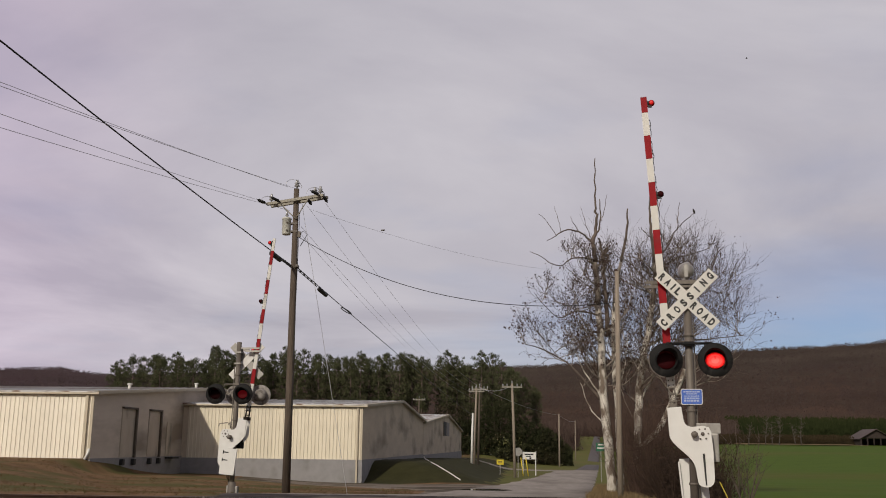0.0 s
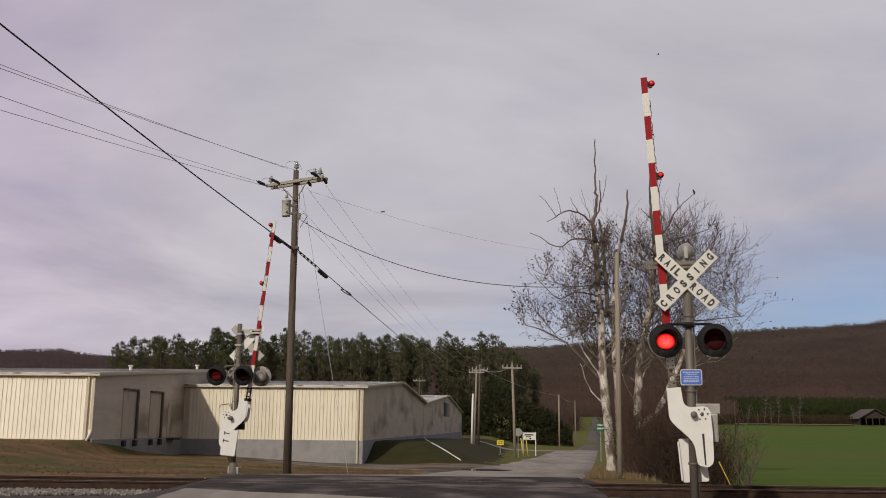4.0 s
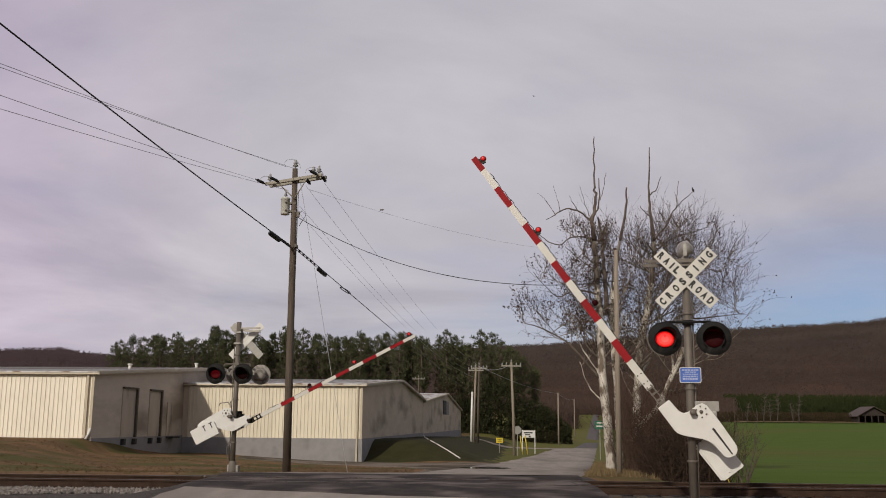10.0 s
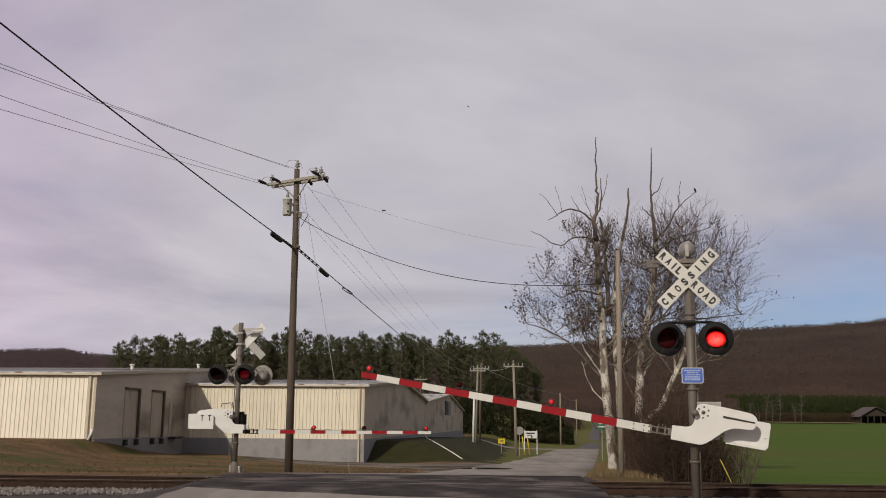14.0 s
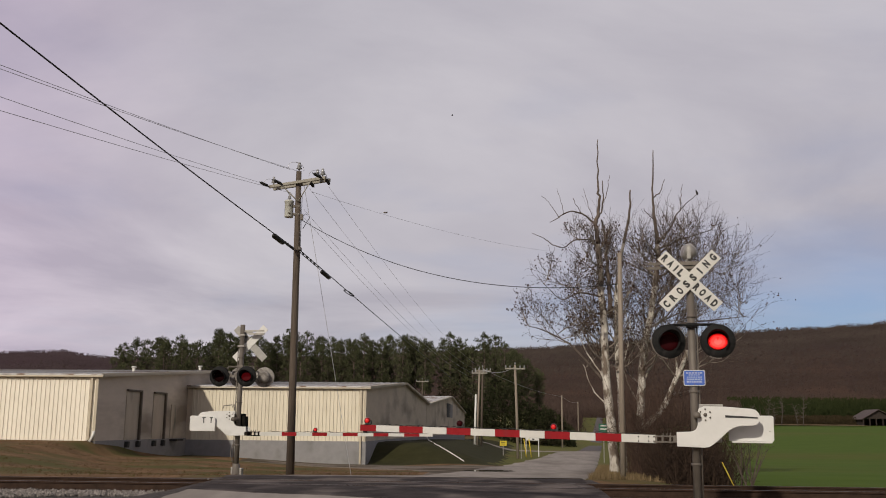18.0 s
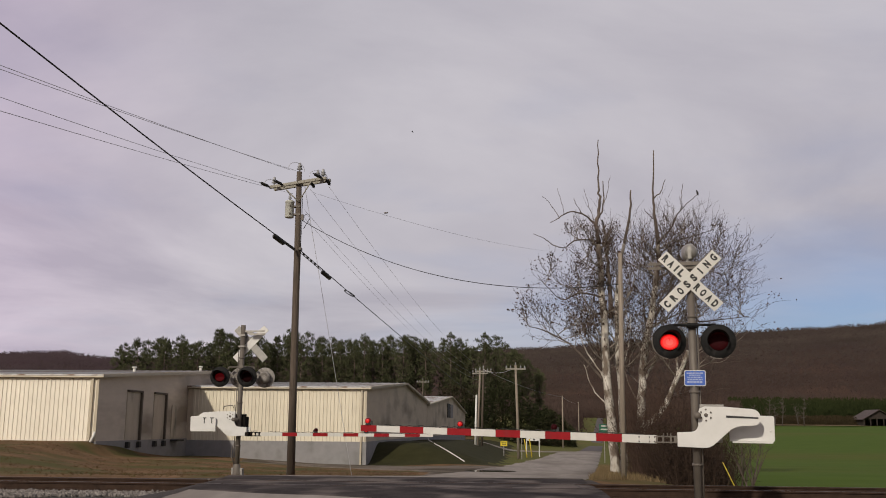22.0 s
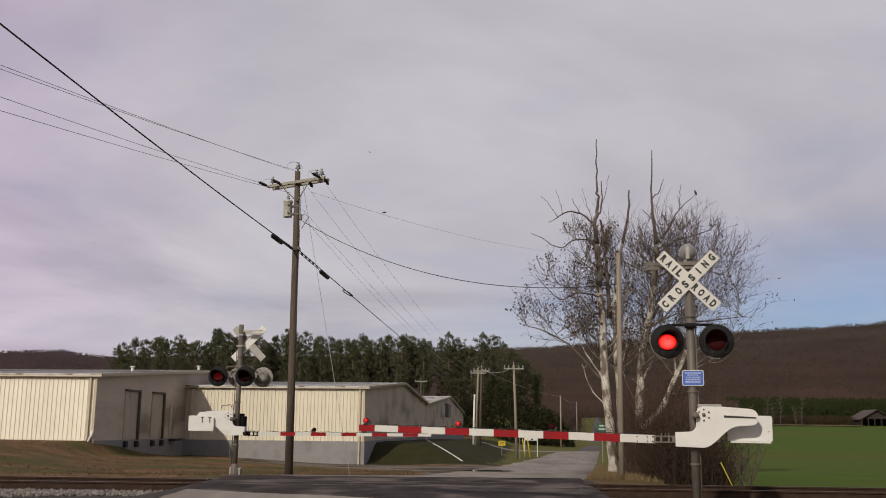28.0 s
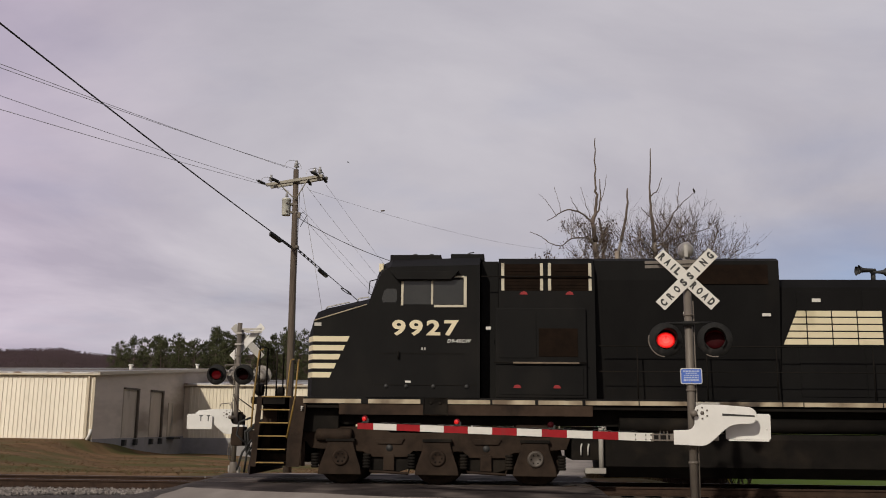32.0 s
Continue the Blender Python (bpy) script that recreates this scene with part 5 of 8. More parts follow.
def splice_case(p, q, label):
    bm = bmesh.new()
    p, q = Vector(p), Vector(q)
    tube(bm, [p, p.lerp(q, 0.08), p.lerp(q, 0.12), p.lerp(q, 0.88), p.lerp(q, 0.92), q], [0.03, 0.04, 0.085, 0.085, 0.04, 0.03], 10)
    solid("splice_case", bm, M["dark"], label, "splice case")


def on_cable(k, lower):
    return Vector((-7.95, 15.7, 8.10)).lerp(Vector((-5.16, 31.85, 7.10)), k) - Vector((0, 0, lower))


splice_case(on_cable(0.87, 0.09), on_cable(0.935, 0.09), "black cable splice case hung under the cable")
c2 = sag((-5.04, 31.85, 7.10), (3.2, 100.0, 4.2), 0.12, 400)
splice_case(c2[19] - Vector((0, 0, 0.09)), c2[27] - Vector((0, 0, 0.09)), "black cable splice case hung under the cable")
for a in [on_cable(0.945 + i * 0.012, 0.0) for i in range(5)] + [c2[i] for i in range(1, 19, 3)]:
    bm = bmesh.new()
    box(bm, a.x - 0.03, a.y - 0.05, a.z - 0.075, a.x + 0.03, a.y + 0.05, a.z + 0.005)
    solid("cable_spacer", bm, M["dark"], "black spacer between cable and messenger wire", "cable spacer", "spacers on the cable")
bm = bmesh.new()
tube(bm, [on_cable(0.93, 0.075), on_cable(1.0, 0.075)] + [p - Vector((0, 0, 0.075)) for p in c2[0:20:3]], 0.013, 6)
solid("messenger_wire", bm, M["wire"], "black second cable slung under the first at the pole", "wire")
bm = bmesh.new()
c = c2[47] - Vector((0, 0, 0.03))
tube(bm, [c + Vector((0.19 * math.cos(a), 0.3 * math.cos(a), 0.055 * math.sin(a) - 0.085 * math.cos(a))) for a in [i * 0.349 for i in range(19)]], 0.020, 6)
solid("cable_loop", bm, M["wire"], "loop of slack cable lashed to the span", "cable loop")

# primary and neutral wires towards the viewer's side
for (ax, az), (bx, by, bz) in (((-0.25, 9.78), (-7.89, 16.0, 7.42)), ((0.05, 9.72), (-7.89, 16.0, 7.35)), ((-1.35, 9.34), (-7.84, 16.0, 6.83)), ((-0.15, 8.95), (-7.82, 16.0, 6.58))):
    a = Vector((PX + ax, PY - 0.5, az))
    b = Vector((bx, by, bz))
    far_end = a + (b - a) * 1.9 + Vector((0, 0, 0.25))
    wire("power_wire", a, far_end, 0.14, 0.0065, "wire_grey", "thin bare power wire")
# spans on to the far poles
for (ax, az), b in (((0.95, 9.45), (4.5, 105, 7.3)), ((0.30, 9.35), (3.4, 105, 7.3)), ((0.12, 8.6), (3.9, 105, 6.6)), ((0.10, 8.35), (3.9, 105, 6.1))):
    wire("power_wire", (PX + ax, PY + 0.4, az), b, 1.0, 0.005, "wire_grey", "thin bare power wire")
wire("power_wire", (PX + 0.4, PY + 0.3, 9.20), (9.5, 62, 12.5), 0.5, 0.005, "wire_grey", "thin bare power wire")
bm = bmesh.new()
turned(bm, [(0.0, -0.10), (0.03, -0.07), (0.03, 0.07), (0.0, 0.10)], Matrix.Translation((-2.46, 37.7, 9.70)) @ pose(0, 0, 0, 0, 80, 25), 8)
solid("wire_splice", bm, M["galv"], "small grey splice on a thin wire", "wire splice")
wire("service_cable", (PX + 0.15, PY - 0.1, 8.10), (4.62, 25.0, 4.95), 0.86, 0.0105, "wire", "black service cable to the short pole")
wire("guy_wire", (PX + 0.12, PY + 0.05, 9.6), (-3.15, 33.4, -0.6), 0.0, 0.008, "wire_grey", "thin steel guy wire")


def plain_pole(name, x, y, top, r, mat, label, arm=0.0, arm_z=None, lean=0.0, pins=True):
    z0 = land(x, y) - 0.3
    p = thing(name, label, "utility pole", at=pose(x, y, 0))
    bm = bmesh.new()
    tube(bm, [(0, 0, z0), (lean * 0.4, 0, z0 + (top - z0) * 0.5), (lean, 0, top)], [r, r * 0.9, r * 0.75], 12)
    part("pole", bm, M[mat], p)
    if arm:
        bm = bmesh.new()
        az = arm_z or top - 0.35
        box(bm, lean - arm, -0.14, az - 0.06, lean + arm, -0.02, az + 0.06)
        part("crossarm", bm, M["arm_wood"], p)
        for k in (-0.92, -0.5, 0.5, 0.92, None):
            bm = bmesh.new()
            insulator(bm, *((lean, 0, top, 0.9) if k is None else (lean + k * arm, -0.08, az + 0.05, 0.9)))
            part("insulator", bm, M["porcelain"], p)
    return p


plain_pole("short_pole", 4.60, 25.0, 5.78, 0.074, "pole_pale", "bleached bare wooden pole without crossarm", lean=0.05)
plain_pole("utility_pole", 3.15, 99.0, 4.4, 0.12, "pvc", "pale stub pole beside the road bend", lean=0.1)
plain_pole("utility_pole", 3.45, 100.0, 7.0, 0.125, "pole_pale", "grey utility pole with a short crossarm", 0.82, lean=0.2)
plain_pole("utility_pole", 4.05, 105.0, 7.5, 0.125, "pole", "brown utility pole with crossarm", 0.9, lean=0.15)
plain_pole("utility_pole", 6.95, 91.0, 6.95, 0.14, "pole_pale", "grey utility pole with crossarm by the junction", 0.95, lean=-0.25)
plain_pole("utility_pole", -3.93, 170.0, 9.2, 0.14, "pole", "distant utility pole behind the shed", 1.1)
plain_pole("utility_pole", 22.0, 180.0, 7.0, 0.16, "pole_pale", "distant bare wooden pole", 0)
plain_pole("utility_pole", 37.5, 270.0, 8.2, 0.16, "pole_pale", "distant bare wooden pole", 0)
for a, b in (((4.1, 105, 7.4), (6.75, 91, 6.8)), ((4.1, 105, 7.4), (22.0, 180.0, 6.8)), ((22.0, 180.0, 6.8), (37.5, 270, 8.0))):
    wire("power_wire", a, b, 0.5, 0.018, "wire_grey", "thin bare power wire")


def road_sign(name, label, x, y, z, post_h, build, yaw=0):
    s = thing(name, label, "road sign", at=pose(x, y, z, 0, 0, yaw))
    bm = bmesh.new()
    box(bm, -0.03, 0.0, -0.2, 0.03, 0.045, post_h)
    part("post", bm, M["silver"], s)
    build(s)
    return s


def stop_back(s):
    bm = bmesh.new()
    o = [(0.40 * math.cos(radians(22.5 + 45 * k)), 2.22 + 0.40 * math.sin(radians(22.5 + 45 * k))) for k in range(8)]
    prism(bm, o, -0.012, -0.004)
    part("sign_plate", bm, M["sign_back"], s, "bare grey octagonal back of the sign")


def yellow_plate(s):
    bm = bmesh.new()
    box(bm, -0.30, -0.012, 0.62, 0.30, -0.003, 1.05, bevel=0.003)
    plate = part("sign_plate", bm, M["sign_yellow"], s, "small yellow sign plate")
    bm = bmesh.new()
    for z in (0.75, 0.88):
        box(bm, -0.18, -0.0145, z, 0.18, -0.0125, z + 0.05)
    part("sign_bars", bm, M["letter"], plate)


def green_plate(s):
    bm = bmesh.new()
    box(bm, -0.36, -0.012, 1.95, 0.36, -0.003, 2.55, bevel=0.003)
    plate = part("sign_plate", bm, M["sign_green"], s, "green road sign with white bars")
    bm = bmesh.new()
    for z, w in ((2.36, 0.22), (2.12, 0.26)):
        box(bm, -w, -0.0145, z, w, -0.0125, z + 0.10)
    part("sign_bars", bm, M["sheet_white"], plate)


road_sign("stop_sign", "octagonal stop sign seen from behind on a steel post", 7.25, 91.0, -1.62, 2.5, stop_back)
road_sign("warning_sign", "small yellow sign on a post", 5.2, 85.0, -1.1, 0.7, yellow_plate)
road_sign("route_sign", "green road sign on a post beside the sycamore", 11.55, 70.0, -1.1, 2.5, green_plate)
board = thing("notice_board", "white notice board on two posts with dark bars of lettering", "sign board", at=pose(9.12, 100.0, -1.16))
bm = bmesh.new()
box(bm, -0.60, -0.04, 0.95, 0.60, 0.0, 1.68, bevel=0.01)
part("board", bm, M["white"], board)
for x in (-0.65, 0.65):
    bm = bmesh.new()
    box(bm, x - 0.04, -0.04, -0.9, x + 0.04, 0.04, 1.74)
    part("post", bm, M["white"], board)
bm = bmesh.new()
for x0, x1, z0, z1 in ((-0.48, 0.42, 1.38, 1.52), (-0.35, 0.15, 1.2, 1.30), (0.0, 0.2, 1.0, 1.15)):
    box(bm, x0, -0.046, z0, x1, -0.042, z1)
part("board_bars", bm, M["letter"], board)
for x in (8.25, 8.75):
    bm = bmesh.new()
    tube(bm, [(x, 97, -1.9), (x - 0.25, 97, 0.0)], 0.05, 6)
    solid("marker_post", bm, M["sign_yellow"], "thin yellow marker post", "marker post", "marker posts")
bm = bmesh.new()
tube(bm, [(7.0, 22.9, -0.55), (6.55, 22.9, 0.42)], 0.009, 6)
solid("marker_post", bm, M["sign_yellow"], "thin leaning yellow marker rod beside the track", "marker post")


# ---------------------------------------------------------------- far barn
barn = thing("barn", "old open-fronted barn with a tin roof beyond the field", "barn", at=pose(136.0, 302, 2.45))
bm = bmesh.new()
box(bm, -5.0, 9, -0.5, 5.0, 9.2, 2.2)
box(bm, -5.0, 0.8, -0.5, -4.8, 9, 2.2)
box(bm, 4.8, 0.8, -0.5, 5.0, 9, 2.2)
prism(bm, [(-5.0, 2.2), (5.0, 2.2), (0, 4.9)], 0.6, 0.8)
part("wall", bm, M["barn"], barn)
for x in (-4.9, -2.9, -0.9, 1.2, 3.2, 4.9):
    bm = bmesh.new()
    box(bm, x - 0.14, -0.14, -0.5, x + 0.14, 0.14, 2.3)
    part("post", bm, M["barn"], barn)
for sx in (-1, 1):
    bm = bmesh.new()
    hull(bm, [(sx * 5.6, y, 1.85 + d) for y in (-0.4, 10) for d in (0, 0.15)] + [(0, y, 4.95 + d) for y in (-0.4, 10) for d in (0, 0.15)])
    part("roof", bm, M["barn_roof"], barn, "sun-bleached tin roof slope")


# ---------------------------------------------------------------- birds
def make_bird(name, label, span, spread):
    b = thing(name, label, "bird")
    bm = bmesh.new()
    turned(bm, [(0.0, -0.5), (0.10, -0.32), (0.22, 0.0), (0.17, 0.28), (0.09, 0.42), (0.10, 0.52), (0.05, 0.62), (0.0, 0.68)], pose(0, 0, 0, 90, 0, 0) @ Matrix.Scale(span * 0.5, 4), 10)
    part("body", bm, M["bird"], b)
    for sx in (-1, 1):
        bm = bmesh.new()
        if spread:
            hull(bm, [Vector(p) * span for p in ((sx * 0.05, -0.12, 0.02), (sx * 0.05, 0.12, 0.02), (sx * 0.28, -0.16, 0.10), (sx * 0.30, 0.10, 0.10), (sx * 0.5, -0.03, 0.15), (sx * 0.27, 0, 0.12), (sx * 0.05, 0, 0.05))])
        else:
            hull(bm, [Vector(p) * span for p in ((sx * 0.10, -0.15, 0.05), (sx * 0.12, 0.25, 0.0), (sx * 0.04, 0.35, -0.02), (sx * 0.12, 0.0, -0.06), (sx * 0.06, 0.0, 0.1))])
        part("wing", bm, M["bird"], b)
    bm = bmesh.new()
    hull(bm, [Vector(p) * span for p in ((-0.03, 0.2, 0), (0.03, 0.2, 0), (-0.07, 0.38, 0), (0.07, 0.38, 0), (0, 0.3, 0.015))])
    part("tail", bm, M["bird"], b)
    return b


perched = make_bird("perched_bird", "dark bird perched on a bare branch tip", 0.42, False)
perched.matrix_basis = pose(11.40, 42.0, 11.72, 70, 0, 30)
gliding_bird = make_bird("gliding_bird", "dark soaring bird far up in the sky", 1.25, True)
BIRD = [(0, 0.3375, 0.4279), (3, 0.262, 0.4125), (6, 0.1903, 0.3953), (9, 0.1235, 0.3631), (13, 0.0371, 0.3448), (19, -0.0011, 0.332), (23, -0.0505, 0.3113), (28, -0.0822, 0.2925), (32, -0.104, 0.279)]


def bird_at(t, a, b):
    return pose(a * 300, 300, 1.2 + b * 300, 10, 15, 60 + 40 * math.sin(t * 0.4))

# ---------------------------------------------------------------- hills and woods
def ridge(x):
    """Crest height of the long ridge, for a crest 2200 m off."""
    s = x / 2200
    h = along([(-1.2, 145), (-0.47, 158), (-0.405, 162), (-0.35, 148), (-0.1, 160), (0.088, 179), (0.13, 184), (0.305, 222), (0.357, 228), (0.44, 239), (0.47, 247), (1.2, 265)], s)
    return h + 5 * noise.noise((x * 0.004, 1.7, 0)) + 2.5 * noise.noise((x * 0.02, 4.1, 0))


def hill_z(x, y):
    t = max(0.0, min(1.0, (y - 750) / 1450)) ** 1.3
    base = along(ROAD_Z, y) * 0.5
    gully = 16 * noise.noise((x * 0.0035, y * 0.0012, 2)) * math.sin(math.pi * min(1, max(0, (y - 750) / 1450)))
    k = ridge(x * 2200 / max(y, 400)) if y < 2200 else ridge(x)
    return base * (1 - t) + (k + 1.2) * t + gully if y <= 2200 else k - (y - 2200) * 0.1


def make_hills():
    bm = bmesh.new()
    xs, ys = frange(-2600, 2600, 40), frange(640, 2560, 40)
    g = [[bm.verts.new((x * (y / 2200) if y < 2200 else x, y, hill_z(x * (y / 2200) if y < 2200 else x, y) - 3)) for x in xs] for y in ys]
    for j in range(len(ys) - 1):
        for i in range(len(xs) - 1):
            bm.faces.new((g[j][i], g[j][i + 1], g[j + 1][i + 1], g[j + 1][i])).smooth = True
    solid("hillside", bm, M["hill"], "long wooded ridge beyond the fields", "hill", kind="structure")
    rng = random.Random(8)

    def on_hill(r, a=-0.20, b=0.56):
        y = 700 + 1540 * r.random() ** 0.8
        s = r.uniform(a, b)
        while -0.20 < s < 0.05 and r.random() < 0.8:
            s = r.uniform(a, b)
        return y * s, y, hill_z(y * s, y) - 3

    def sprays(name, count, place, size, mat, label, blades=10, fine=1.0):
        """Leafless crowns: a loose cloud of small slivers about each stem's head."""
        verts, faces = [], []
        for _ in range(count):
            x, y, z = place(rng)
            w, h = size(rng, y)
            for _ in range(blades):
                a, b, c = rng.gauss(0, 0.42), rng.gauss(0, 0.3), rng.uniform(0.05, 1.0)
                a *= 1.15 - 0.6 * abs(c - 0.6)
                p = Vector((x + a * w, y + b * w, z + h * c))
                u = Vector((rng.gauss(0, 0.35), rng.gauss(0.12, 0.10), 1)) * h * fine * rng.uniform(0.06, 0.14)
                v = Vector((1, rng.gauss(0, 0.30), rng.gauss(0, 0.25))) * w * fine * rng.uniform(0.08, 0.20)
                k = len(verts)
                verts += [tuple(p - v), tuple(p - u), tuple(p + v), tuple(p + u)]
                faces.append((k, k + 1, k + 2, k + 3))
        me = bpy.data.meshes.new(name)
        me.from_pydata(verts, [], faces)
        me.materials.append(M[mat])
        tagged(new(name, me), label, "woods", kind="stuff")

    def lower(r):
        while True:
            p = on_hill(r)
            if p[1] < r.uniform(1000, 1800):
                return p

    def upper(r):
        while True:
            p = on_hill(r)
            if p[1] >= r.uniform(1000, 1800):
                return p
    sprays("ridge_woods", 16500, upper, lambda r, y: (r.uniform(2.0, 4.0) * (0.6 + y / 2200), r.uniform(5, 9)), "woods_ridge", "leafless woods along the ridge's top, paled for distance haze")
    sprays("woods", 18000, lower, lambda r, y: (r.uniform(2.0, 4.0) * (0.6 + y / 2200), r.uniform(5, 9)), "woods", "leafless brown woods over the ridge")
    # left part of the ridge, its haze carried by the crowns' colour
    sprays("purple_woods", 13000, lambda r: on_hill(r, -0.56, -0.21), lambda r, y: (r.uniform(2.0, 4.0) * (0.6 + y / 2200), r.uniform(5, 9)), "woods_hazed", "leafless woods on the far ridge, tinted purple for distance haze")

    def belt(r):
        y = r.uniform(560, 900)
        x = y * r.uniform(0.295, 0.62)
        return x, y, along(ROAD_Z, y) * (0.75 if y < 700 else 0.8) - 2 + max(0, (y - 640)) * 0.02
    sprays("pine_belt", 11000, belt, lambda r, y: (r.uniform(1.4, 2.8), r.uniform(6, 15)), "woods_green", "belt of dark green pines beyond the field")

    def scrub(r):
        y = r.uniform(306, 322)
        x = y * r.uniform(0.27, 0.428)
        return x, y, land(x, y) - 0.3
    sprays("field_scrub", 2600, scrub, lambda r, y: (r.uniform(0.9, 1.8), r.uniform(1.0, 3.4)), "scrub", "dark brown scrub along the field's far edge", 16, 0.8)

    def hedge(r):
        y = r.uniform(330, 640)
        s = r.uniform(0.09, 0.305)
        if y < 540 and 0.140 < s < 0.172:
            s += 0.04 if s > 0.156 else -0.03
        x = y * s
        return x, y, along(ROAD_Z, y) - 1
    sprays("winter_woods", 12000, hedge, lambda r, y: (r.uniform(1.2, 2.6), r.uniform(3, 12)), "woods", "leafless brown woods beside the far road", 16, 0.55)


make_hills()


# ---------------------------------------------------------------- pines
def needle_puff(verts, faces, c, w, h, rng, n):
    """A flattened head of upswept needle sprays at a branch's end."""
    for _ in range(n):
        d = Vector((rng.gauss(0, 1), rng.gauss(0, 1), rng.gauss(0.2, 0.9))).normalized()
        r = rng.random() ** 0.45
        p = c + Vector((d.x * w * r, d.y * w * r, d.z * h * r))
        up = (d + Vector((rng.gauss(0, 0.35), rng.gauss(0, 0.35), rng.gauss(1.1, 0.4)))).normalized()
        side = up.orthogonal().normalized()
        side.rotate(Matrix.Rotation(rng.uniform(0, 6.28), 3, up))
        size = rng.uniform(0.24, 0.48)
        k = len(verts)
        verts += [tuple(p - side * size * 0.17), tuple(p + side * size * 0.17), tuple(p + up * size * 1.15)]
        faces.append((k, k + 1, k + 2))


def needle_clump(verts, faces, c, r, rng, n=11):
    for _ in range(n):
        d = Vector((rng.gauss(0, 1), rng.gauss(0, 1), rng.gauss(0.25, 0.8))).normalized()
        side = d.orthogonal().normalized()
        side.rotate(Matrix.Rotation(rng.uniform(0, 6.28), 3, d))
        a = c + d * r * rng.uniform(0.6, 1.15)
        w = side * r * rng.uniform(0.14, 0.30)
        b = c + d * r * 0.1
        k = len(verts)
        verts += [tuple(b - w * 0.6), tuple(b + w * 0.6), tuple(a + w), tuple(a - w * 0.7)]
        faces.append((k, k + 1, k + 2, k + 3))


def pine_parts(seed, h):
    """A forest-grown pine: a bare pole below, then limbs that each carry a few rounded heads of needles."""
    rng = random.Random(seed)
    bm = bmesh.new()
    lean = rng.uniform(-0.5, 0.5)
    tube(bm, [(0, 0, -1.5), (lean * 0.4, 0, h * 0.5), (lean, 0, h * 0.95)], [0.24, 0.17, 0.05], 7)
    verts, faces = [], []
    low = rng.uniform(0.36, 0.50)
    wide = rng.uniform(1.9, 2.6)
    limbs = rng.randint(36, 44)
    for i in range(limbs):
        t = (i + rng.random()) / limbs
        z = h * (low + (0.96 - low) * t)
        # widest above the crown's middle, rounded over at the top
        reach = wide * (0.55 + 0.75 * t if t < 0.6 else math.sqrt(max(0.05, 1 - ((t - 0.6) / 0.42) ** 2))) * rng.uniform(0.6, 1.1)
        a = i * 2.4 + rng.uniform(-0.5, 0.5)
        tip = Vector((lean * (low + t * 0.5) + reach * math.cos(a), reach * math.sin(a), z + reach * rng.uniform(0.1, 0.4)))
        root = Vector((lean * (low + t * 0.5), 0, z - 0.2))
        tube(bm, [root, root.lerp(tip, 0.5) - Vector((0, 0, 0.1)), tip], [0.06, 0.04, 0.02], 4, caps=False)
        for k in range(rng.randint(2, 3)):
            c = root.lerp(tip, 1.0 - 0.33 * k) + Vector((rng.gauss(0, 0.3), rng.gauss(0, 0.3), rng.gauss(0.1, 0.2)))
            w = rng.uniform(0.28, 0.54)
            needle_puff(verts, faces, c, w, w * rng.uniform(0.8, 1.35), rng, int(120 * w * w) + 10)
    needle_puff(verts, faces, Vector((lean, 0, h * 0.965)), 0.42, 0.75, rng, 60)
    trunk = mesh_of("trunk", bm, M["pine_bark"])
    me = bpy.data.meshes.new("crown")
    me.from_pydata(verts, [], faces)
    me.materials.append(M["pine"])
    return trunk, me


def make_pines():
    rng = random.Random(21)
    kinds = [pine_parts(s, h) for s, h in ((1, 20.6), (2, 21.2), (3, 19.6), (4, 21.6), (5, 19.2), (6, 20.8), (7, 18.6), (8, 21.0), (9, 20.2), (10, 19.8))]
    spots = []
    for row, (y, step) in enumerate(((205, 3.0), (213, 3.2), (222, 4.6))):
        x = -0.336 * y
        while x < 0.098 * y:
            spots.append((x + rng.uniform(-1, 1), y + rng.uniform(-3, 3)))
            x += step * rng.uniform(0.7, 1.35)
    for x, y in spots:
        trunk, crown = rng.choice(kinds)
        s = x / y
        k = rng.uniform(0.99, 1.07) * (1.0 if s < 0.05 else 1.0 - (s - 0.05) * 5.0)
        k *= along([(-0.4, 0.76), (-0.336, 0.88), (-0.30, 0.96), (-0.2, 1.0), (0.0, 0.98), (0.06, 0.97), (0.1, 0.9)], s)
        tree = thing("pine_tree", "tall dark green pine in a close-grown row", "pine tree", "row of pines", at=pose(x, y, 0, 0, 0, rng.uniform(0, 360)))
        tree.scale = (k, k, k)
        tree.location.z = land(x, y) * 0 - 0.5
        part("trunk", trunk, None, tree)
        part("crown", crown, None, tree)
    verts, faces = [], []
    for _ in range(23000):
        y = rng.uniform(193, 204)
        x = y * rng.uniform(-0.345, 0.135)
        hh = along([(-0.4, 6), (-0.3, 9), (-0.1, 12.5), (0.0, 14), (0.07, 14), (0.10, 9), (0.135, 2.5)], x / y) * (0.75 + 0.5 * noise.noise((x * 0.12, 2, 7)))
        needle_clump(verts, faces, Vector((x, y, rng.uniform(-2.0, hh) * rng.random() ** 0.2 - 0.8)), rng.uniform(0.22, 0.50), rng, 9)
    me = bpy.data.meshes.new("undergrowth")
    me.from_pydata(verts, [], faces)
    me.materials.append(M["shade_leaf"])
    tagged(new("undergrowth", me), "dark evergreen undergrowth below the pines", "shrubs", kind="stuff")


make_pines()


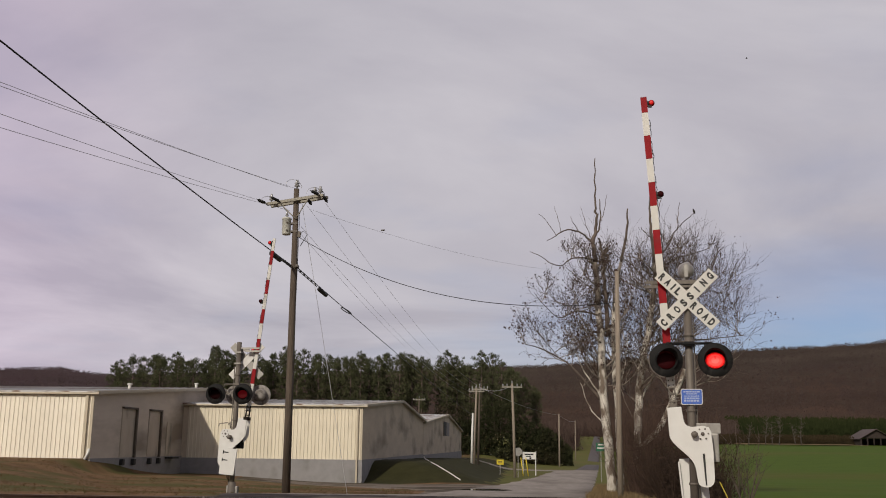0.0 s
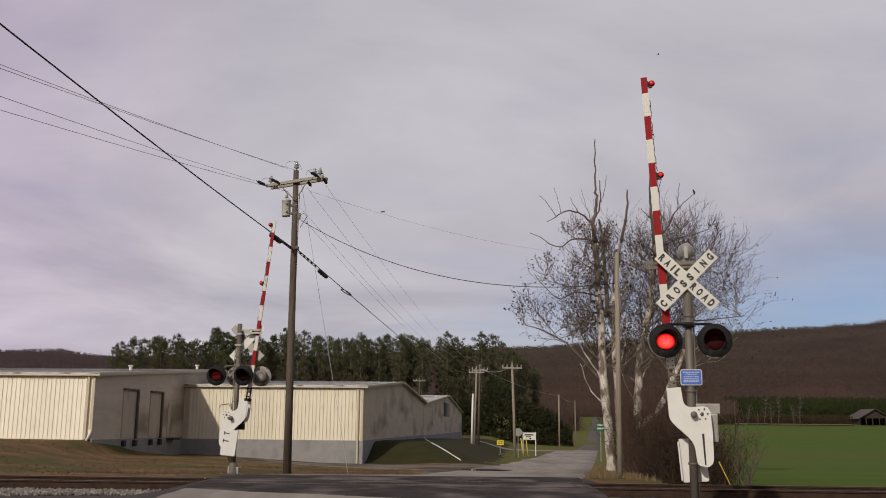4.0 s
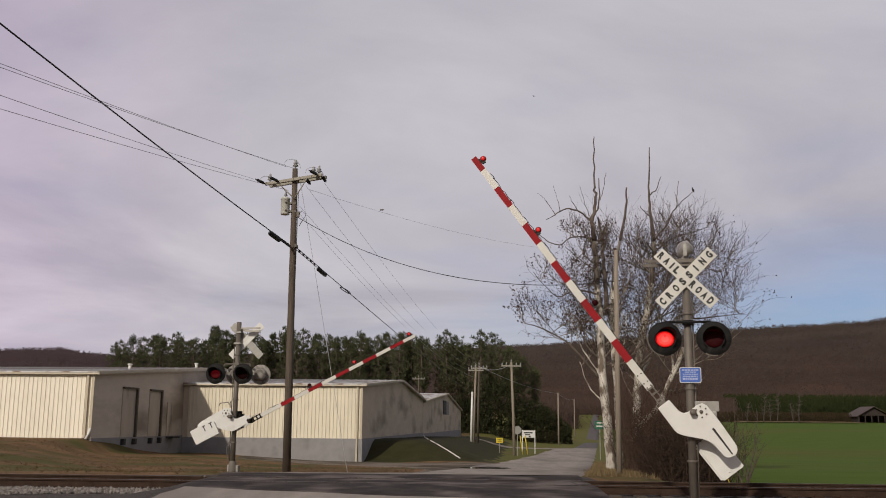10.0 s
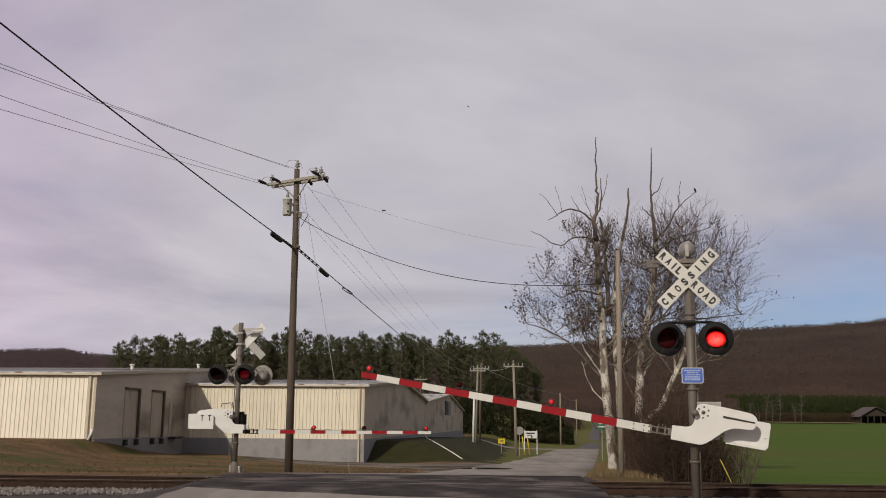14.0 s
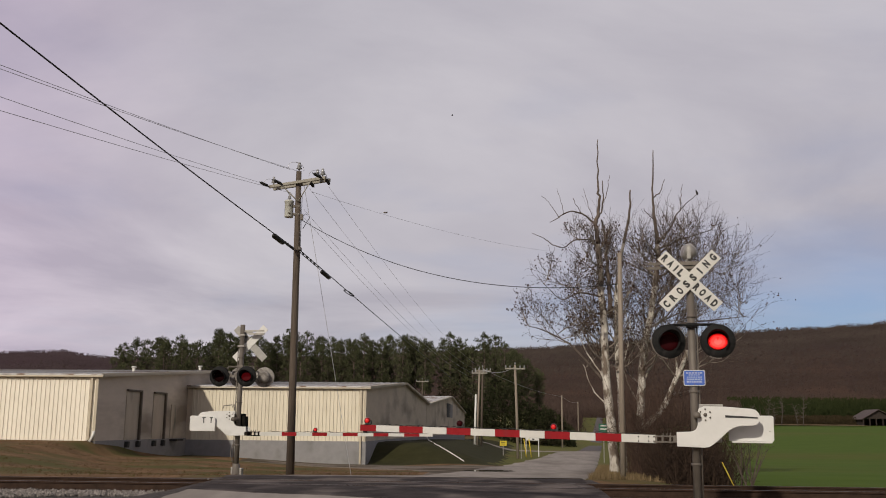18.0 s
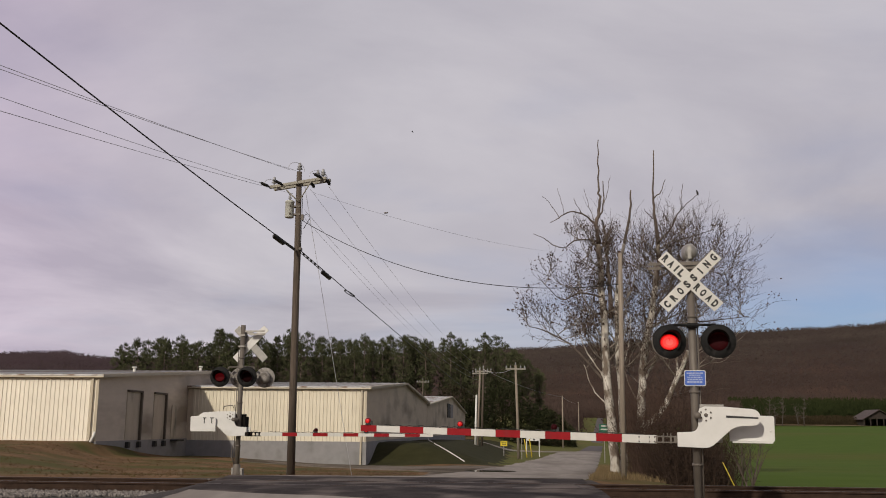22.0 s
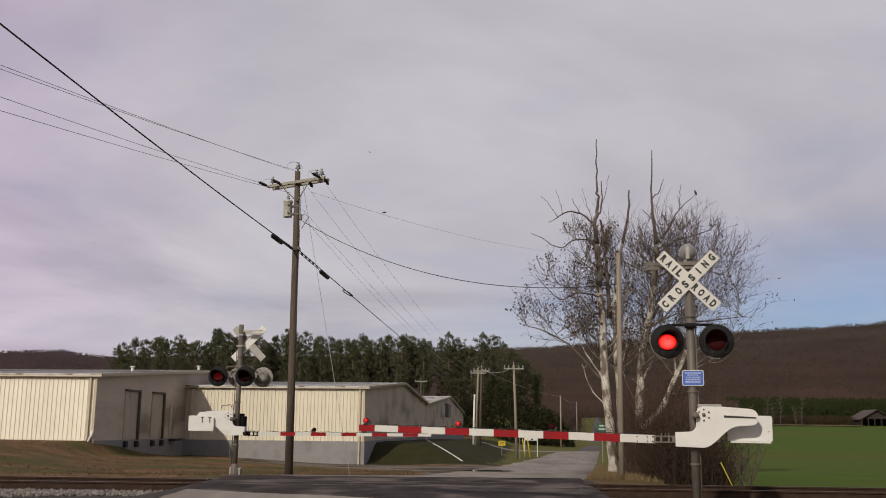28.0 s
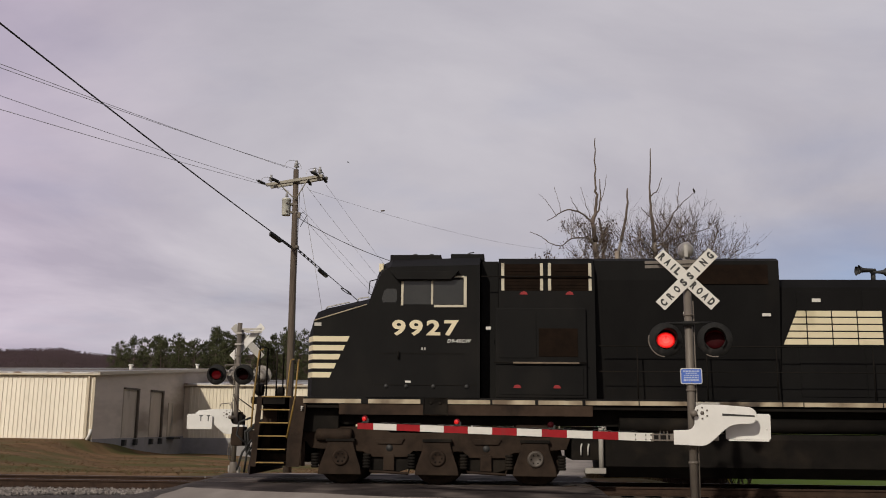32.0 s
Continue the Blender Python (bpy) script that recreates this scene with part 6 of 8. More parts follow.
# ---------------------------------------------------------------- sycamores
def wander(rng, p, d, length, bend, lift, n):
    pts = [Vector(p)]
    d = Vector(d).normalized()
    for _ in range(n):
        d = (d + Vector((rng.gauss(0, bend), rng.gauss(0, bend), rng.gauss(lift, bend)))).normalized()
        pts.append(pts[-1] + d * (length / n))
    return pts


def sycamore(name, label, origin, leaders, seed, limb_count, reach):
    rng = random.Random(seed)
    tree = thing(name, label, "sycamore tree", "sycamores by the track", at=pose(*origin))
    twig, leaf_v, leaf_f = bmesh.new(), [], []
    limb_bm, bough_bm = bmesh.new(), bmesh.new()

    def leaves(p, n):
        for _ in range(n):
            c = p + Vector((rng.gauss(0, 0.12), rng.gauss(0, 0.12), rng.gauss(-0.03, 0.10)))
            d = Vector((rng.gauss(0, 1), rng.gauss(0, 1), rng.gauss(0, 1))).normalized() * rng.uniform(0.032, 0.066)
            e = d.orthogonal().normalized() * d.length * rng.uniform(0.7, 1.1)
            k = len(leaf_v)
            leaf_v.extend([tuple(c - d), tuple(c + e), tuple(c + d), tuple(c - e)])
            leaf_f.append((k, k + 1, k + 2, k + 3))

    def grow(p, d, length, r, level):
        n = 6 if level < 2 else 4
        pts = wander(rng, p, d, length, 0.10 + 0.04 * level, 0.055, n)
        bmt = bough_bm if level < 2 else twig
        r = max(r, (0.022, 0.012, 0.008, 0.0065)[level])
        tube(bmt, pts, [r * (1 - 0.6 * i / n) for i in range(n + 1)], 6 if level < 1 else (4 if level < 2 else 3), caps=False)
        if level >= 3:
            if rng.random() < along([(5, 0.70), (7.5, 0.5), (9, 0.28), (10.4, 0.12), (10.5, 0)], pts[-1].z):
                leaves(pts[-1], rng.randint(1, 2))
            return
        kids = (6, 4, 3)[level]
        for c in range(kids):
            i = min(n, 1 + round((c + rng.random() * 0.8) * n / kids))
            base = pts[i]
            way = (pts[i] - pts[i - 1]).normalized()
            side = Vector((rng.gauss(0, 1), rng.gauss(0, 1), rng.gauss(0.4, 0.7))).normalized()
            grow(base, way * 0.9 + side * 0.62, length * rng.uniform(0.50, 0.82), r * rng.uniform(0.32, 0.5), level + 1)

    for spec in leaders:
        pts, r0, r1, kind, side_limbs = spec
        pts = [Vector(q) for q in pts]
        # rounder line through the given points
        fine = []
        for i in range(len(pts) - 1):
            a, b = pts[i], pts[i + 1]
            p0, p3 = pts[max(0, i - 1)], pts[min(len(pts) - 1, i + 2)]
            for k in range(5):
                t = k / 5
                fine.append(0.5 * ((2 * a) + (b - p0) * t + (2 * p0 - 5 * a + 4 * b - p3) * t * t + (3 * a - p0 - 3 * b + p3) * t ** 3) + Vector((rng.gauss(0, 0.02), rng.gauss(0, 0.02), 0)))
        fine.append(pts[-1])
        m = len(fine) - 1
        radii = [r0 + (r1 - r0) * (i / m) ** 0.8 for i in range(m + 1)]
        if kind == "trunk":
            low = next((i for i, q in enumerate(fine) if q.z > 7.2), m)
            cut = next((i for i, q in enumerate(fine) if q.z > 9.2), m)
            bm = bmesh.new()
            tube(bm, fine[:low + 1], radii[:low + 1], 14)
            part("trunk", bm, M["bark"], tree, "mottled white and brown trunk")
            if cut > low:
                bm = bmesh.new()
                tube(bm, fine[low:cut + 1], radii[low:cut + 1], 12)
                part("upper_trunk", bm, M["bark_mid"], tree, "browner upper trunk")
            if cut < m:
                tube(limb_bm, fine[cut:], radii[cut:], 8)
        elif kind == "white":
            bm = bmesh.new()
            tube(bm, fine, radii, 10)
            part("limb", bm, M["bark"], tree, "pale bare limb")
        else:
            tube(limb_bm, fine, radii, 7)
        for _ in range(side_limbs):
            i = rng.randint(int(m * 0.15), m - 1)
            if kind == "trunk":
                zz = 3.0 + 6.2 * rng.random() ** 1.15
                i = min(range(m), key=lambda j: abs(fine[j].z - zz))
            q = fine[i]
            if q.z < 2.5 or q.z > 11.3:
                continue
            a = rng.uniform(0, 6.28)
            d = Vector((math.cos(a), math.sin(a) * 0.8, rng.uniform(0.15, 1.1)))
            span = reach * along([(3, 1.15), (6, 1.05), (7.5, 0.85), (9, 0.5), (10.5, 0.28)], q.z) * rng.uniform(0.6, 1.05) * (1 - 0.45 * i / m if kind != "trunk" else 1)
            grow(q, d, span, min(radii[i] * 0.4, 0.045), 0 if q.z < 10.5 else 1)
    tagged(part("limb_work", limb_bm, M["limb_bark"], tree, "grey-brown upper limbs"), kind="stuff")
    tagged(part("bough_work", bough_bm, M["bough_bark"], tree, "pale tan side boughs"), kind="stuff")
    tagged(part("twig_work", twig, M["twig"], tree, "fine bare twigs"), kind="stuff")
    me = bpy.data.meshes.new("leaf_scatter")
    me.from_pydata(leaf_v, [], leaf_f)
    me.materials.append(M["dead_leaf"])
    tagged(part("leaf_scatter", me, None, tree, "a few withered brown leaves"), kind="stuff")
    return tree


sycamore("sycamore_tree", "leafless sycamore with pale mottled trunks and dead top", (7.0, 42, 0), [
    ([(0.42, 0, -1.4), (0.27, 0, 1.0), (0.08, 0, 4.0), (0.02, 0.1, 6.5), (-0.10, 0, 8.5), (-0.14, 0, 9.3), (-0.25, 0, 10.2), (-0.10, 0, 10.8), (-0.05, 0, 11.5), (-0.10, 0, 12.4), (-0.06, 0, 14.2)], 0.235, 0.02, "trunk", 17),
    ([(0.85, 0.3, -1.4), (0.75, 0.3, 3.0), (0.65, 0.4, 6.0), (0.9, 0.4, 8.5), (1.33, 0.3, 10.6), (1.43, 0.3, 11.9)], 0.18, 0.03, "trunk", 9),
    ([(0.1, 0, 3.2), (-0.7, 0.1, 4.4), (-1.2, 0.1, 5.6)], 0.04, 0.016, "white", 2),
    ([(0.2, 0, 2.0), (-0.5, 0.1, 2.9), (-0.9, 0, 3.9)], 0.035, 0.014, "white", 1),
    ([(0.72, 0.3, 3.6), (1.15, 0.3, 4.8), (1.3, 0.3, 6.2)], 0.04, 0.016, "white", 2),
    ([(-0.12, 0, 10.6), (0.12, 0.1, 11.0), (0.11, 0, 12.25)], 0.055, 0.02, "limb", 0),
    ([(0.12, 0, 11.2), (0.32, 0.1, 11.7), (0.45, 0, 12.5)], 0.022, 0.008, "limb", 0),
    ([(-0.25, 0, 10.2), (-0.63, 0.1, 10.6), (-1.27, 0, 10.81), (-1.7, 0.1, 10.67), (-1.92, 0, 10.5), (-2.3, 0, 10.28)], 0.05, 0.014, "limb", 0),
    ([(-1.92, 0, 10.5), (-2.29, 0, 11.15), (-2.67, 0.1, 11.54)], 0.018, 0.008, "limb", 0),
    ([(-1.7, 0, 10.65), (-1.75, 0, 11.2), (-1.95, 0.1, 11.9)], 0.015, 0.007, "limb", 0),
    ([(-0.93, 0, 10.77), (-1.05, 0, 11.0), (-1.2, 0.1, 11.45)], 0.022, 0.010, "limb", 0),
    ([(-0.35, 0, 10.4), (-0.55, 0, 11.2), (-0.75, 0.1, 11.9)], 0.016, 0.007, "limb", 0),
    ([(-0.18, 0, 9.4), (-0.61, 0.1, 9.53), (-1.21, 0, 9.46), (-1.63, 0.1, 9.16), (-2.14, 0, 9.24), (-2.56, 0, 9.54), (-3.09, 0, 9.76)], 0.045, 0.012, "limb", 2),
    ([(0.12, 0, 7.84), (-0.55, 0.1, 8.31), (-1.05, 0, 8.69), (-1.47, 0, 9.07)], 0.035, 0.014, "limb", 3),
    ([(0.0, 0, 6.9), (-1.0, 0.1, 7.1), (-1.9, 0, 6.8), (-2.9, 0, 7.9)], 0.05, 0.012, "limb", 5),
    ([(0.4, 0.3, 6.0), (0.36, 0.3, 7.5), (0.26, 0.3, 8.75), (0.24, 0.3, 9.6), (0.07, 0.3, 10.5)], 0.12, 0.04, "limb", 1),
    ([(0.26, 0.3, 9.6), (0.51, 0.4, 10.26)], 0.045, 0.025, "limb", 0),
    ([(-0.05, 0, 3.2), (-1.3, -0.2, 4.6), (-2.6, 0.2, 5.4), (-3.3, 0.2, 5.6)], 0.06, 0.012, "limb", 6),
], 3, 13, 1.85)
sycamore("sycamore_tree", "leafless sycamore with a forked pale trunk", (8.8, 42.6, 0), [
    ([(-0.20, 0, -1.4), (-0.15, 0, 1.5), (0.05, 0, 4.2), (0.72, 0, 7.5), (0.86, 0, 9.2), (0.80, 0, 10.1), (0.72, 0, 11.0), (0.72, 0, 12.0), (0.80, 0, 13.9)], 0.225, 0.02, "trunk", 18),
    ([(-0.12, -0.1, 1.1), (0.75, -0.3, 2.0), (1.45, -0.3, 3.4), (2.0, -0.2, 4.6)], 0.155, 0.085, "white", 5),
    ([(0.0, 0, 3.2), (0.8, 0.1, 4.6), (1.2, 0, 5.8)], 0.05, 0.02, "white", 2),
    ([(-0.12, 0, 2.2), (-0.7, 0, 3.2), (-0.9, 0, 4.4)], 0.035, 0.014, "white", 1),
    ([(0.1, 0, 4.4), (-0.5, 0.1, 5.6), (-0.7, 0, 6.8)], 0.04, 0.016, "white", 2),
    ([(1.45, -0.3, 3.4), (1.5, -0.3, 4.4), (1.9, -0.2, 5.4)], 0.05, 0.02, "white", 2),
    ([(0.85, 0, 9.5), (1.48, 0, 10.2), (1.77, 0.1, 10.8), (2.1, 0, 11.2), (2.75, 0, 11.8)], 0.055, 0.012, "limb", 2),
    ([(1.95, 0, 11.05), (2.0, 0, 11.6), (2.1, 0, 12.3)], 0.022, 0.010, "limb", 0),
    ([(0.75, 0, 10.6), (0.50, 0, 10.8), (0.30, 0, 11.1)], 0.03, 0.012, "limb", 0),
    ([(0.72, 0, 11.6), (1.05, 0, 11.9), (1.30, 0, 12.5)], 0.035, 0.012, "limb", 0),
    ([(0.86, 0, 8.9), (1.7, 0.2, 9.6), (2.6, 0.2, 9.9), (3.5, 0.2, 10.2)], 0.045, 0.012, "limb", 3),
    ([(0.75, 0, 7.8), (2.0, -0.2, 8.5), (3.0, 0.2, 8.3), (4.0, 0.2, 8.1)], 0.055, 0.012, "limb", 12),
    ([(0.2, 0, 4.8), (1.8, 0.3, 5.8), (3.3, 0.2, 6.0), (4.9, 0.1, 6.2)], 0.07, 0.012, "limb", 10),
    ([(0.3, 0, 5.6), (1.5, 0.5, 7.2), (2.9, 0.3, 8.2), (3.6, 0.3, 9.4)], 0.08, 0.012, "limb", 8),
], 11, 12, 2.9)


# ---------------------------------------------------------------- brush and grass
def make_brush():
    rng = random.Random(31)
    bm = bmesh.new()
    for _ in range(5200):
        y = 25.5 + 18 * rng.random()
        x = road_right(y) + along([(25, 2.2), (32, 2.0), (44, 1.8)], y) + abs(rng.gauss(0, 2.6))
        if x > 6.9 + (y - 25) * 0.25 + rng.uniform(0, 1.0):
            continue
        z = land(x, y)
        h = rng.uniform(0.4, 1.3) + 1.5 * rng.random() ** 3
        pts = wander(rng, (x, y, z - 0.05), (rng.gauss(0, 0.35), rng.gauss(0, 0.35), 1), h, 0.10, 0.02, 4)
        r = rng.uniform(0.004, 0.011)
        tube(bm, pts, [r, r, r * 0.8, r * 0.6, r * 0.3], 3, caps=False)
        for _ in range(rng.randint(2, 5)):
            i = rng.randint(1, 4)
            tw = wander(rng, pts[i], (rng.gauss(0, 1), rng.gauss(0, 1), rng.gauss(0.5, 0.6)), h * rng.uniform(0.2, 0.5), 0.2, 0, 3)
            tube(bm, tw, [r * 0.6, r * 0.5, r * 0.4, r * 0.2], 3, caps=False)
    solid("brush", bm, M["brush"], "tangle of brown winter brush under the trees", "brush", kind="stuff")
    # thin taller stems that stand above the tangle, round the trunks
    bm = bmesh.new()
    for _ in range(520):
        y = 33 + 11 * rng.random()
        x = 6.6 + (y - 33) * 0.12 + abs(rng.gauss(0, 1.9))
        if x > 9.3 + (y - 33) * 0.22:
            continue
        h = rng.uniform(1.6, 3.2) + 2.2 * rng.random() ** 3
        pts = wander(rng, (x, y, land(x, y) - 0.05), (rng.gauss(0, 0.22), rng.gauss(0, 0.22), 1), h, 0.09, 0.02, 6)
        r = rng.uniform(0.006, 0.011)
        tube(bm, pts, [r, r, r * 0.9, r * 0.8, r * 0.6, r * 0.5, r * 0.3], 3, caps=False)
        for _ in range(rng.randint(5, 9)):
            i = rng.randint(2, 6)
            tw = wander(rng, pts[i], (rng.gauss(0, 0.7), rng.gauss(0, 0.7), rng.gauss(0.7, 0.5)), h * rng.uniform(0.12, 0.32), 0.2, 0, 3)
            tube(bm, tw, [r * 0.6, r * 0.5, r * 0.4, r * 0.3], 3, caps=False)
    solid("tall_brush", bm, M["brush_tall"], "thin red-brown leafless stems round the sycamore trunks", "brush", kind="stuff")
    verts, faces = [], []
    for _ in range(13000):
        y = 26.5 + 17 * rng.random()
        x = road_right(y) + 2.3 + abs(rng.gauss(0, 2.2))
        if x > 6.6 + (y - 25) * 0.24 + rng.uniform(0, 1.0):
            continue
        z = land(x, y) + rng.uniform(0, 1.7) * rng.random()
        c = Vector((x, y, z))
        for _ in range(5):
            d = Vector((rng.gauss(0, 1), rng.gauss(0, 1), rng.gauss(0, 1))).normalized() * rng.uniform(0.03, 0.08)
            e = d.orthogonal().normalized() * d.length * 0.45
            c2 = c + Vector((rng.gauss(0, 0.12), rng.gauss(0, 0.12), rng.gauss(0, 0.1)))
            k = len(verts)
            verts += [tuple(c2 - d), tuple(c2 + e), tuple(c2 + d), tuple(c2 - e)]
            faces.append((k, k + 1, k + 2, k + 3))
    me = bpy.data.meshes.new("brush_leaves")
    me.from_pydata(verts, [], faces)
    me.materials.append(M["brush"])
    tagged(new("brush_leaves", me), "withered leaves caught in the brush", "brush", kind="stuff")
    # a lone bush at the field's edge
    bm = bmesh.new()
    for k in range(12):
        x, y = 8.15 + rng.gauss(0, 0.10), 26.2 + rng.gauss(0, 0.10)
        pts = wander(rng, (x, y, land(x, y)), ((k - 5.5) * 0.085, rng.gauss(0, 0.2), 1), rng.uniform(1.3, 2.1), 0.07, 0.03, 6)
        tube(bm, pts, [0.022, 0.019, 0.016, 0.012, 0.009, 0.006, 0.003], 4, caps=False)
        for _ in range(7):
            i = rng.randint(2, 6)
            tube(bm, wander(rng, pts[i], (rng.gauss(0, 0.6), rng.gauss(0, 0.6), 1.0), rng.uniform(0.25, 0.6), 0.12, 0.03, 3), [0.007, 0.005, 0.004, 0.002], 3, caps=False)
    solid("bare_bush", bm, M["twig"], "bare grey bush at the field's edge", "bush")


def make_grass():
    rng = random.Random(77)
    for name, mat, label, count, place in (
            ("dry_grass", "straw", "dry tan grass tufts beside the track and pole", 5000, lambda: (rng.uniform(-22, -1.0), rng.uniform(23.8, 46))),
            ("green_grass", "green_blade", "short green winter grass among the dry", 1500, lambda: (rng.uniform(-20, -1.5), rng.uniform(23.8, 44))),
            ("verge_grass", "pale_straw", "dry grass on the road's verge", 7000, lambda: (road_right(0) + rng.uniform(0, 12), rng.uniform(23.6, 60)))):
        verts, faces = [], []
        n = 0
        while n < count:
            x, y = place()
            n += 1
            if name == "verge_grass":
                x = road_right(y) + 0.1 + abs(rng.gauss(0, 0.75))
            if road_left(y) - 0.3 < x < road_right(y) or abs(track_q(x, y)) < 2.7:
                continue
            if y > 28 and x > drive_edge(y) - 0.2 and x < road_left(y) + 1:
                continue
            if noise.noise((x * 0.5, y * 0.5, 9)) < -0.25:
                continue
            z = land(x, y)
            h = rng.uniform(0.05, 0.20) if name == "verge_grass" else rng.uniform(0.02, 0.065)
            for _ in range(3):
                a = rng.uniform(0, 6.28)
                w = Vector((math.cos(a), math.sin(a), 0)) * 0.012
                tipv = Vector((x + rng.gauss(0, 0.06), y + rng.gauss(0, 0.06), z + h * rng.uniform(0.7, 1.2)))
                c = Vector((x + rng.gauss(0, 0.03), y + rng.gauss(0, 0.03), z - 0.02))
                k = len(verts)
                verts += [tuple(c - w), tuple(c + w), tuple(tipv)]
                faces.append((k, k + 1, k + 2))
        me = bpy.data.meshes.new(name)
        me.from_pydata(verts, [], faces)
        me.materials.append(M[mat])
        tagged(new(name, me), label, "grass", kind="stuff")


make_brush()
make_grass()


def field_sapling(x, y, h, seed):
    rng = random.Random(seed)
    t = thing("bare_tree", "slender pale leafless tree at the field's far edge", "tree", "bare trees by the field", at=pose(x, y, land(x, y)))
    bm = bmesh.new()
    pts = wander(rng, (0, 0, -0.3), (0, 0, 1), h, 0.05, 0.02, 6)
    tube(bm, pts, [0.16, 0.14, 0.12, 0.10, 0.07, 0.05, 0.03], 6)
    part("trunk", bm, M["field_twig"], t)
    bm = bmesh.new()
    for _ in range(46):
        i = rng.randint(2, 6)
        tw = wander(rng, pts[i], (rng.gauss(0, 1), rng.gauss(0, 1), rng.uniform(0.5, 1.6)), h * rng.uniform(0.18, 0.36), 0.15, 0.05, 4)
        tube(bm, tw, [0.045, 0.04, 0.03, 0.02, 0.015], 3, caps=False)
    tagged(part("twig_work", bm, M["field_twig"], t, "fine pale twigs"), kind="stuff")


for k, (s, y, h) in enumerate(((0.335, 292, 7.5), (0.342, 295, 6.0), (0.349, 290, 8.0), (0.318, 288, 5.5), (0.372, 291, 7.8), (0.366, 296, 5.5))):
    field_sapling(s * y, y, h, k)

# ---------------------------------------------------------------- the locomotive
# Local x runs back from the nose along the track, y away from the viewer's side, z up from the rail; it travels towards -x.
LOCO_WHEELS = []


def make_truck(loco, cx):
    for i, x in enumerate((cx - 1.94, cx, cx + 1.94)):
        bm = bmesh.new()
        for sy in (-1, 1):
            turned(bm, [(0.0, 0.05), (0.12, 0.06), (0.16, 0.03), (0.40, 0.02), (0.44, 0.05), (0.53, 0.05), (0.53, -0.06), (0.56, -0.07), (0.55, -0.09), (0.0, -0.09)], pose(0, sy * 0.76, 0, 90 if sy < 0 else -90, 0, 0), 32)
        tube(bm, [(0, -0.75, 0), (0, 0.75, 0)], 0.09, 12)
        w = part("wheelset", bm, M["loco_dirt"], loco, "steel wheels on their axle", at=pose(x, 0, 0.53))
        LOCO_WHEELS.append(w)
        m = x + (0.72 if i < 2 else -0.72)
        bm = bmesh.new()
        prism(bm, [(m - 0.50, 0.30), (m - 0.40, 0.20), (m + 0.36, 0.20), (m + 0.46, 0.32), (m + 0.46, 0.80), (m + 0.36, 0.92), (m - 0.42, 0.92), (m - 0.50, 0.80)], -0.58, 0.58, bevel=0.03)
        part("traction_motor", bm, M["loco_frame"], loco, "oily black traction motor between the wheels")
        bm = bmesh.new()
        prism(bm, [(x - 0.34, 0.36), (x - 0.20, 0.17), (x + 0.22, 0.16), (x + 0.40, 0.34), (x + 0.34, 0.74), (x - 0.28, 0.76)], 0.60, 0.70, bevel=0.03)
        part("gear_case", bm, M["loco_dirt"], loco)
    bm = bmesh.new()
    box(bm, cx - 2.5, -0.62, 0.82, cx + 2.4, 0.62, 1.08, bevel=0.02)
    part("bolster", bm, M["loco_frame"], loco, "dark truck bolster under the frame")
    for sy in (-1, 1):
        bm = bmesh.new()
        o = [(cx - 2.75, 0.92), (cx - 2.55, 1.12), (cx - 1.2, 1.14), (cx - 0.95, 1.02), (cx + 0.95, 1.02), (cx + 1.2, 1.14), (cx + 2.45, 1.12), (cx + 2.65, 0.98), (cx + 2.55, 0.72),
             (cx + 1.5, 0.64), (cx + 1.35, 0.54), (cx + 0.62, 0.54), (cx + 0.5, 0.66), (cx - 0.5, 0.66), (cx - 0.62, 0.54), (cx - 1.35, 0.54), (cx - 1.5, 0.64), (cx - 2.55, 0.70)]
        y = sy * 1.05
        prism(bm, o, y - 0.07, y + 0.07, bevel=0.015)
        frame_part = part("side_frame", bm, M["loco_dirt"], loco, "grimy cast truck side frame")
        for i, x in enumerate((cx - 1.94, cx, cx + 1.94)):
            bm = bmesh.new()
            yo = y + sy * 0.07
            prism(bm, [(x - 0.45, 0.20), (x + 0.42, 0.20), (x + 0.40, 0.34), (x + 0.27, 0.72), (x + 0.24, 0.86), (x - 0.26, 0.86), (x - 0.29, 0.72), (x - 0.43, 0.34)], min(yo, yo + sy * 0.10), max(yo, yo + sy * 0.10), bevel=0.015)
            part("journal_box", bm, M["loco_dirt"], frame_part, "journal box over the axle end")
            bm = bmesh.new()
            turned(bm, [(0.0, 0.015), (0.10, 0.02), (0.12, 0.045), (0.145, 0.045), (0.165, 0.02), (0.17, -0.02)], pose(x, yo + sy * 0.10, 0.53, 90 if sy < 0 else -90, 0, 0), 20)
            part("bearing_cap", bm, M["loco_dirt" if i < 2 else "cap_steel"], frame_part, "round bearing cap")
            bm = bmesh.new()
            for b in range(6):
                turned(bm, [(0.0, 0.02), (0.016, 0.016), (0.016, -0.004)], pose(x + 0.085 * math.cos(b * 1.047), yo + sy * 0.122, 0.53 + 0.085 * math.sin(b * 1.047), 90 if sy < 0 else -90, 0, 0), 6)
            part("cap_bolts", bm, M["loco_frame"], frame_part)
            bm = bmesh.new()
            box(bm, x - 0.30, min(yo, yo + sy * 0.13), 0.84, x + 0.28, max(yo, yo + sy * 0.13), 0.90, bevel=0.012)
            part("pedestal_cap", bm, M["loco_frame"], frame_part, "dark ledge over the journal box")
            for dx in (-0.52, 0.52):
                bm = bmesh.new()
                for k in range(5):
                    turned(bm, [(0.065, 0.0), (0.085, 0.02), (0.085, 0.035), (0.065, 0.055)], pose(x + dx, yo + sy * 0.03, 0.32 + k * 0.058), 12)
                part("coil_spring", bm, M["loco_frame"], frame_part)
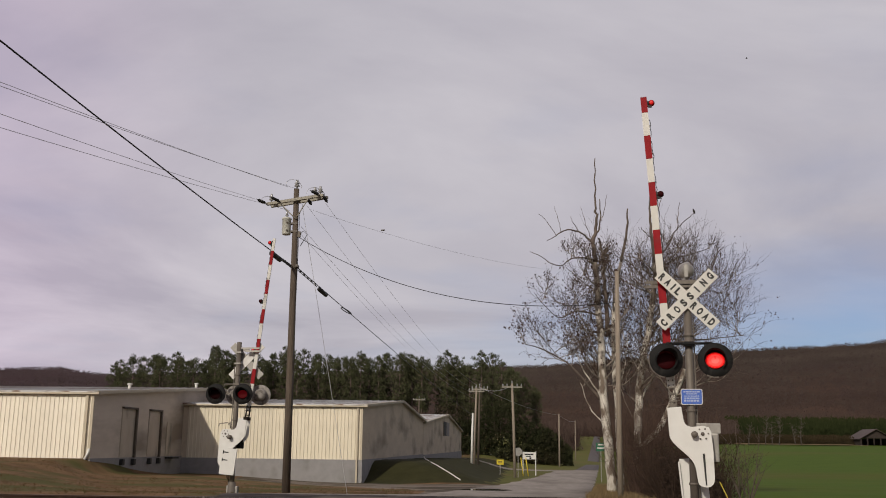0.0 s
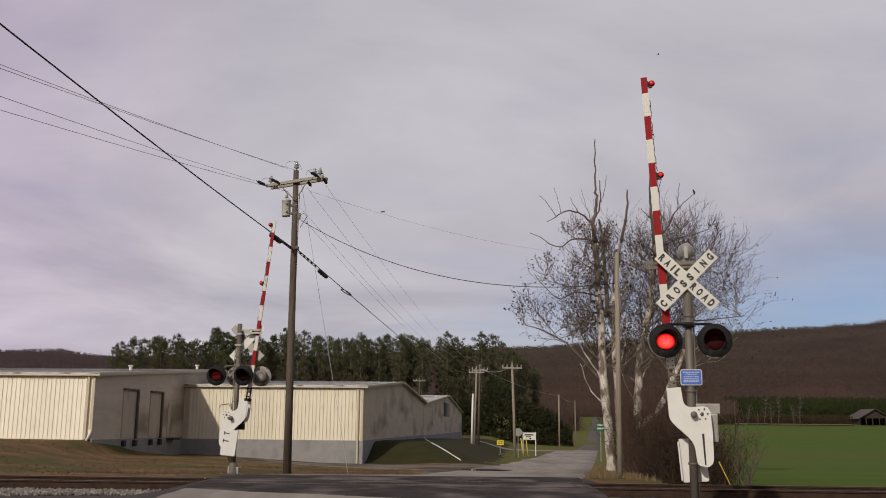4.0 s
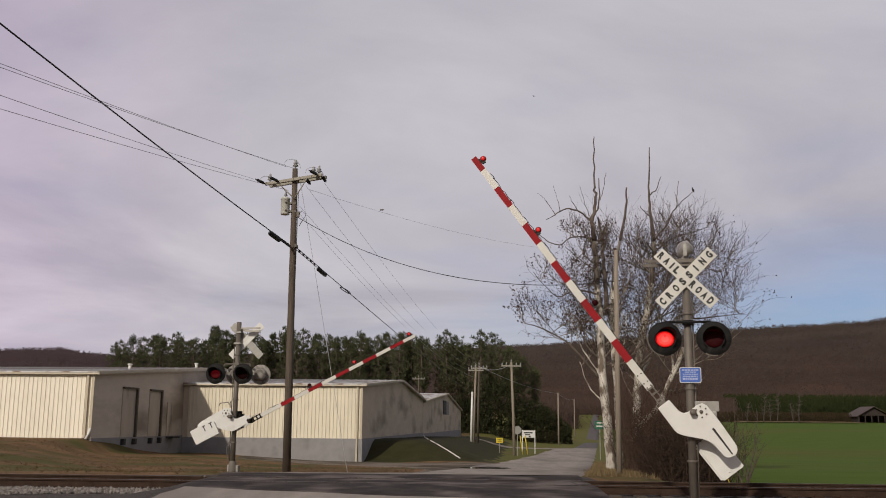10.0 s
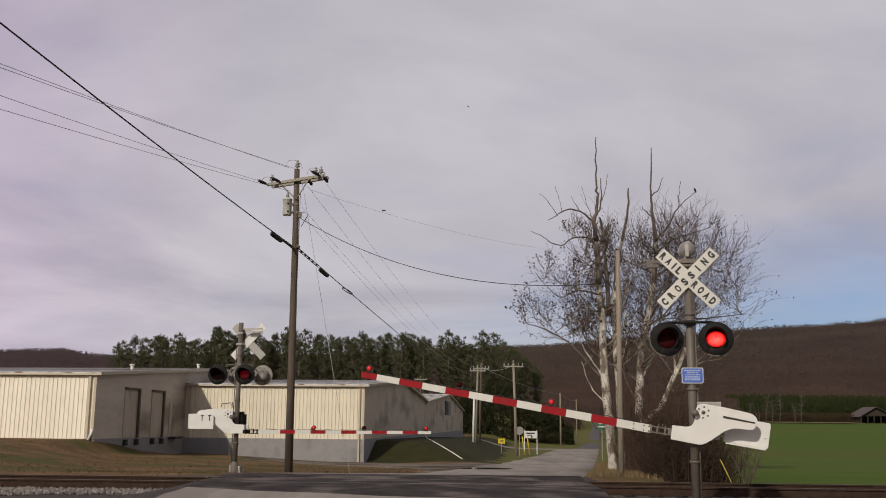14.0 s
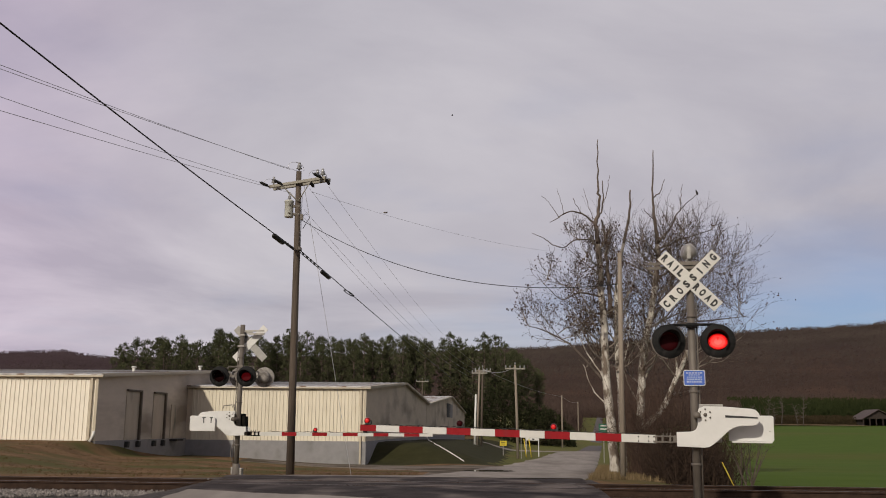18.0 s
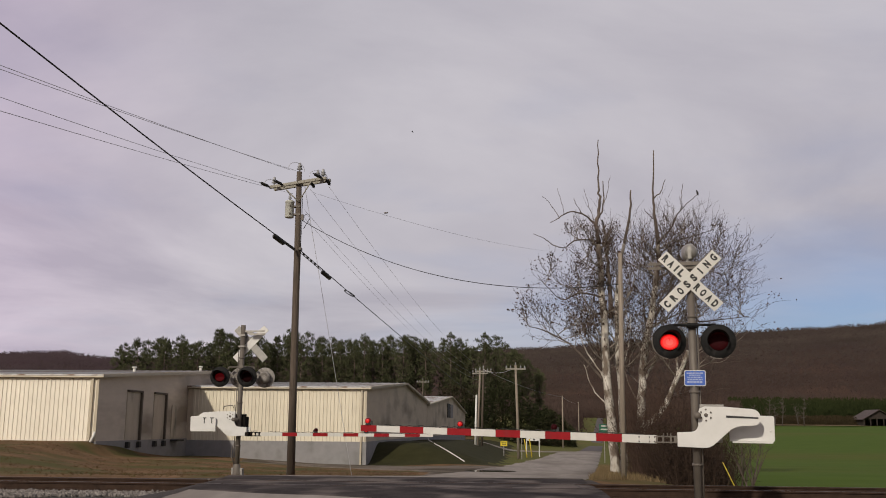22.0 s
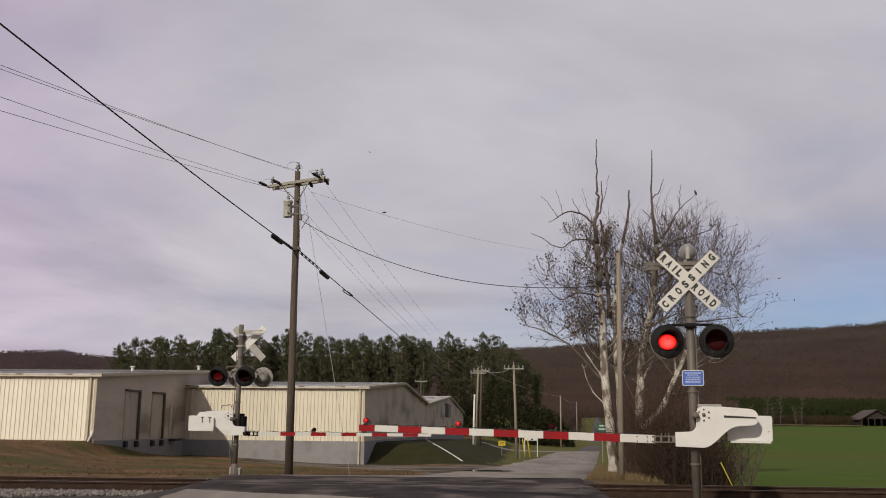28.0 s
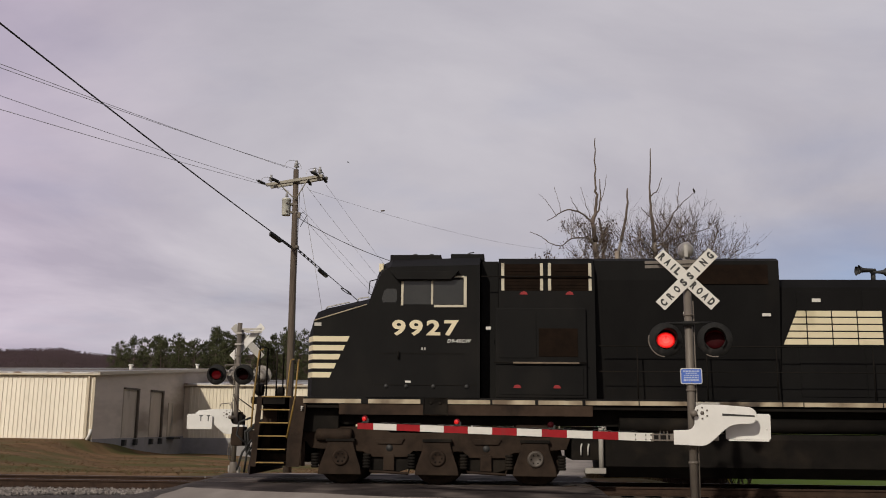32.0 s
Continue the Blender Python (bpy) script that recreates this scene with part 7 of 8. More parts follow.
        for xx in (cx - 0.97, cx + 0.97):
            bm = bmesh.new()
            turned(bm, [(0.0, 0.006), (0.07, 0.006), (0.075, -0.02)], pose(xx, y + sy * 0.07, 0.72, 90 if sy < 0 else -90, 0, 0), 14)
            part("frame_hole", bm, M["letter"], frame_part, "dark hole in the side frame")
            bm = bmesh.new()
            prism(bm, [(xx - 0.50, 0.56), (xx + 0.50, 0.56), (xx + 0.42, 0.32), (xx + 0.15, 0.24), (xx - 0.2, 0.24), (xx - 0.44, 0.30)], min(y, y - sy * 0.12), max(y, y - sy * 0.12), bevel=0.02)
            part("brake_rigging", bm, M["loco_frame"], frame_part, "dark brake rods and shoes")
            bm = bmesh.new()
            yb = y + sy * 0.06
            tube(bm, [(xx - 0.46, yb, 0.50), (xx - 0.38, yb, 0.26), (xx + 0.38, yb, 0.22), (xx + 0.44, yb, 0.46)], 0.028, 7)
            box(bm, xx - 0.12, yb - 0.03, 0.28, xx + 0.10, yb + 0.03, 0.60, bevel=0.015)
            part("brake_rod", bm, M["loco_dirt"], frame_part, "bent brake rods under the side frame")
            bm = bmesh.new()
            prism(bm, [(xx - 0.30, 0.90), (xx + 0.30, 0.90), (xx + 0.24, 0.80), (xx - 0.24, 0.80)], min(y + sy * 0.07, y + sy * 0.11), max(y + sy * 0.07, y + sy * 0.11), bevel=0.01)
            part("frame_rib", bm, M["loco_dirt"], frame_part)
        for a, b, zz, rr in ((-2.45, -1.72, 0.97, 0.13), (1.55, 2.2, 1.10, 0.11)):
            bm = bmesh.new()
            tube(bm, [(cx + a, y + sy * 0.10, zz), (cx + a + 0.05, y + sy * 0.10, zz), (cx + b - 0.05, y + sy * 0.10, zz), (cx + b, y + sy * 0.10, zz)], [rr * 0.8, rr, rr, rr * 0.8], 14)
            part("brake_cylinder", bm, M["loco_dirt"], frame_part)


def make_loco():
    loco = thing("locomotive", "black diesel locomotive with cream nose stripes and a numbered cab", "locomotive")
    END = 18.3
    # underframe, deck and side sills
    bm = bmesh.new()
    box(bm, -3.3, -1.0, 1.18, END - 0.6, 1.0, 1.56)
    box(bm, -2.75, -1.45, 1.50, END - 0.6, 1.45, 1.58)
    part("underframe", bm, M["loco_frame"], loco, "dusty black underframe")
    bm = bmesh.new()
    box(bm, -2.66, -1.50, 1.575, END - 0.7, 1.50, 1.71, bevel=0.01)
    part("deck", bm, M["loco"], loco, "black walkway deck")
    for sy in (-1, 1):
        y = sy * 1.505
        edges = [-2.68, -1.50, -1.38, -0.32, 0.20, 1.06, 1.08, 1.94, 1.98, 2.86, 2.90, 3.95, 5.2, 6.7, 7.1, 8.6, 10.1, 11.6, 13.1, 14.6, 16.1, 17.5]
        for a, b in zip(edges, edges[1:]):
            if a in (-1.50, -0.32, 1.06, 1.94, 2.86):
                continue
            bm = bmesh.new()
            box(bm, a + 0.012, min(y, y + sy * 0.012), 1.588, b - 0.012, max(y, y + sy * 0.012), 1.672)
            part("sill_stripe", bm, M["stripe_white"], loco, "worn cream sill stripe")
        bm = bmesh.new()
        box(bm, -1.95, sy * 1.39 - 0.1, 1.37, 3.05, sy * 1.39 + 0.1, 1.576)
        part("skirt", bm, M["loco_rust"], loco, "brown-stained skirt under the sill")
        bm = bmesh.new()
        for x in (-0.28, 0.19):
            box(bm, x, sy * 1.42 - 0.1, 1.36, x + 0.02, sy * 1.42 + 0.1, 1.74)
        box(bm, -0.26, sy * 1.40 - 0.1, 1.38, 0.19, sy * 1.40 + 0.1, 1.74, bevel=0.01)
        for dx in (-0.12, 0.06):
            turned(bm, [(0.0, 0.015), (0.03, 0.012), (0.035, -0.003)], pose(dx, sy * 1.50, 1.60, 90 if sy < 0 else -90, 0, 0), 10)
        part("jacking_pad", bm, M["loco_frame"], loco, "jacking pad in the sill")
    # nose
    bm = bmesh.new()
    hull(bm, [(x, y, z) for y in (-1.48, 1.48) for x, z in ((-2.52, 1.71), (-2.52, 3.22), (-1.35, 3.58), (-1.35, 1.71))]
         + [(x, y, z) for y in (-1.15, 1.15) for x, z in ((-2.66, 1.71), (-2.66, 2.95), (-2.50, 3.44), (-2.30, 3.52), (-1.35, 3.74))])
    nose = part("nose", bm, M["loco"], loco, "black wide nose")
    for k in range(5):
        z1 = 2.92 - k * 0.180
        for sy in (-1, 1):
            bm = bmesh.new()
            y = sy * 1.484
            prism(bm, [(-2.52, z1 - 0.108), (-1.78 - 0.085 * (k + 0.5), z1 - 0.108), (-1.78 - 0.085 * k, z1), (-2.52, z1)], min(y, y + sy * 0.004), max(y, y + sy * 0.004))
            part("nose_stripe", bm, M["stripe"], nose, "cream nose stripe")
            bm = bmesh.new()
            hull(bm, [(-2.522 - d * 0.92, sy * (1.482 + d * 0.39), z) for d in (0.001, 0.005) for z in (z1 - 0.108, z1)] + [(-2.660 - d * 0.92, sy * (1.152 + d * 0.39), z) for d in (0.001, 0.005) for z in (z1 - 0.108, z1)])
            part("nose_stripe", bm, M["stripe"], nose)
        bm = bmesh.new()
        box(bm, -2.668, -1.14, z1 - 0.105, -2.662, 1.14, z1)
        part("nose_stripe", bm, M["stripe"], nose)
    bm = bmesh.new()
    tube(bm, [(-2.4, -0.9, 3.50), (-2.35, -0.9, 3.58), (-1.9, -0.9, 3.68), (-1.85, -0.9, 3.62)], 0.014, 6)
    tube(bm, [(-1.75, -0.9, 3.66), (-1.7, -0.9, 3.76), (-1.5, -0.9, 3.79), (-1.45, -0.9, 3.71)], 0.014, 6)
    part("nose_grab", bm, M["silver"], nose, "grab irons on the nose")
    for sy in (-1, 1):
        bm = bmesh.new()
        tube(bm, [(-2.515, sy * 1.482, 3.235), (-1.44, sy * 1.482, 3.565)], 0.013, 6)
        part("nose_edge", bm, M["stripe_white"], nose, "pale line along the nose's chamfered edge")
    bm = bmesh.new()
    box(bm, -2.50, -1.488, 3.125, -2.36, -1.480, 3.195)
    part("nose_plate", bm, M["silver"], nose, "small pale placard")
    bm = bmesh.new()
    box(bm, -2.75, -0.35, 2.3, -2.66, 0.35, 3.2, bevel=0.02)
    part("nose_door", bm, M["loco"], nose)
    # cab
    bm = bmesh.new()
    hull(bm, [(x, y, z) for y in (-1.52, 1.52) for x, z in ((-1.42, 1.71), (-1.42, 3.55), (-1.16, 4.20), (-0.98, 4.33), (0.84, 4.37), (0.84, 1.71))]
         + [(x, y, z) for y in (-1.05, 1.05) for x, z in ((-1.22, 4.42), (-0.98, 4.55), (0.84, 4.60))])
    cab = part("cab", bm, M["loco"], loco, "black crew cab")
    for sy in (-1, 1):
        y = sy * 1.524
        lo, hi = min(y, y + sy * 0.02), max(y, y + sy * 0.02)
        for x0, x1, nm in ((-0.70, -0.14, "window_pane"), (-0.10, 0.50, "window_pane")):
            bm = bmesh.new()
            box(bm, x0, min(y, y + sy * 0.006), 3.56, x1, max(y, y + sy * 0.006), 4.06)
            part(nm, bm, M["glass"], cab, "dark sliding side window")
        for x0, x1, z0, z1 in ((-0.745, -0.70, 3.54, 4.03), (0.515, 0.575, 3.52, 4.14), (-0.14, -0.10, 3.56, 4.04), (-0.08, 0.575, 3.505, 3.55), (0.25, 0.575, 4.11, 4.14)):
            bm = bmesh.new()
            box(bm, x0, lo, z0, x1, hi, z1)
            part("window_frame", bm, M["frame_tan"], cab, "pale weathered window frame")
        bm = bmesh.new()
        prism(bm, [(-0.95, 4.20), (-0.82, 4.05), (0.26, 4.05), (0.42, 4.22)], min(y, y + sy * 0.16), max(y, y + sy * 0.16), bevel=0.01)
        part("awning", bm, M["loco"], cab, "black window awning")
        bm = bmesh.new()
        prism(bm, [(-1.14, 3.68), (-1.11, 3.60), (-0.86, 3.60), (-0.83, 3.64), (-0.83, 3.84), (-0.86, 3.88), (-1.04, 3.88), (-1.09, 3.84)], min(y, y + sy * 0.006), max(y, y + sy * 0.006))
        part("quarter_window", bm, M["glass"], cab, "small rounded quarter window")
        bm = bmesh.new()
        for z, x0, x1 in ((2.57, -1.2, 0.55), (1.95, -1.3, 0.8)):
            box(bm, x0, min(y, y + sy * 0.006), z, x1, max(y, y + sy * 0.006), z + 0.012)
        tube(bm, [(-0.78, y + sy * 0.04, 2.47), (-0.78, y + sy * 0.04, 2.62)], 0.02, 6)
        part("cab_seam", bm, M["loco_frame"], cab)
        for x in (-1.02, -0.62, -0.08, 0.58):
            bm = bmesh.new()
            turned(bm, [(0.0, 0.02), (0.04, 0.015), (0.045, -0.003)], pose(x, y, 1.93, 90 if sy < 0 else -90, 0, 0), 10)
            part("sand_cap", bm, M["letter"], cab, "dark round cap")
        for x0, z0, w, hh in ((-0.64, 2.00, 0.11, 0.04), (0.96, 3.06, 0.10, 0.06)):
            bm = bmesh.new()
            if x0 > 0.5:
                box(bm, x0, min(y, y - sy * 0.10), z0, x0 + w, max(y, y - sy * 0.10), z0 + hh)
            else:
                box(bm, x0, min(y, y + sy * 0.004), z0, x0 + w, max(y, y + sy * 0.004), z0 + hh)
            part("data_plate", bm, M["sheet_white"], cab, "small white data plate")
    lettering("road_number", "9927", 0.40, M["stripe"], cab, pose(-0.25, -1.526, 3.09, 90, 0, 0), "cream cab number", depth=0.002, spacing=1.24, bold=0.013, fit=(1.34, 0.32))
    lettering("class_number", "D9-40CW", 0.12, M["sheet_white"], cab, pose(0.43, -1.526, 2.83, 90, 0, 0), depth=0.002, spacing=1.10, bold=0.003, fit=(0.46, 0.075), slant=0.22)
    bm = bmesh.new()
    for x in (-0.33, -0.275):
        box(bm, x, -1.527, 2.645, x + 0.038, -1.523, 2.70)
    part("cab_mark", bm, M["sign_back"], cab)
    # windscreen and number boxes
    for sy in (-1, 1):
        bm = bmesh.new()
        n = [(-1.405, sy * 0.12, 3.70), (-1.405, sy * 1.30, 3.62), (-1.20, sy * 1.28, 4.14), (-1.215, sy * 0.12, 4.14)]
        hull(bm, [Vector(v) + Vector((-0.012, 0, 0)) for v in n] + [Vector(v) + Vector((0.03, 0, 0)) for v in n])
        part("windscreen", bm, M["glass"], cab, "dark slanted windscreen pane")
        bm = bmesh.new()
        box(bm, -1.23, sy * 0.93 - 0.40, 4.26, -1.14, sy * 0.93 + 0.40, 4.43, bevel=0.015)
        part("number_box", bm, M["stripe"], cab, "cream number box over the windscreen")
        bm = bmesh.new()
        for k in range(4):
            box(bm, -1.237, sy * 0.93 - 0.30 + k * 0.16, 4.28, -1.231, sy * 0.93 - 0.20 + k * 0.16, 4.39)
        part("number_bars", bm, M["letter"], cab)
        bm = bmesh.new()
        tube(bm, [(-1.32, sy * 1.35, 3.75), (-1.42, sy * 1.42, 3.8), (-1.40, sy * 1.42, 4.05), (-1.25, sy * 1.35, 4.1)], 0.012, 6)
        part("cab_mirror", bm, M["loco_frame"], cab)
    bm = bmesh.new()
    box(bm, -1.05, -0.95, 4.53, 0.02, -0.1, 4.68, bevel=0.03)
    part("roof_unit", bm, M["loco"], cab, "black air-conditioning unit on the cab roof")
    bm = bmesh.new()
    box(bm, 0.22, -0.95, 4.55, 0.92, 0.2, 4.70, bevel=0.03)
    part("roof_unit", bm, M["loco"], cab)
    bm = bmesh.new()
    for x in (-0.55, -0.20):
        tube(bm, [(x, -0.6, 4.66), (x, -0.6, 4.75)], 0.045, 10)
    tube(bm, [(0.50, -0.7, 4.70), (0.62, -0.7, 4.76), (0.70, -0.7, 4.77)], 0.012, 6)
    part("antenna", bm, M["dark"], cab, "roof antennas")
    # equipment hood behind the cab
    bm = bmesh.new()
    box(bm, 0.86, -1.05, 1.71, 1.22, 1.05, 4.52, bevel=0.02)
    hull(bm, [(x, y, z) for x in (1.22, 3.14) for y, z in ((-1.42, 1.71), (1.42, 1.71), (-1.42, 4.30), (1.42, 4.30), (-1.15, 4.56), (1.15, 4.56))])
    hood = part("equipment_hood", bm, M["loco"], loco, "black equipment hood with screened openings")
    for x0, x1 in ((1.33, 2.05), (2.27, 3.02)):
        bm = bmesh.new()
        box(bm, x0, -1.426, 3.86, x1, -1.415, 4.40)
        part("screen", bm, M["screen_brown"], hood, "sooty brown wire screen")
        for i in range(7):
            bm = bmesh.new()
            z = 3.90 + i * 0.07
            box(bm, x0 + 0.02, -1.436, z, x1 - 0.02, -1.427, z + 0.022)
            part("slat", bm, M["screen_brown"], hood)
        for xa in (x0 - 0.06, x1):
            for z0, z1 in ((3.86, 4.10), (4.14, 4.42)):
                bm = bmesh.new()
                box(bm, xa, -1.44, z0, xa + 0.06, -1.421, z1)
                part("screen_trim", bm, M["frame_tan"], hood, "pale screen trim")
    bm = bmesh.new()
    tube(bm, [(0.86, -1.48, 4.14), (3.05, -1.48, 4.14)], 0.012, 6)
    part("hand_rail", bm, M["loco_frame"], hood)
    bm = bmesh.new()
    box(bm, 1.15, -1.50, 1.72, 2.95, -1.42, 3.50, bevel=0.02)
    cabinet = part("electrical_cabinet", bm, M["loco"], loco, "black cabinet with doors on the walkway")
    for x0, x1, z0, z1 in ((1.22, 1.96, 2.50, 3.42), (2.01, 2.78, 2.53, 3.09), (1.22, 2.88, 1.78, 2.34)):
        bm = bmesh.new()
        box(bm, x0, -1.515, z0, x1, -1.502, z1, bevel=0.008)
        part("cabinet_door", bm, M["screen_brown" if x0 > 2 else "loco"], cabinet)
    bm = bmesh.new()
    tube(bm, [(1.12, -1.56, 2.41), (2.95, -1.56, 2.41)], 0.014, 8)
    part("cabinet_rail", bm, M["loco_frame"], cabinet)
    bm = bmesh.new()
    box(bm, 1.50, -1.58, 2.385, 2.80, -1.545, 2.42, bevel=0.008)
    part("cabinet_handle", bm, M["loco_worn"], cabinet, "worn tan ledge plate")
    for x, y, z in ((1.58, -1.517, 1.91), (2.36, -1.517, 1.91), (1.72, -1.424, 3.78), (2.64, -1.424, 3.78)):
        bm = bmesh.new()
        prism(bm, [(x + 0.08, z), (x + 0.055, z + 0.05), (x, z + 0.068), (x - 0.055, z + 0.05), (x - 0.08, z)], y - 0.004, y)
        part("warning_label", bm, M["orange_lamp"], cabinet, "small red warning label")
    # brake and engine hoods
    bm = bmesh.new()
    hull(bm, [(x, y, z) for x in (3.16, 6.84) for y, z in ((-0.98, 1.71), (0.98, 1.71), (-0.98, 3.9), (0.98, 3.9), (-1.25, 4.10), (1.25, 4.10), (-1.25, 4.50), (1.25, 4.50), (-1.1, 4.57), (1.1, 4.57))])
    brake = part("brake_hood", bm, M["loco"], loco, "black dynamic brake hood")
    # flat plate whose dark colour stands in for the recess's shade
    bm = bmesh.new()
    box(bm, 5.1, -1.262, 4.02, 6.62, -1.24, 4.42)
    part("hood_intake", bm, M["screen_brown"], brake, "dark plate for the intake's shaded recess")
    bm = bmesh.new()
    for x, z in ((6.48, 3.38), (4.92, 3.40)):
        box(bm, x, -1.215, z, x + 0.17, -1.20, z + 0.06)
    part("label", bm, M["sheet_white"], brake)
    bm = bmesh.new()
    hull(bm, [(x, y, z) for x in (6.86, 15.2) for y, z in ((-0.95, 1.71), (0.95, 1.71), (-0.95, 4.0), (0.95, 4.0), (-0.75, 4.19), (0.75, 4.19))])
    engine = part("engine_hood", bm, M["loco"], loco, "black engine hood with doors")
    x = 7.25
    for i in range(6):
        bm = bmesh.new()
        box(bm, x, -0.968, 1.80, x + 1.26, -0.955, 3.92, bevel=0.005)
        part("hood_door", bm, M["loco"], engine)
        x += 1.30
    for r in range(5):
        z1 = 3.52 - r * 0.142
        left = 7.24 - 0.062 * r
        cells = [left, 7.42, 7.92, 8.42, 8.92, 9.0, 9.5, 10.0, 10.5, 11.0]
        for a, b in zip(cells, cells[1:]):
            if b - a < 0.1:
                continue
            bm = bmesh.new()
            prism(bm, [(a + (0.0 if a == left else 0.012) - (0.05 if a == left else 0), z1 - 0.115), (b - 0.012, z1 - 0.115), (b - 0.012, z1), (a + (0.0 if a == left else 0.012), z1)], -0.975, -0.969)
            part("hood_stripe", bm, M["stripe"], engine, "cream hood stripe")
    bm = bmesh.new()
    box(bm, 7.55, -0.98, 3.70, 7.72, -0.969, 3.77)
    part("label", bm, M["sheet_white"], engine)
    bm = bmesh.new()
    hull(bm, [(x, y, z) for x in (15.2, 17.4) for y, z in ((-1.0, 1.71), (1.0, 1.71), (-1.5, 3.6), (1.5, 3.6), (-1.5, 4.5), (1.5, 4.5))])
    part("radiator", bm, M["loco"], loco, "black flared radiator housing")
    # horn cluster
    bm = bmesh.new()
    tube(bm, [(9.0, -0.45, 4.19), (9.0, -0.45, 4.38)], 0.05, 8)
    for k, dx in enumerate((-1, -1, 1)):
        turned(bm, [(0.025, 0.0), (0.035, 0.20), (0.05, 0.28), (0.10, 0.34)], pose(9.0, -0.6 + k * 0.15, 4.42, 0, dx * 90, 0), 14)
    part("horn", bm, M["dark"], loco, "black three-chime horn")
    # walkway rails
    posts = [3.95, 5.3, 6.65, 8.5, 10.3, 12.1, 13.9, 15.7]
    for sy in (-1, 1):
        for x in posts:
            bm = bmesh.new()
            tube(bm, [(x, sy * 1.44, 1.70), (x, sy * 1.44, 2.75)], 0.014, 6)
            part("stanchion", bm, M["loco_frame"], loco)
        bm = bmesh.new()
        tube(bm, [(3.2, sy * 1.44, 2.75), (16.5, sy * 1.44, 2.75)], 0.013, 6)
        tube(bm, [(3.2, sy * 1.44, 2.25), (16.5, sy * 1.44, 2.25)], 0.010, 6)
        part("walkway_rail", bm, M["loco_frame"], loco)
    # fuel tank
    bm = bmesh.new()
    prism(bm, [(-1.36, 1.05), (-1.40, 0.95), (-1.36, 0.42), (-1.05, 0.20), (1.05, 0.20), (1.36, 0.42), (1.40, 0.95), (1.36, 1.05)], 3.30, 9.9, Matrix.Rotation(radians(-90), 4, "Z"))
    tank = part("fuel_tank", bm, M["loco_frame"], loco, "dusty black fuel tank slung under the frame")
    for sy in (-1, 1):
        bm = bmesh.new()
        tube(bm, [(3.6, sy * 1.15, 1.22), (9.4, sy * 1.15, 1.22)], 0.15, 14)
        part("air_reservoir", bm, M["loco_frame"], loco, "air reservoir above the tank")
    bm = bmesh.new()
    tube(bm, [(3.22, -1.30, 0.35), (3.22, -1.30, 1.15)], 0.05, 8)
    box(bm, 2.9, -1.36, 0.28, 3.3, -1.2, 0.38)
    part("sand_pipe", bm, M["concrete"], loco, "pale pipe ahead of the tank")
    make_truck(loco, 0.0)
    make_truck(loco, 13.2)
    # gear that fills the gaps before and behind the leading truck
    # an added dark box, which shuts out the bright ground seen through the gap
    bm = bmesh.new()
    box(bm, 2.66, -1.05, 0.52, 3.28, 1.05, 1.17, bevel=0.03)
    part("gap_box", bm, M["loco_frame"], loco, "dark box added to close the gap between truck and tank")
    bm = bmesh.new()
    box(bm, -3.45, -1.0, 0.55, -2.85, 1.0, 1.17, bevel=0.03)
    box(bm, -2.85, -1.2, 1.02, -2.0, 1.2, 1.49, bevel=0.02)
    part("draft_gear", bm, M["loco_frame"], loco, "dark draft gear housing behind the pilot")
    for x in (2.84, 2.98):
        bm = bmesh.new()
        tube(bm, [(x, -1.10, 0.62), (x, -1.12, 0.76), (x + 0.02, -1.10, 0.84)], 0.016, 6)
        part("cock_handle", bm, M["sheet_white"], loco, "small white valve handle")
    # front steps, pilot and coupler
    for sy in (-1, 1):
        y0, y1 = sy * 1.48, sy * 0.98
        lo, hi = min(y0, y1), max(y0, y1)
        bm = bmesh.new()
        prism(bm, [(-2.95, 1.72), (-2.60, 1.72), (-2.72, 0.34), (-2.98, 0.34)], lo + 0.0, lo + 0.03)
        prism(bm, [(-3.60, 1.72), (-3.50, 1.72), (-3.58, 0.34), (-3.70, 0.34)], lo + 0.0, lo + 0.03)
        well = part("step_well", bm, M["loco_dirt"], loco, "grimy brown corner step well")
        bm = box(bmesh.new(), -3.60, (y1 - 0.02), 0.34, -2.70, (y1 + 0.02), 1.70)
        part("step_back", bm, M["loco_rust"], well, "rusty back of the steps")
        for k in range(6):
            z = 1.70 - k * 0.258
            bm = bmesh.new()
            box(bm, -3.52 - 0.012 * k, lo + 0.02, z, -2.92 - 0.02 * k, hi - 0.02, z + 0.02)
            part("tread", bm, M["loco_frame"], well)
            bm = bmesh.new()
            yy = y0
            box(bm, -3.52 - 0.012 * k, yy - 0.006, z - 0.004, -2.92 - 0.02 * k, yy + 0.006, z + 0.020)
            part("tread_edge", bm, M["rail_yellow"], well, "yellow step edge")
        bm = bmesh.new()
        tube(bm, [(-3.52, y0, 2.65), (-3.60, y0, 2.62), (-3.64, y0, 2.2), (-3.68, y0, 1.7), (-3.70, y0, 1.1)], 0.019, 8)
        tube(bm, [(-2.78, y0, 2.45), (-2.80, y0, 2.40), (-2.84, y0, 1.7), (-2.98, y0, 0.9)], 0.019, 8)
        part("step_rail", bm, M["rail_yellow"], well, "yellow step handrail")
    bm = bmesh.new()
    hull(bm, [(-3.05, -1.45, 1.56), (-3.05, 1.45, 1.56), (-3.72, -1.45, 1.70), (-3.72, 1.45, 1.70), (-3.72, -1.45, 1.56), (-3.72, 1.45, 1.56), (-3.05, -1.45, 1.70), (-3.05, 1.45, 1.70)])
    part("end_platform", bm, M["loco_frame"], loco)
    bm = bmesh.new()
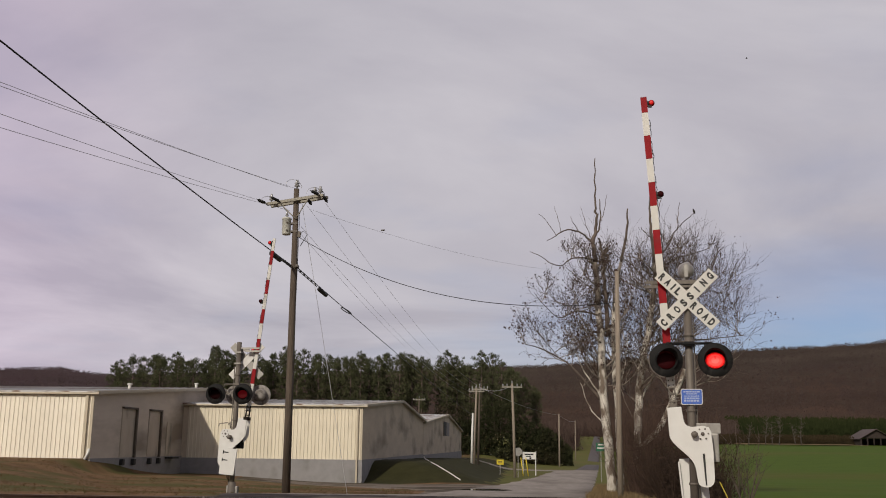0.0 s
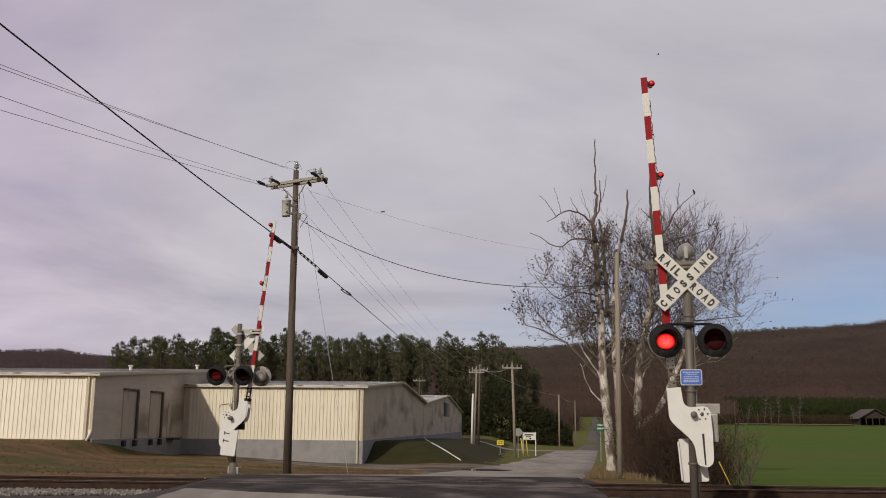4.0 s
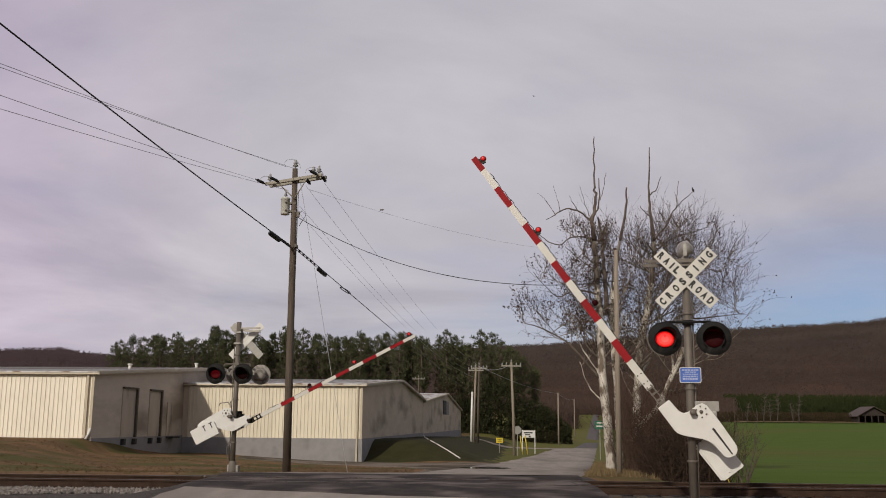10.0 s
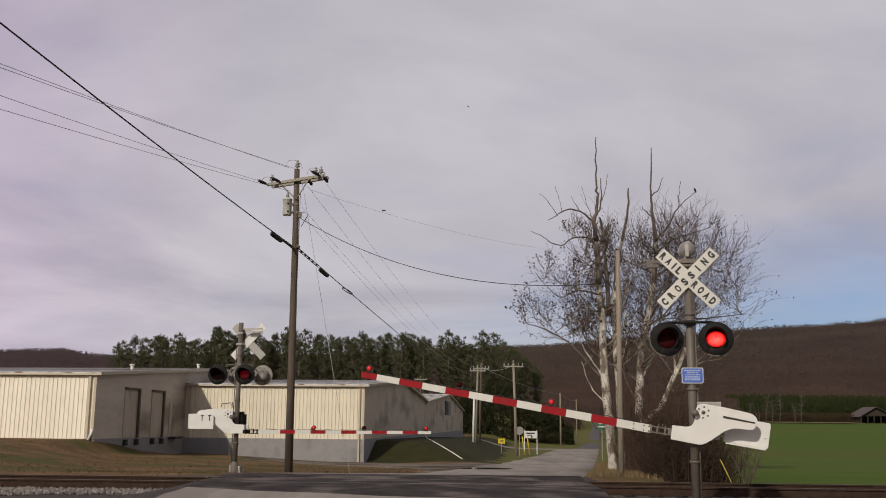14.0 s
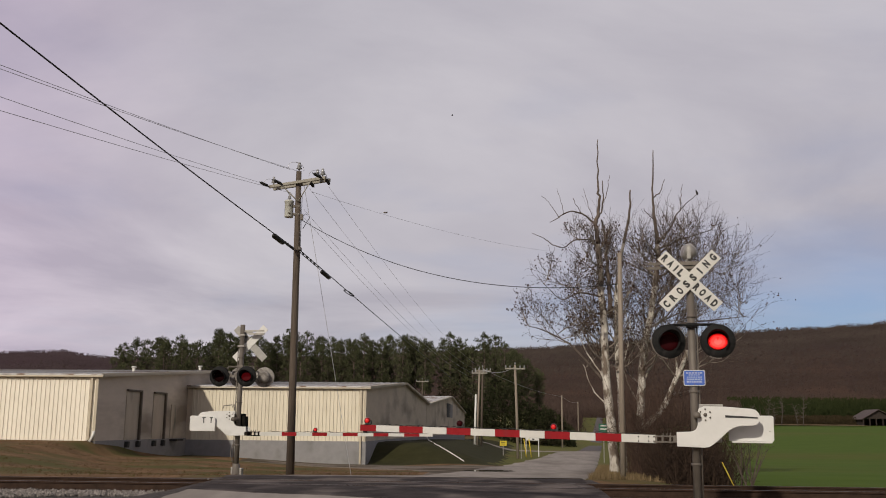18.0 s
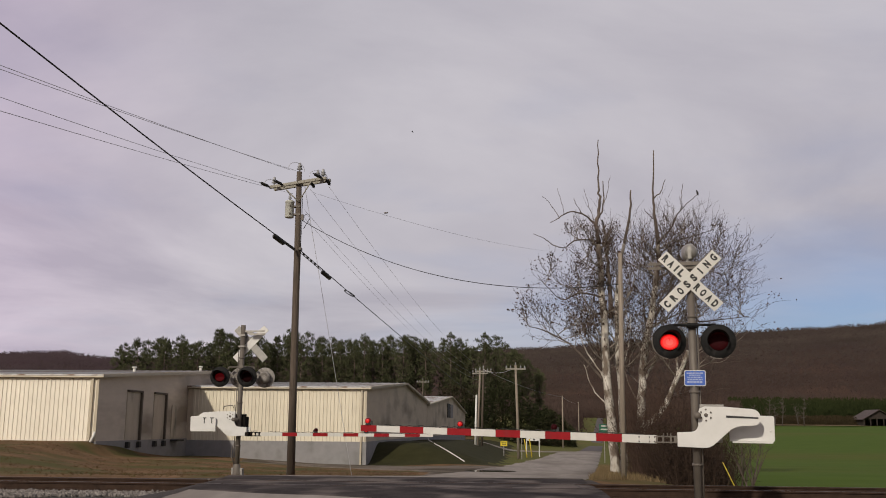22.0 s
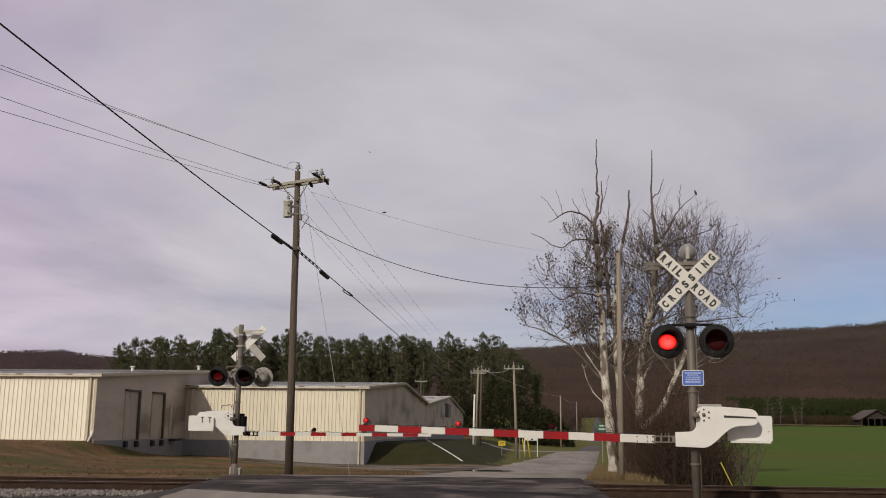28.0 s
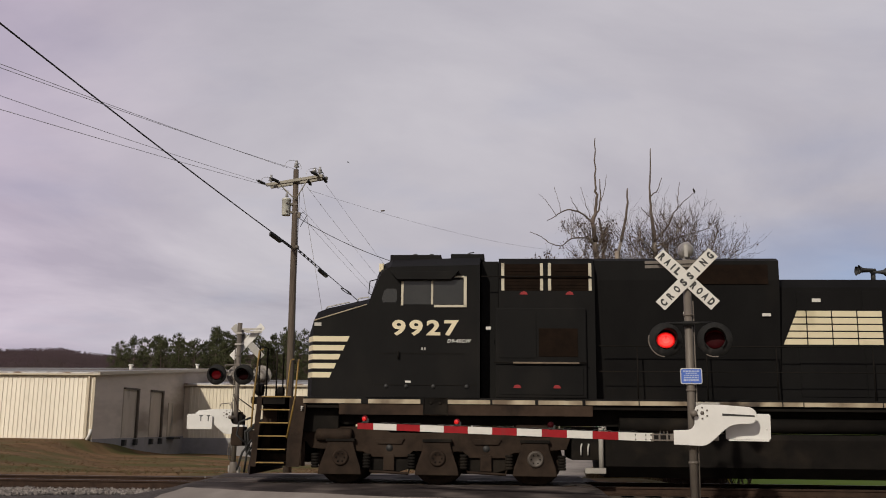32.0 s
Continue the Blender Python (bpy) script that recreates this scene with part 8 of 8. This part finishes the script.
    hull(bm, [(-3.60, -1.45, 1.2), (-3.60, 1.45, 1.2), (-3.66, -1.42, 0.75), (-3.66, 1.42, 0.75), (-3.50, -1.45, 1.2), (-3.50, 1.45, 1.2)])
    hull(bm, [(-3.66, -1.42, 0.78), (-3.66, 1.42, 0.78), (-3.70, -1.48, 0.18), (-3.70, 1.48, 0.18), (-4.05, -0.3, 0.20), (-4.05, 0.3, 0.20), (-3.85, 0.0, 0.75)])
    part("pilot", bm, M["loco_dirt"], loco, "rusty snowplough pilot")
    bm = bmesh.new()
    box(bm, -4.25, -0.12, 0.78, -3.5, 0.12, 1.02, bevel=0.02)
    box(bm, -4.45, -0.22, 0.70, -4.2, 0.18, 1.10, bevel=0.04)
    part("coupler", bm, M["loco_dirt"], loco, "knuckle coupler")
    for y in (-0.55, 0.5, -0.75, 0.7):
        bm = bmesh.new()
        tube(bm, [(-3.7, y, 1.25), (-4.0, y * 1.05, 1.0), (-3.98, y * 0.9, 0.6), (-3.8, y * 0.8, 0.45)], 0.03, 7)
        part("air_hose", bm, M["dark"], loco, "black brake hose")
    for y in (-0.95, 0.95):
        bm = bmesh.new()
        turned(bm, [(0.0, 0.03), (0.10, 0.03), (0.13, -0.02), (0.12, -0.12)], pose(-3.74, y, 1.86, 0, -90, 0), 16)
        part("ditch_light", bm, M["loco_frame"], loco, "small round ditch light")
    for sy in (-1, 1):
        bm = bmesh.new()
        tube(bm, [(-3.68, sy * 1.1, 1.7), (-3.68, sy * 1.1, 2.75), (-3.68, sy * 0.45, 2.75), (-3.68, sy * 0.45, 1.7)], 0.018, 6)
        part("front_rail", bm, M["loco_frame"], loco)
    # hoses and the cut lever that hang at the corner
    for k, pts in enumerate(([(-3.70, -1.30, 1.45), (-3.95, -1.32, 1.62), (-4.12, -1.33, 1.75), (-4.02, -1.33, 1.45), (-3.86, -1.33, 1.30)],
                             [(-3.72, -1.35, 1.30), (-3.98, -1.36, 1.20), (-4.02, -1.36, 0.95), (-3.84, -1.36, 0.80)],
                             [(-3.74, -1.25, 0.85), (-3.92, -1.25, 0.60), (-4.02, -1.25, 0.25)],
                             [(-3.74, -1.05, 0.80), (-3.88, -1.05, 0.55), (-3.92, -1.05, 0.20)])):
        bm = bmesh.new()
        tube(bm, pts, 0.022 if k else 0.012, 7)
        part("corner_hose", bm, M["dark" if k else "loco_rust"], loco, "hanging hose at the corner")
    bm = bmesh.new()
    for y in (-1.38, 1.38):
        box(bm, -3.735, y - 0.11, 1.58, -3.722, y + 0.11, 1.70)
        box(bm, -3.72, y - 0.02, 1.58, -3.55, y + 0.11 if y > 0 else y - 0.0, 1.70)
    part("end_marker", bm, M["stripe_white"], loco, "white end-sill markers")
    bm = bmesh.new()
    box(bm, -2.72, -1.512, 1.43, -2.66, -1.50, 1.52)
    part("end_plate", bm, M["loco_frame"], loco)
    lettering("end_letter", "F", 0.13, M["sheet_white"], loco, pose(-2.69, -1.514, 1.475, 90, 0, 0), "small white letter")
    return loco


locomotive = make_loco()


# ---------------------------------------------------------------- what moves
NEAR_GATE = [(0, 84.7), (3.5, 84.7), (4.6, 84.7), (5.5, 83.0), (6, 79.8), (6.5, 76.3), (7, 73.1), (7.5, 69.9), (8, 66.8), (8.5, 63.6), (9, 60.5), (9.5, 57.3), (10, 51.6), (10.5, 46.5),
             (11, 41.0), (11.5, 35.6), (12, 30.3), (12.5, 25.0), (13, 19.5), (13.5, 13.6), (14, 8.4), (14.5, 5.3), (15.2, 2.4), (16.0, 0.4), (16.5, 0.0), (32, 0.0)]
FAR_GATE = [(0, 84.0), (3.5, 84.0), (4.4, 83.0), (5.5, 75.0), (6, 70.3), (6.5, 65.5), (7, 60.8), (7.5, 56.2), (8, 51.4), (8.5, 46.4), (9, 40.9), (9.5, 34.4), (10, 27.6), (10.5, 20.6),
            (11, 13.5), (11.5, 6.6), (12, 5.2), (12.5, 3.7), (13, 2.1), (13.5, 0.6), (14, 0.1), (14.5, 0.0), (32, 0.0)]
SPEED = 20.6                               # metres a second as it enters; it slows a little


def train_back(d):
    """How far the engine still has to go, d seconds before the end."""
    return 20.0 * d + 2.1 * d * d if d < 1 else 22.1 + 21.0 * (d - 1)


def motions():
    walk(near_gate, [(t, NEAR_PIVOT @ pose(0, 0, 0, 0, a + along([(0, 0.04), (20, 0.85), (61, 0.85), (85, 0.4)], a), 0)) for t, a in NEAR_GATE])
    walk(far_gate, [(t, FAR_PIVOT @ pose(0, 0, 0, 0, a, 0)) for t, a in FAR_GATE])
    # the flashers change over by turning their lamp inserts face about
    changes = []
    k = -math.floor(FLASH0 / FLASH_H)
    while FLASH0 + k * FLASH_H < 31.95:
        changes.append((FLASH0 + k * FLASH_H, k % 2 == 0))
        k += 1
    for bulb, lit in BULBS:
        rest = bulb.matrix_basis.copy()
        spin = lambda a: rest @ (pose(0, 0, 0, 0, a, 0) if bulb.name.startswith("lamp_globe") else pose(0, 0, 0, 0, 0, a))
        if lit == "S":
            walk(bulb, [(0, rest), (32, rest)])
            continue
        left_on = not changes[0][1]
        now = 0 if (lit == "L") == left_on else 180
        rows = [(0.0, spin(now))]
        for t, to_left in changes:
            goal = 0 if (lit == "L") == to_left else 180
            lag = -0.05 if goal == 0 else -0.01
            if t - 0.15 > 0 and t + 0.15 < 32 and goal != now:
                f = round((t + lag) * 30)
                f += 1 if f % 30 == 0 else (-1 if f % 30 == 29 else 0)
                for k in range(4):
                    rows.append(((f - 1 + k) / 30, spin(now + (goal - now) * k / 3)))
                now = goal
        rows.append((32.0, spin(now)))
        walk(bulb, rows)
    times = [0.0] + frange(1, 31, 1.0) + frange(31.1, 31.9, 0.1) + [31.9334, 31.9667, 32.0]
    walk(locomotive, [(t, TRACK_M @ pose(train_back(32.0 - t), 0, 0)) for t in times])
    for wheel in LOCO_WHEELS:
        rest = wheel.matrix_basis.copy()
        rows = [(0.0, rest), (31.2, rest)]
        for i in range(1, 25):
            t = 31.2 + i / 30
            rows.append((t, rest @ pose(0, 0, 0, 0, -math.degrees(SPEED / 0.53) * i / 30, 0)))
        walk(wheel, rows)
    walk(gliding_bird, [(t, bird_at(t, a, b)) for t, a, b in BIRD])


motions()
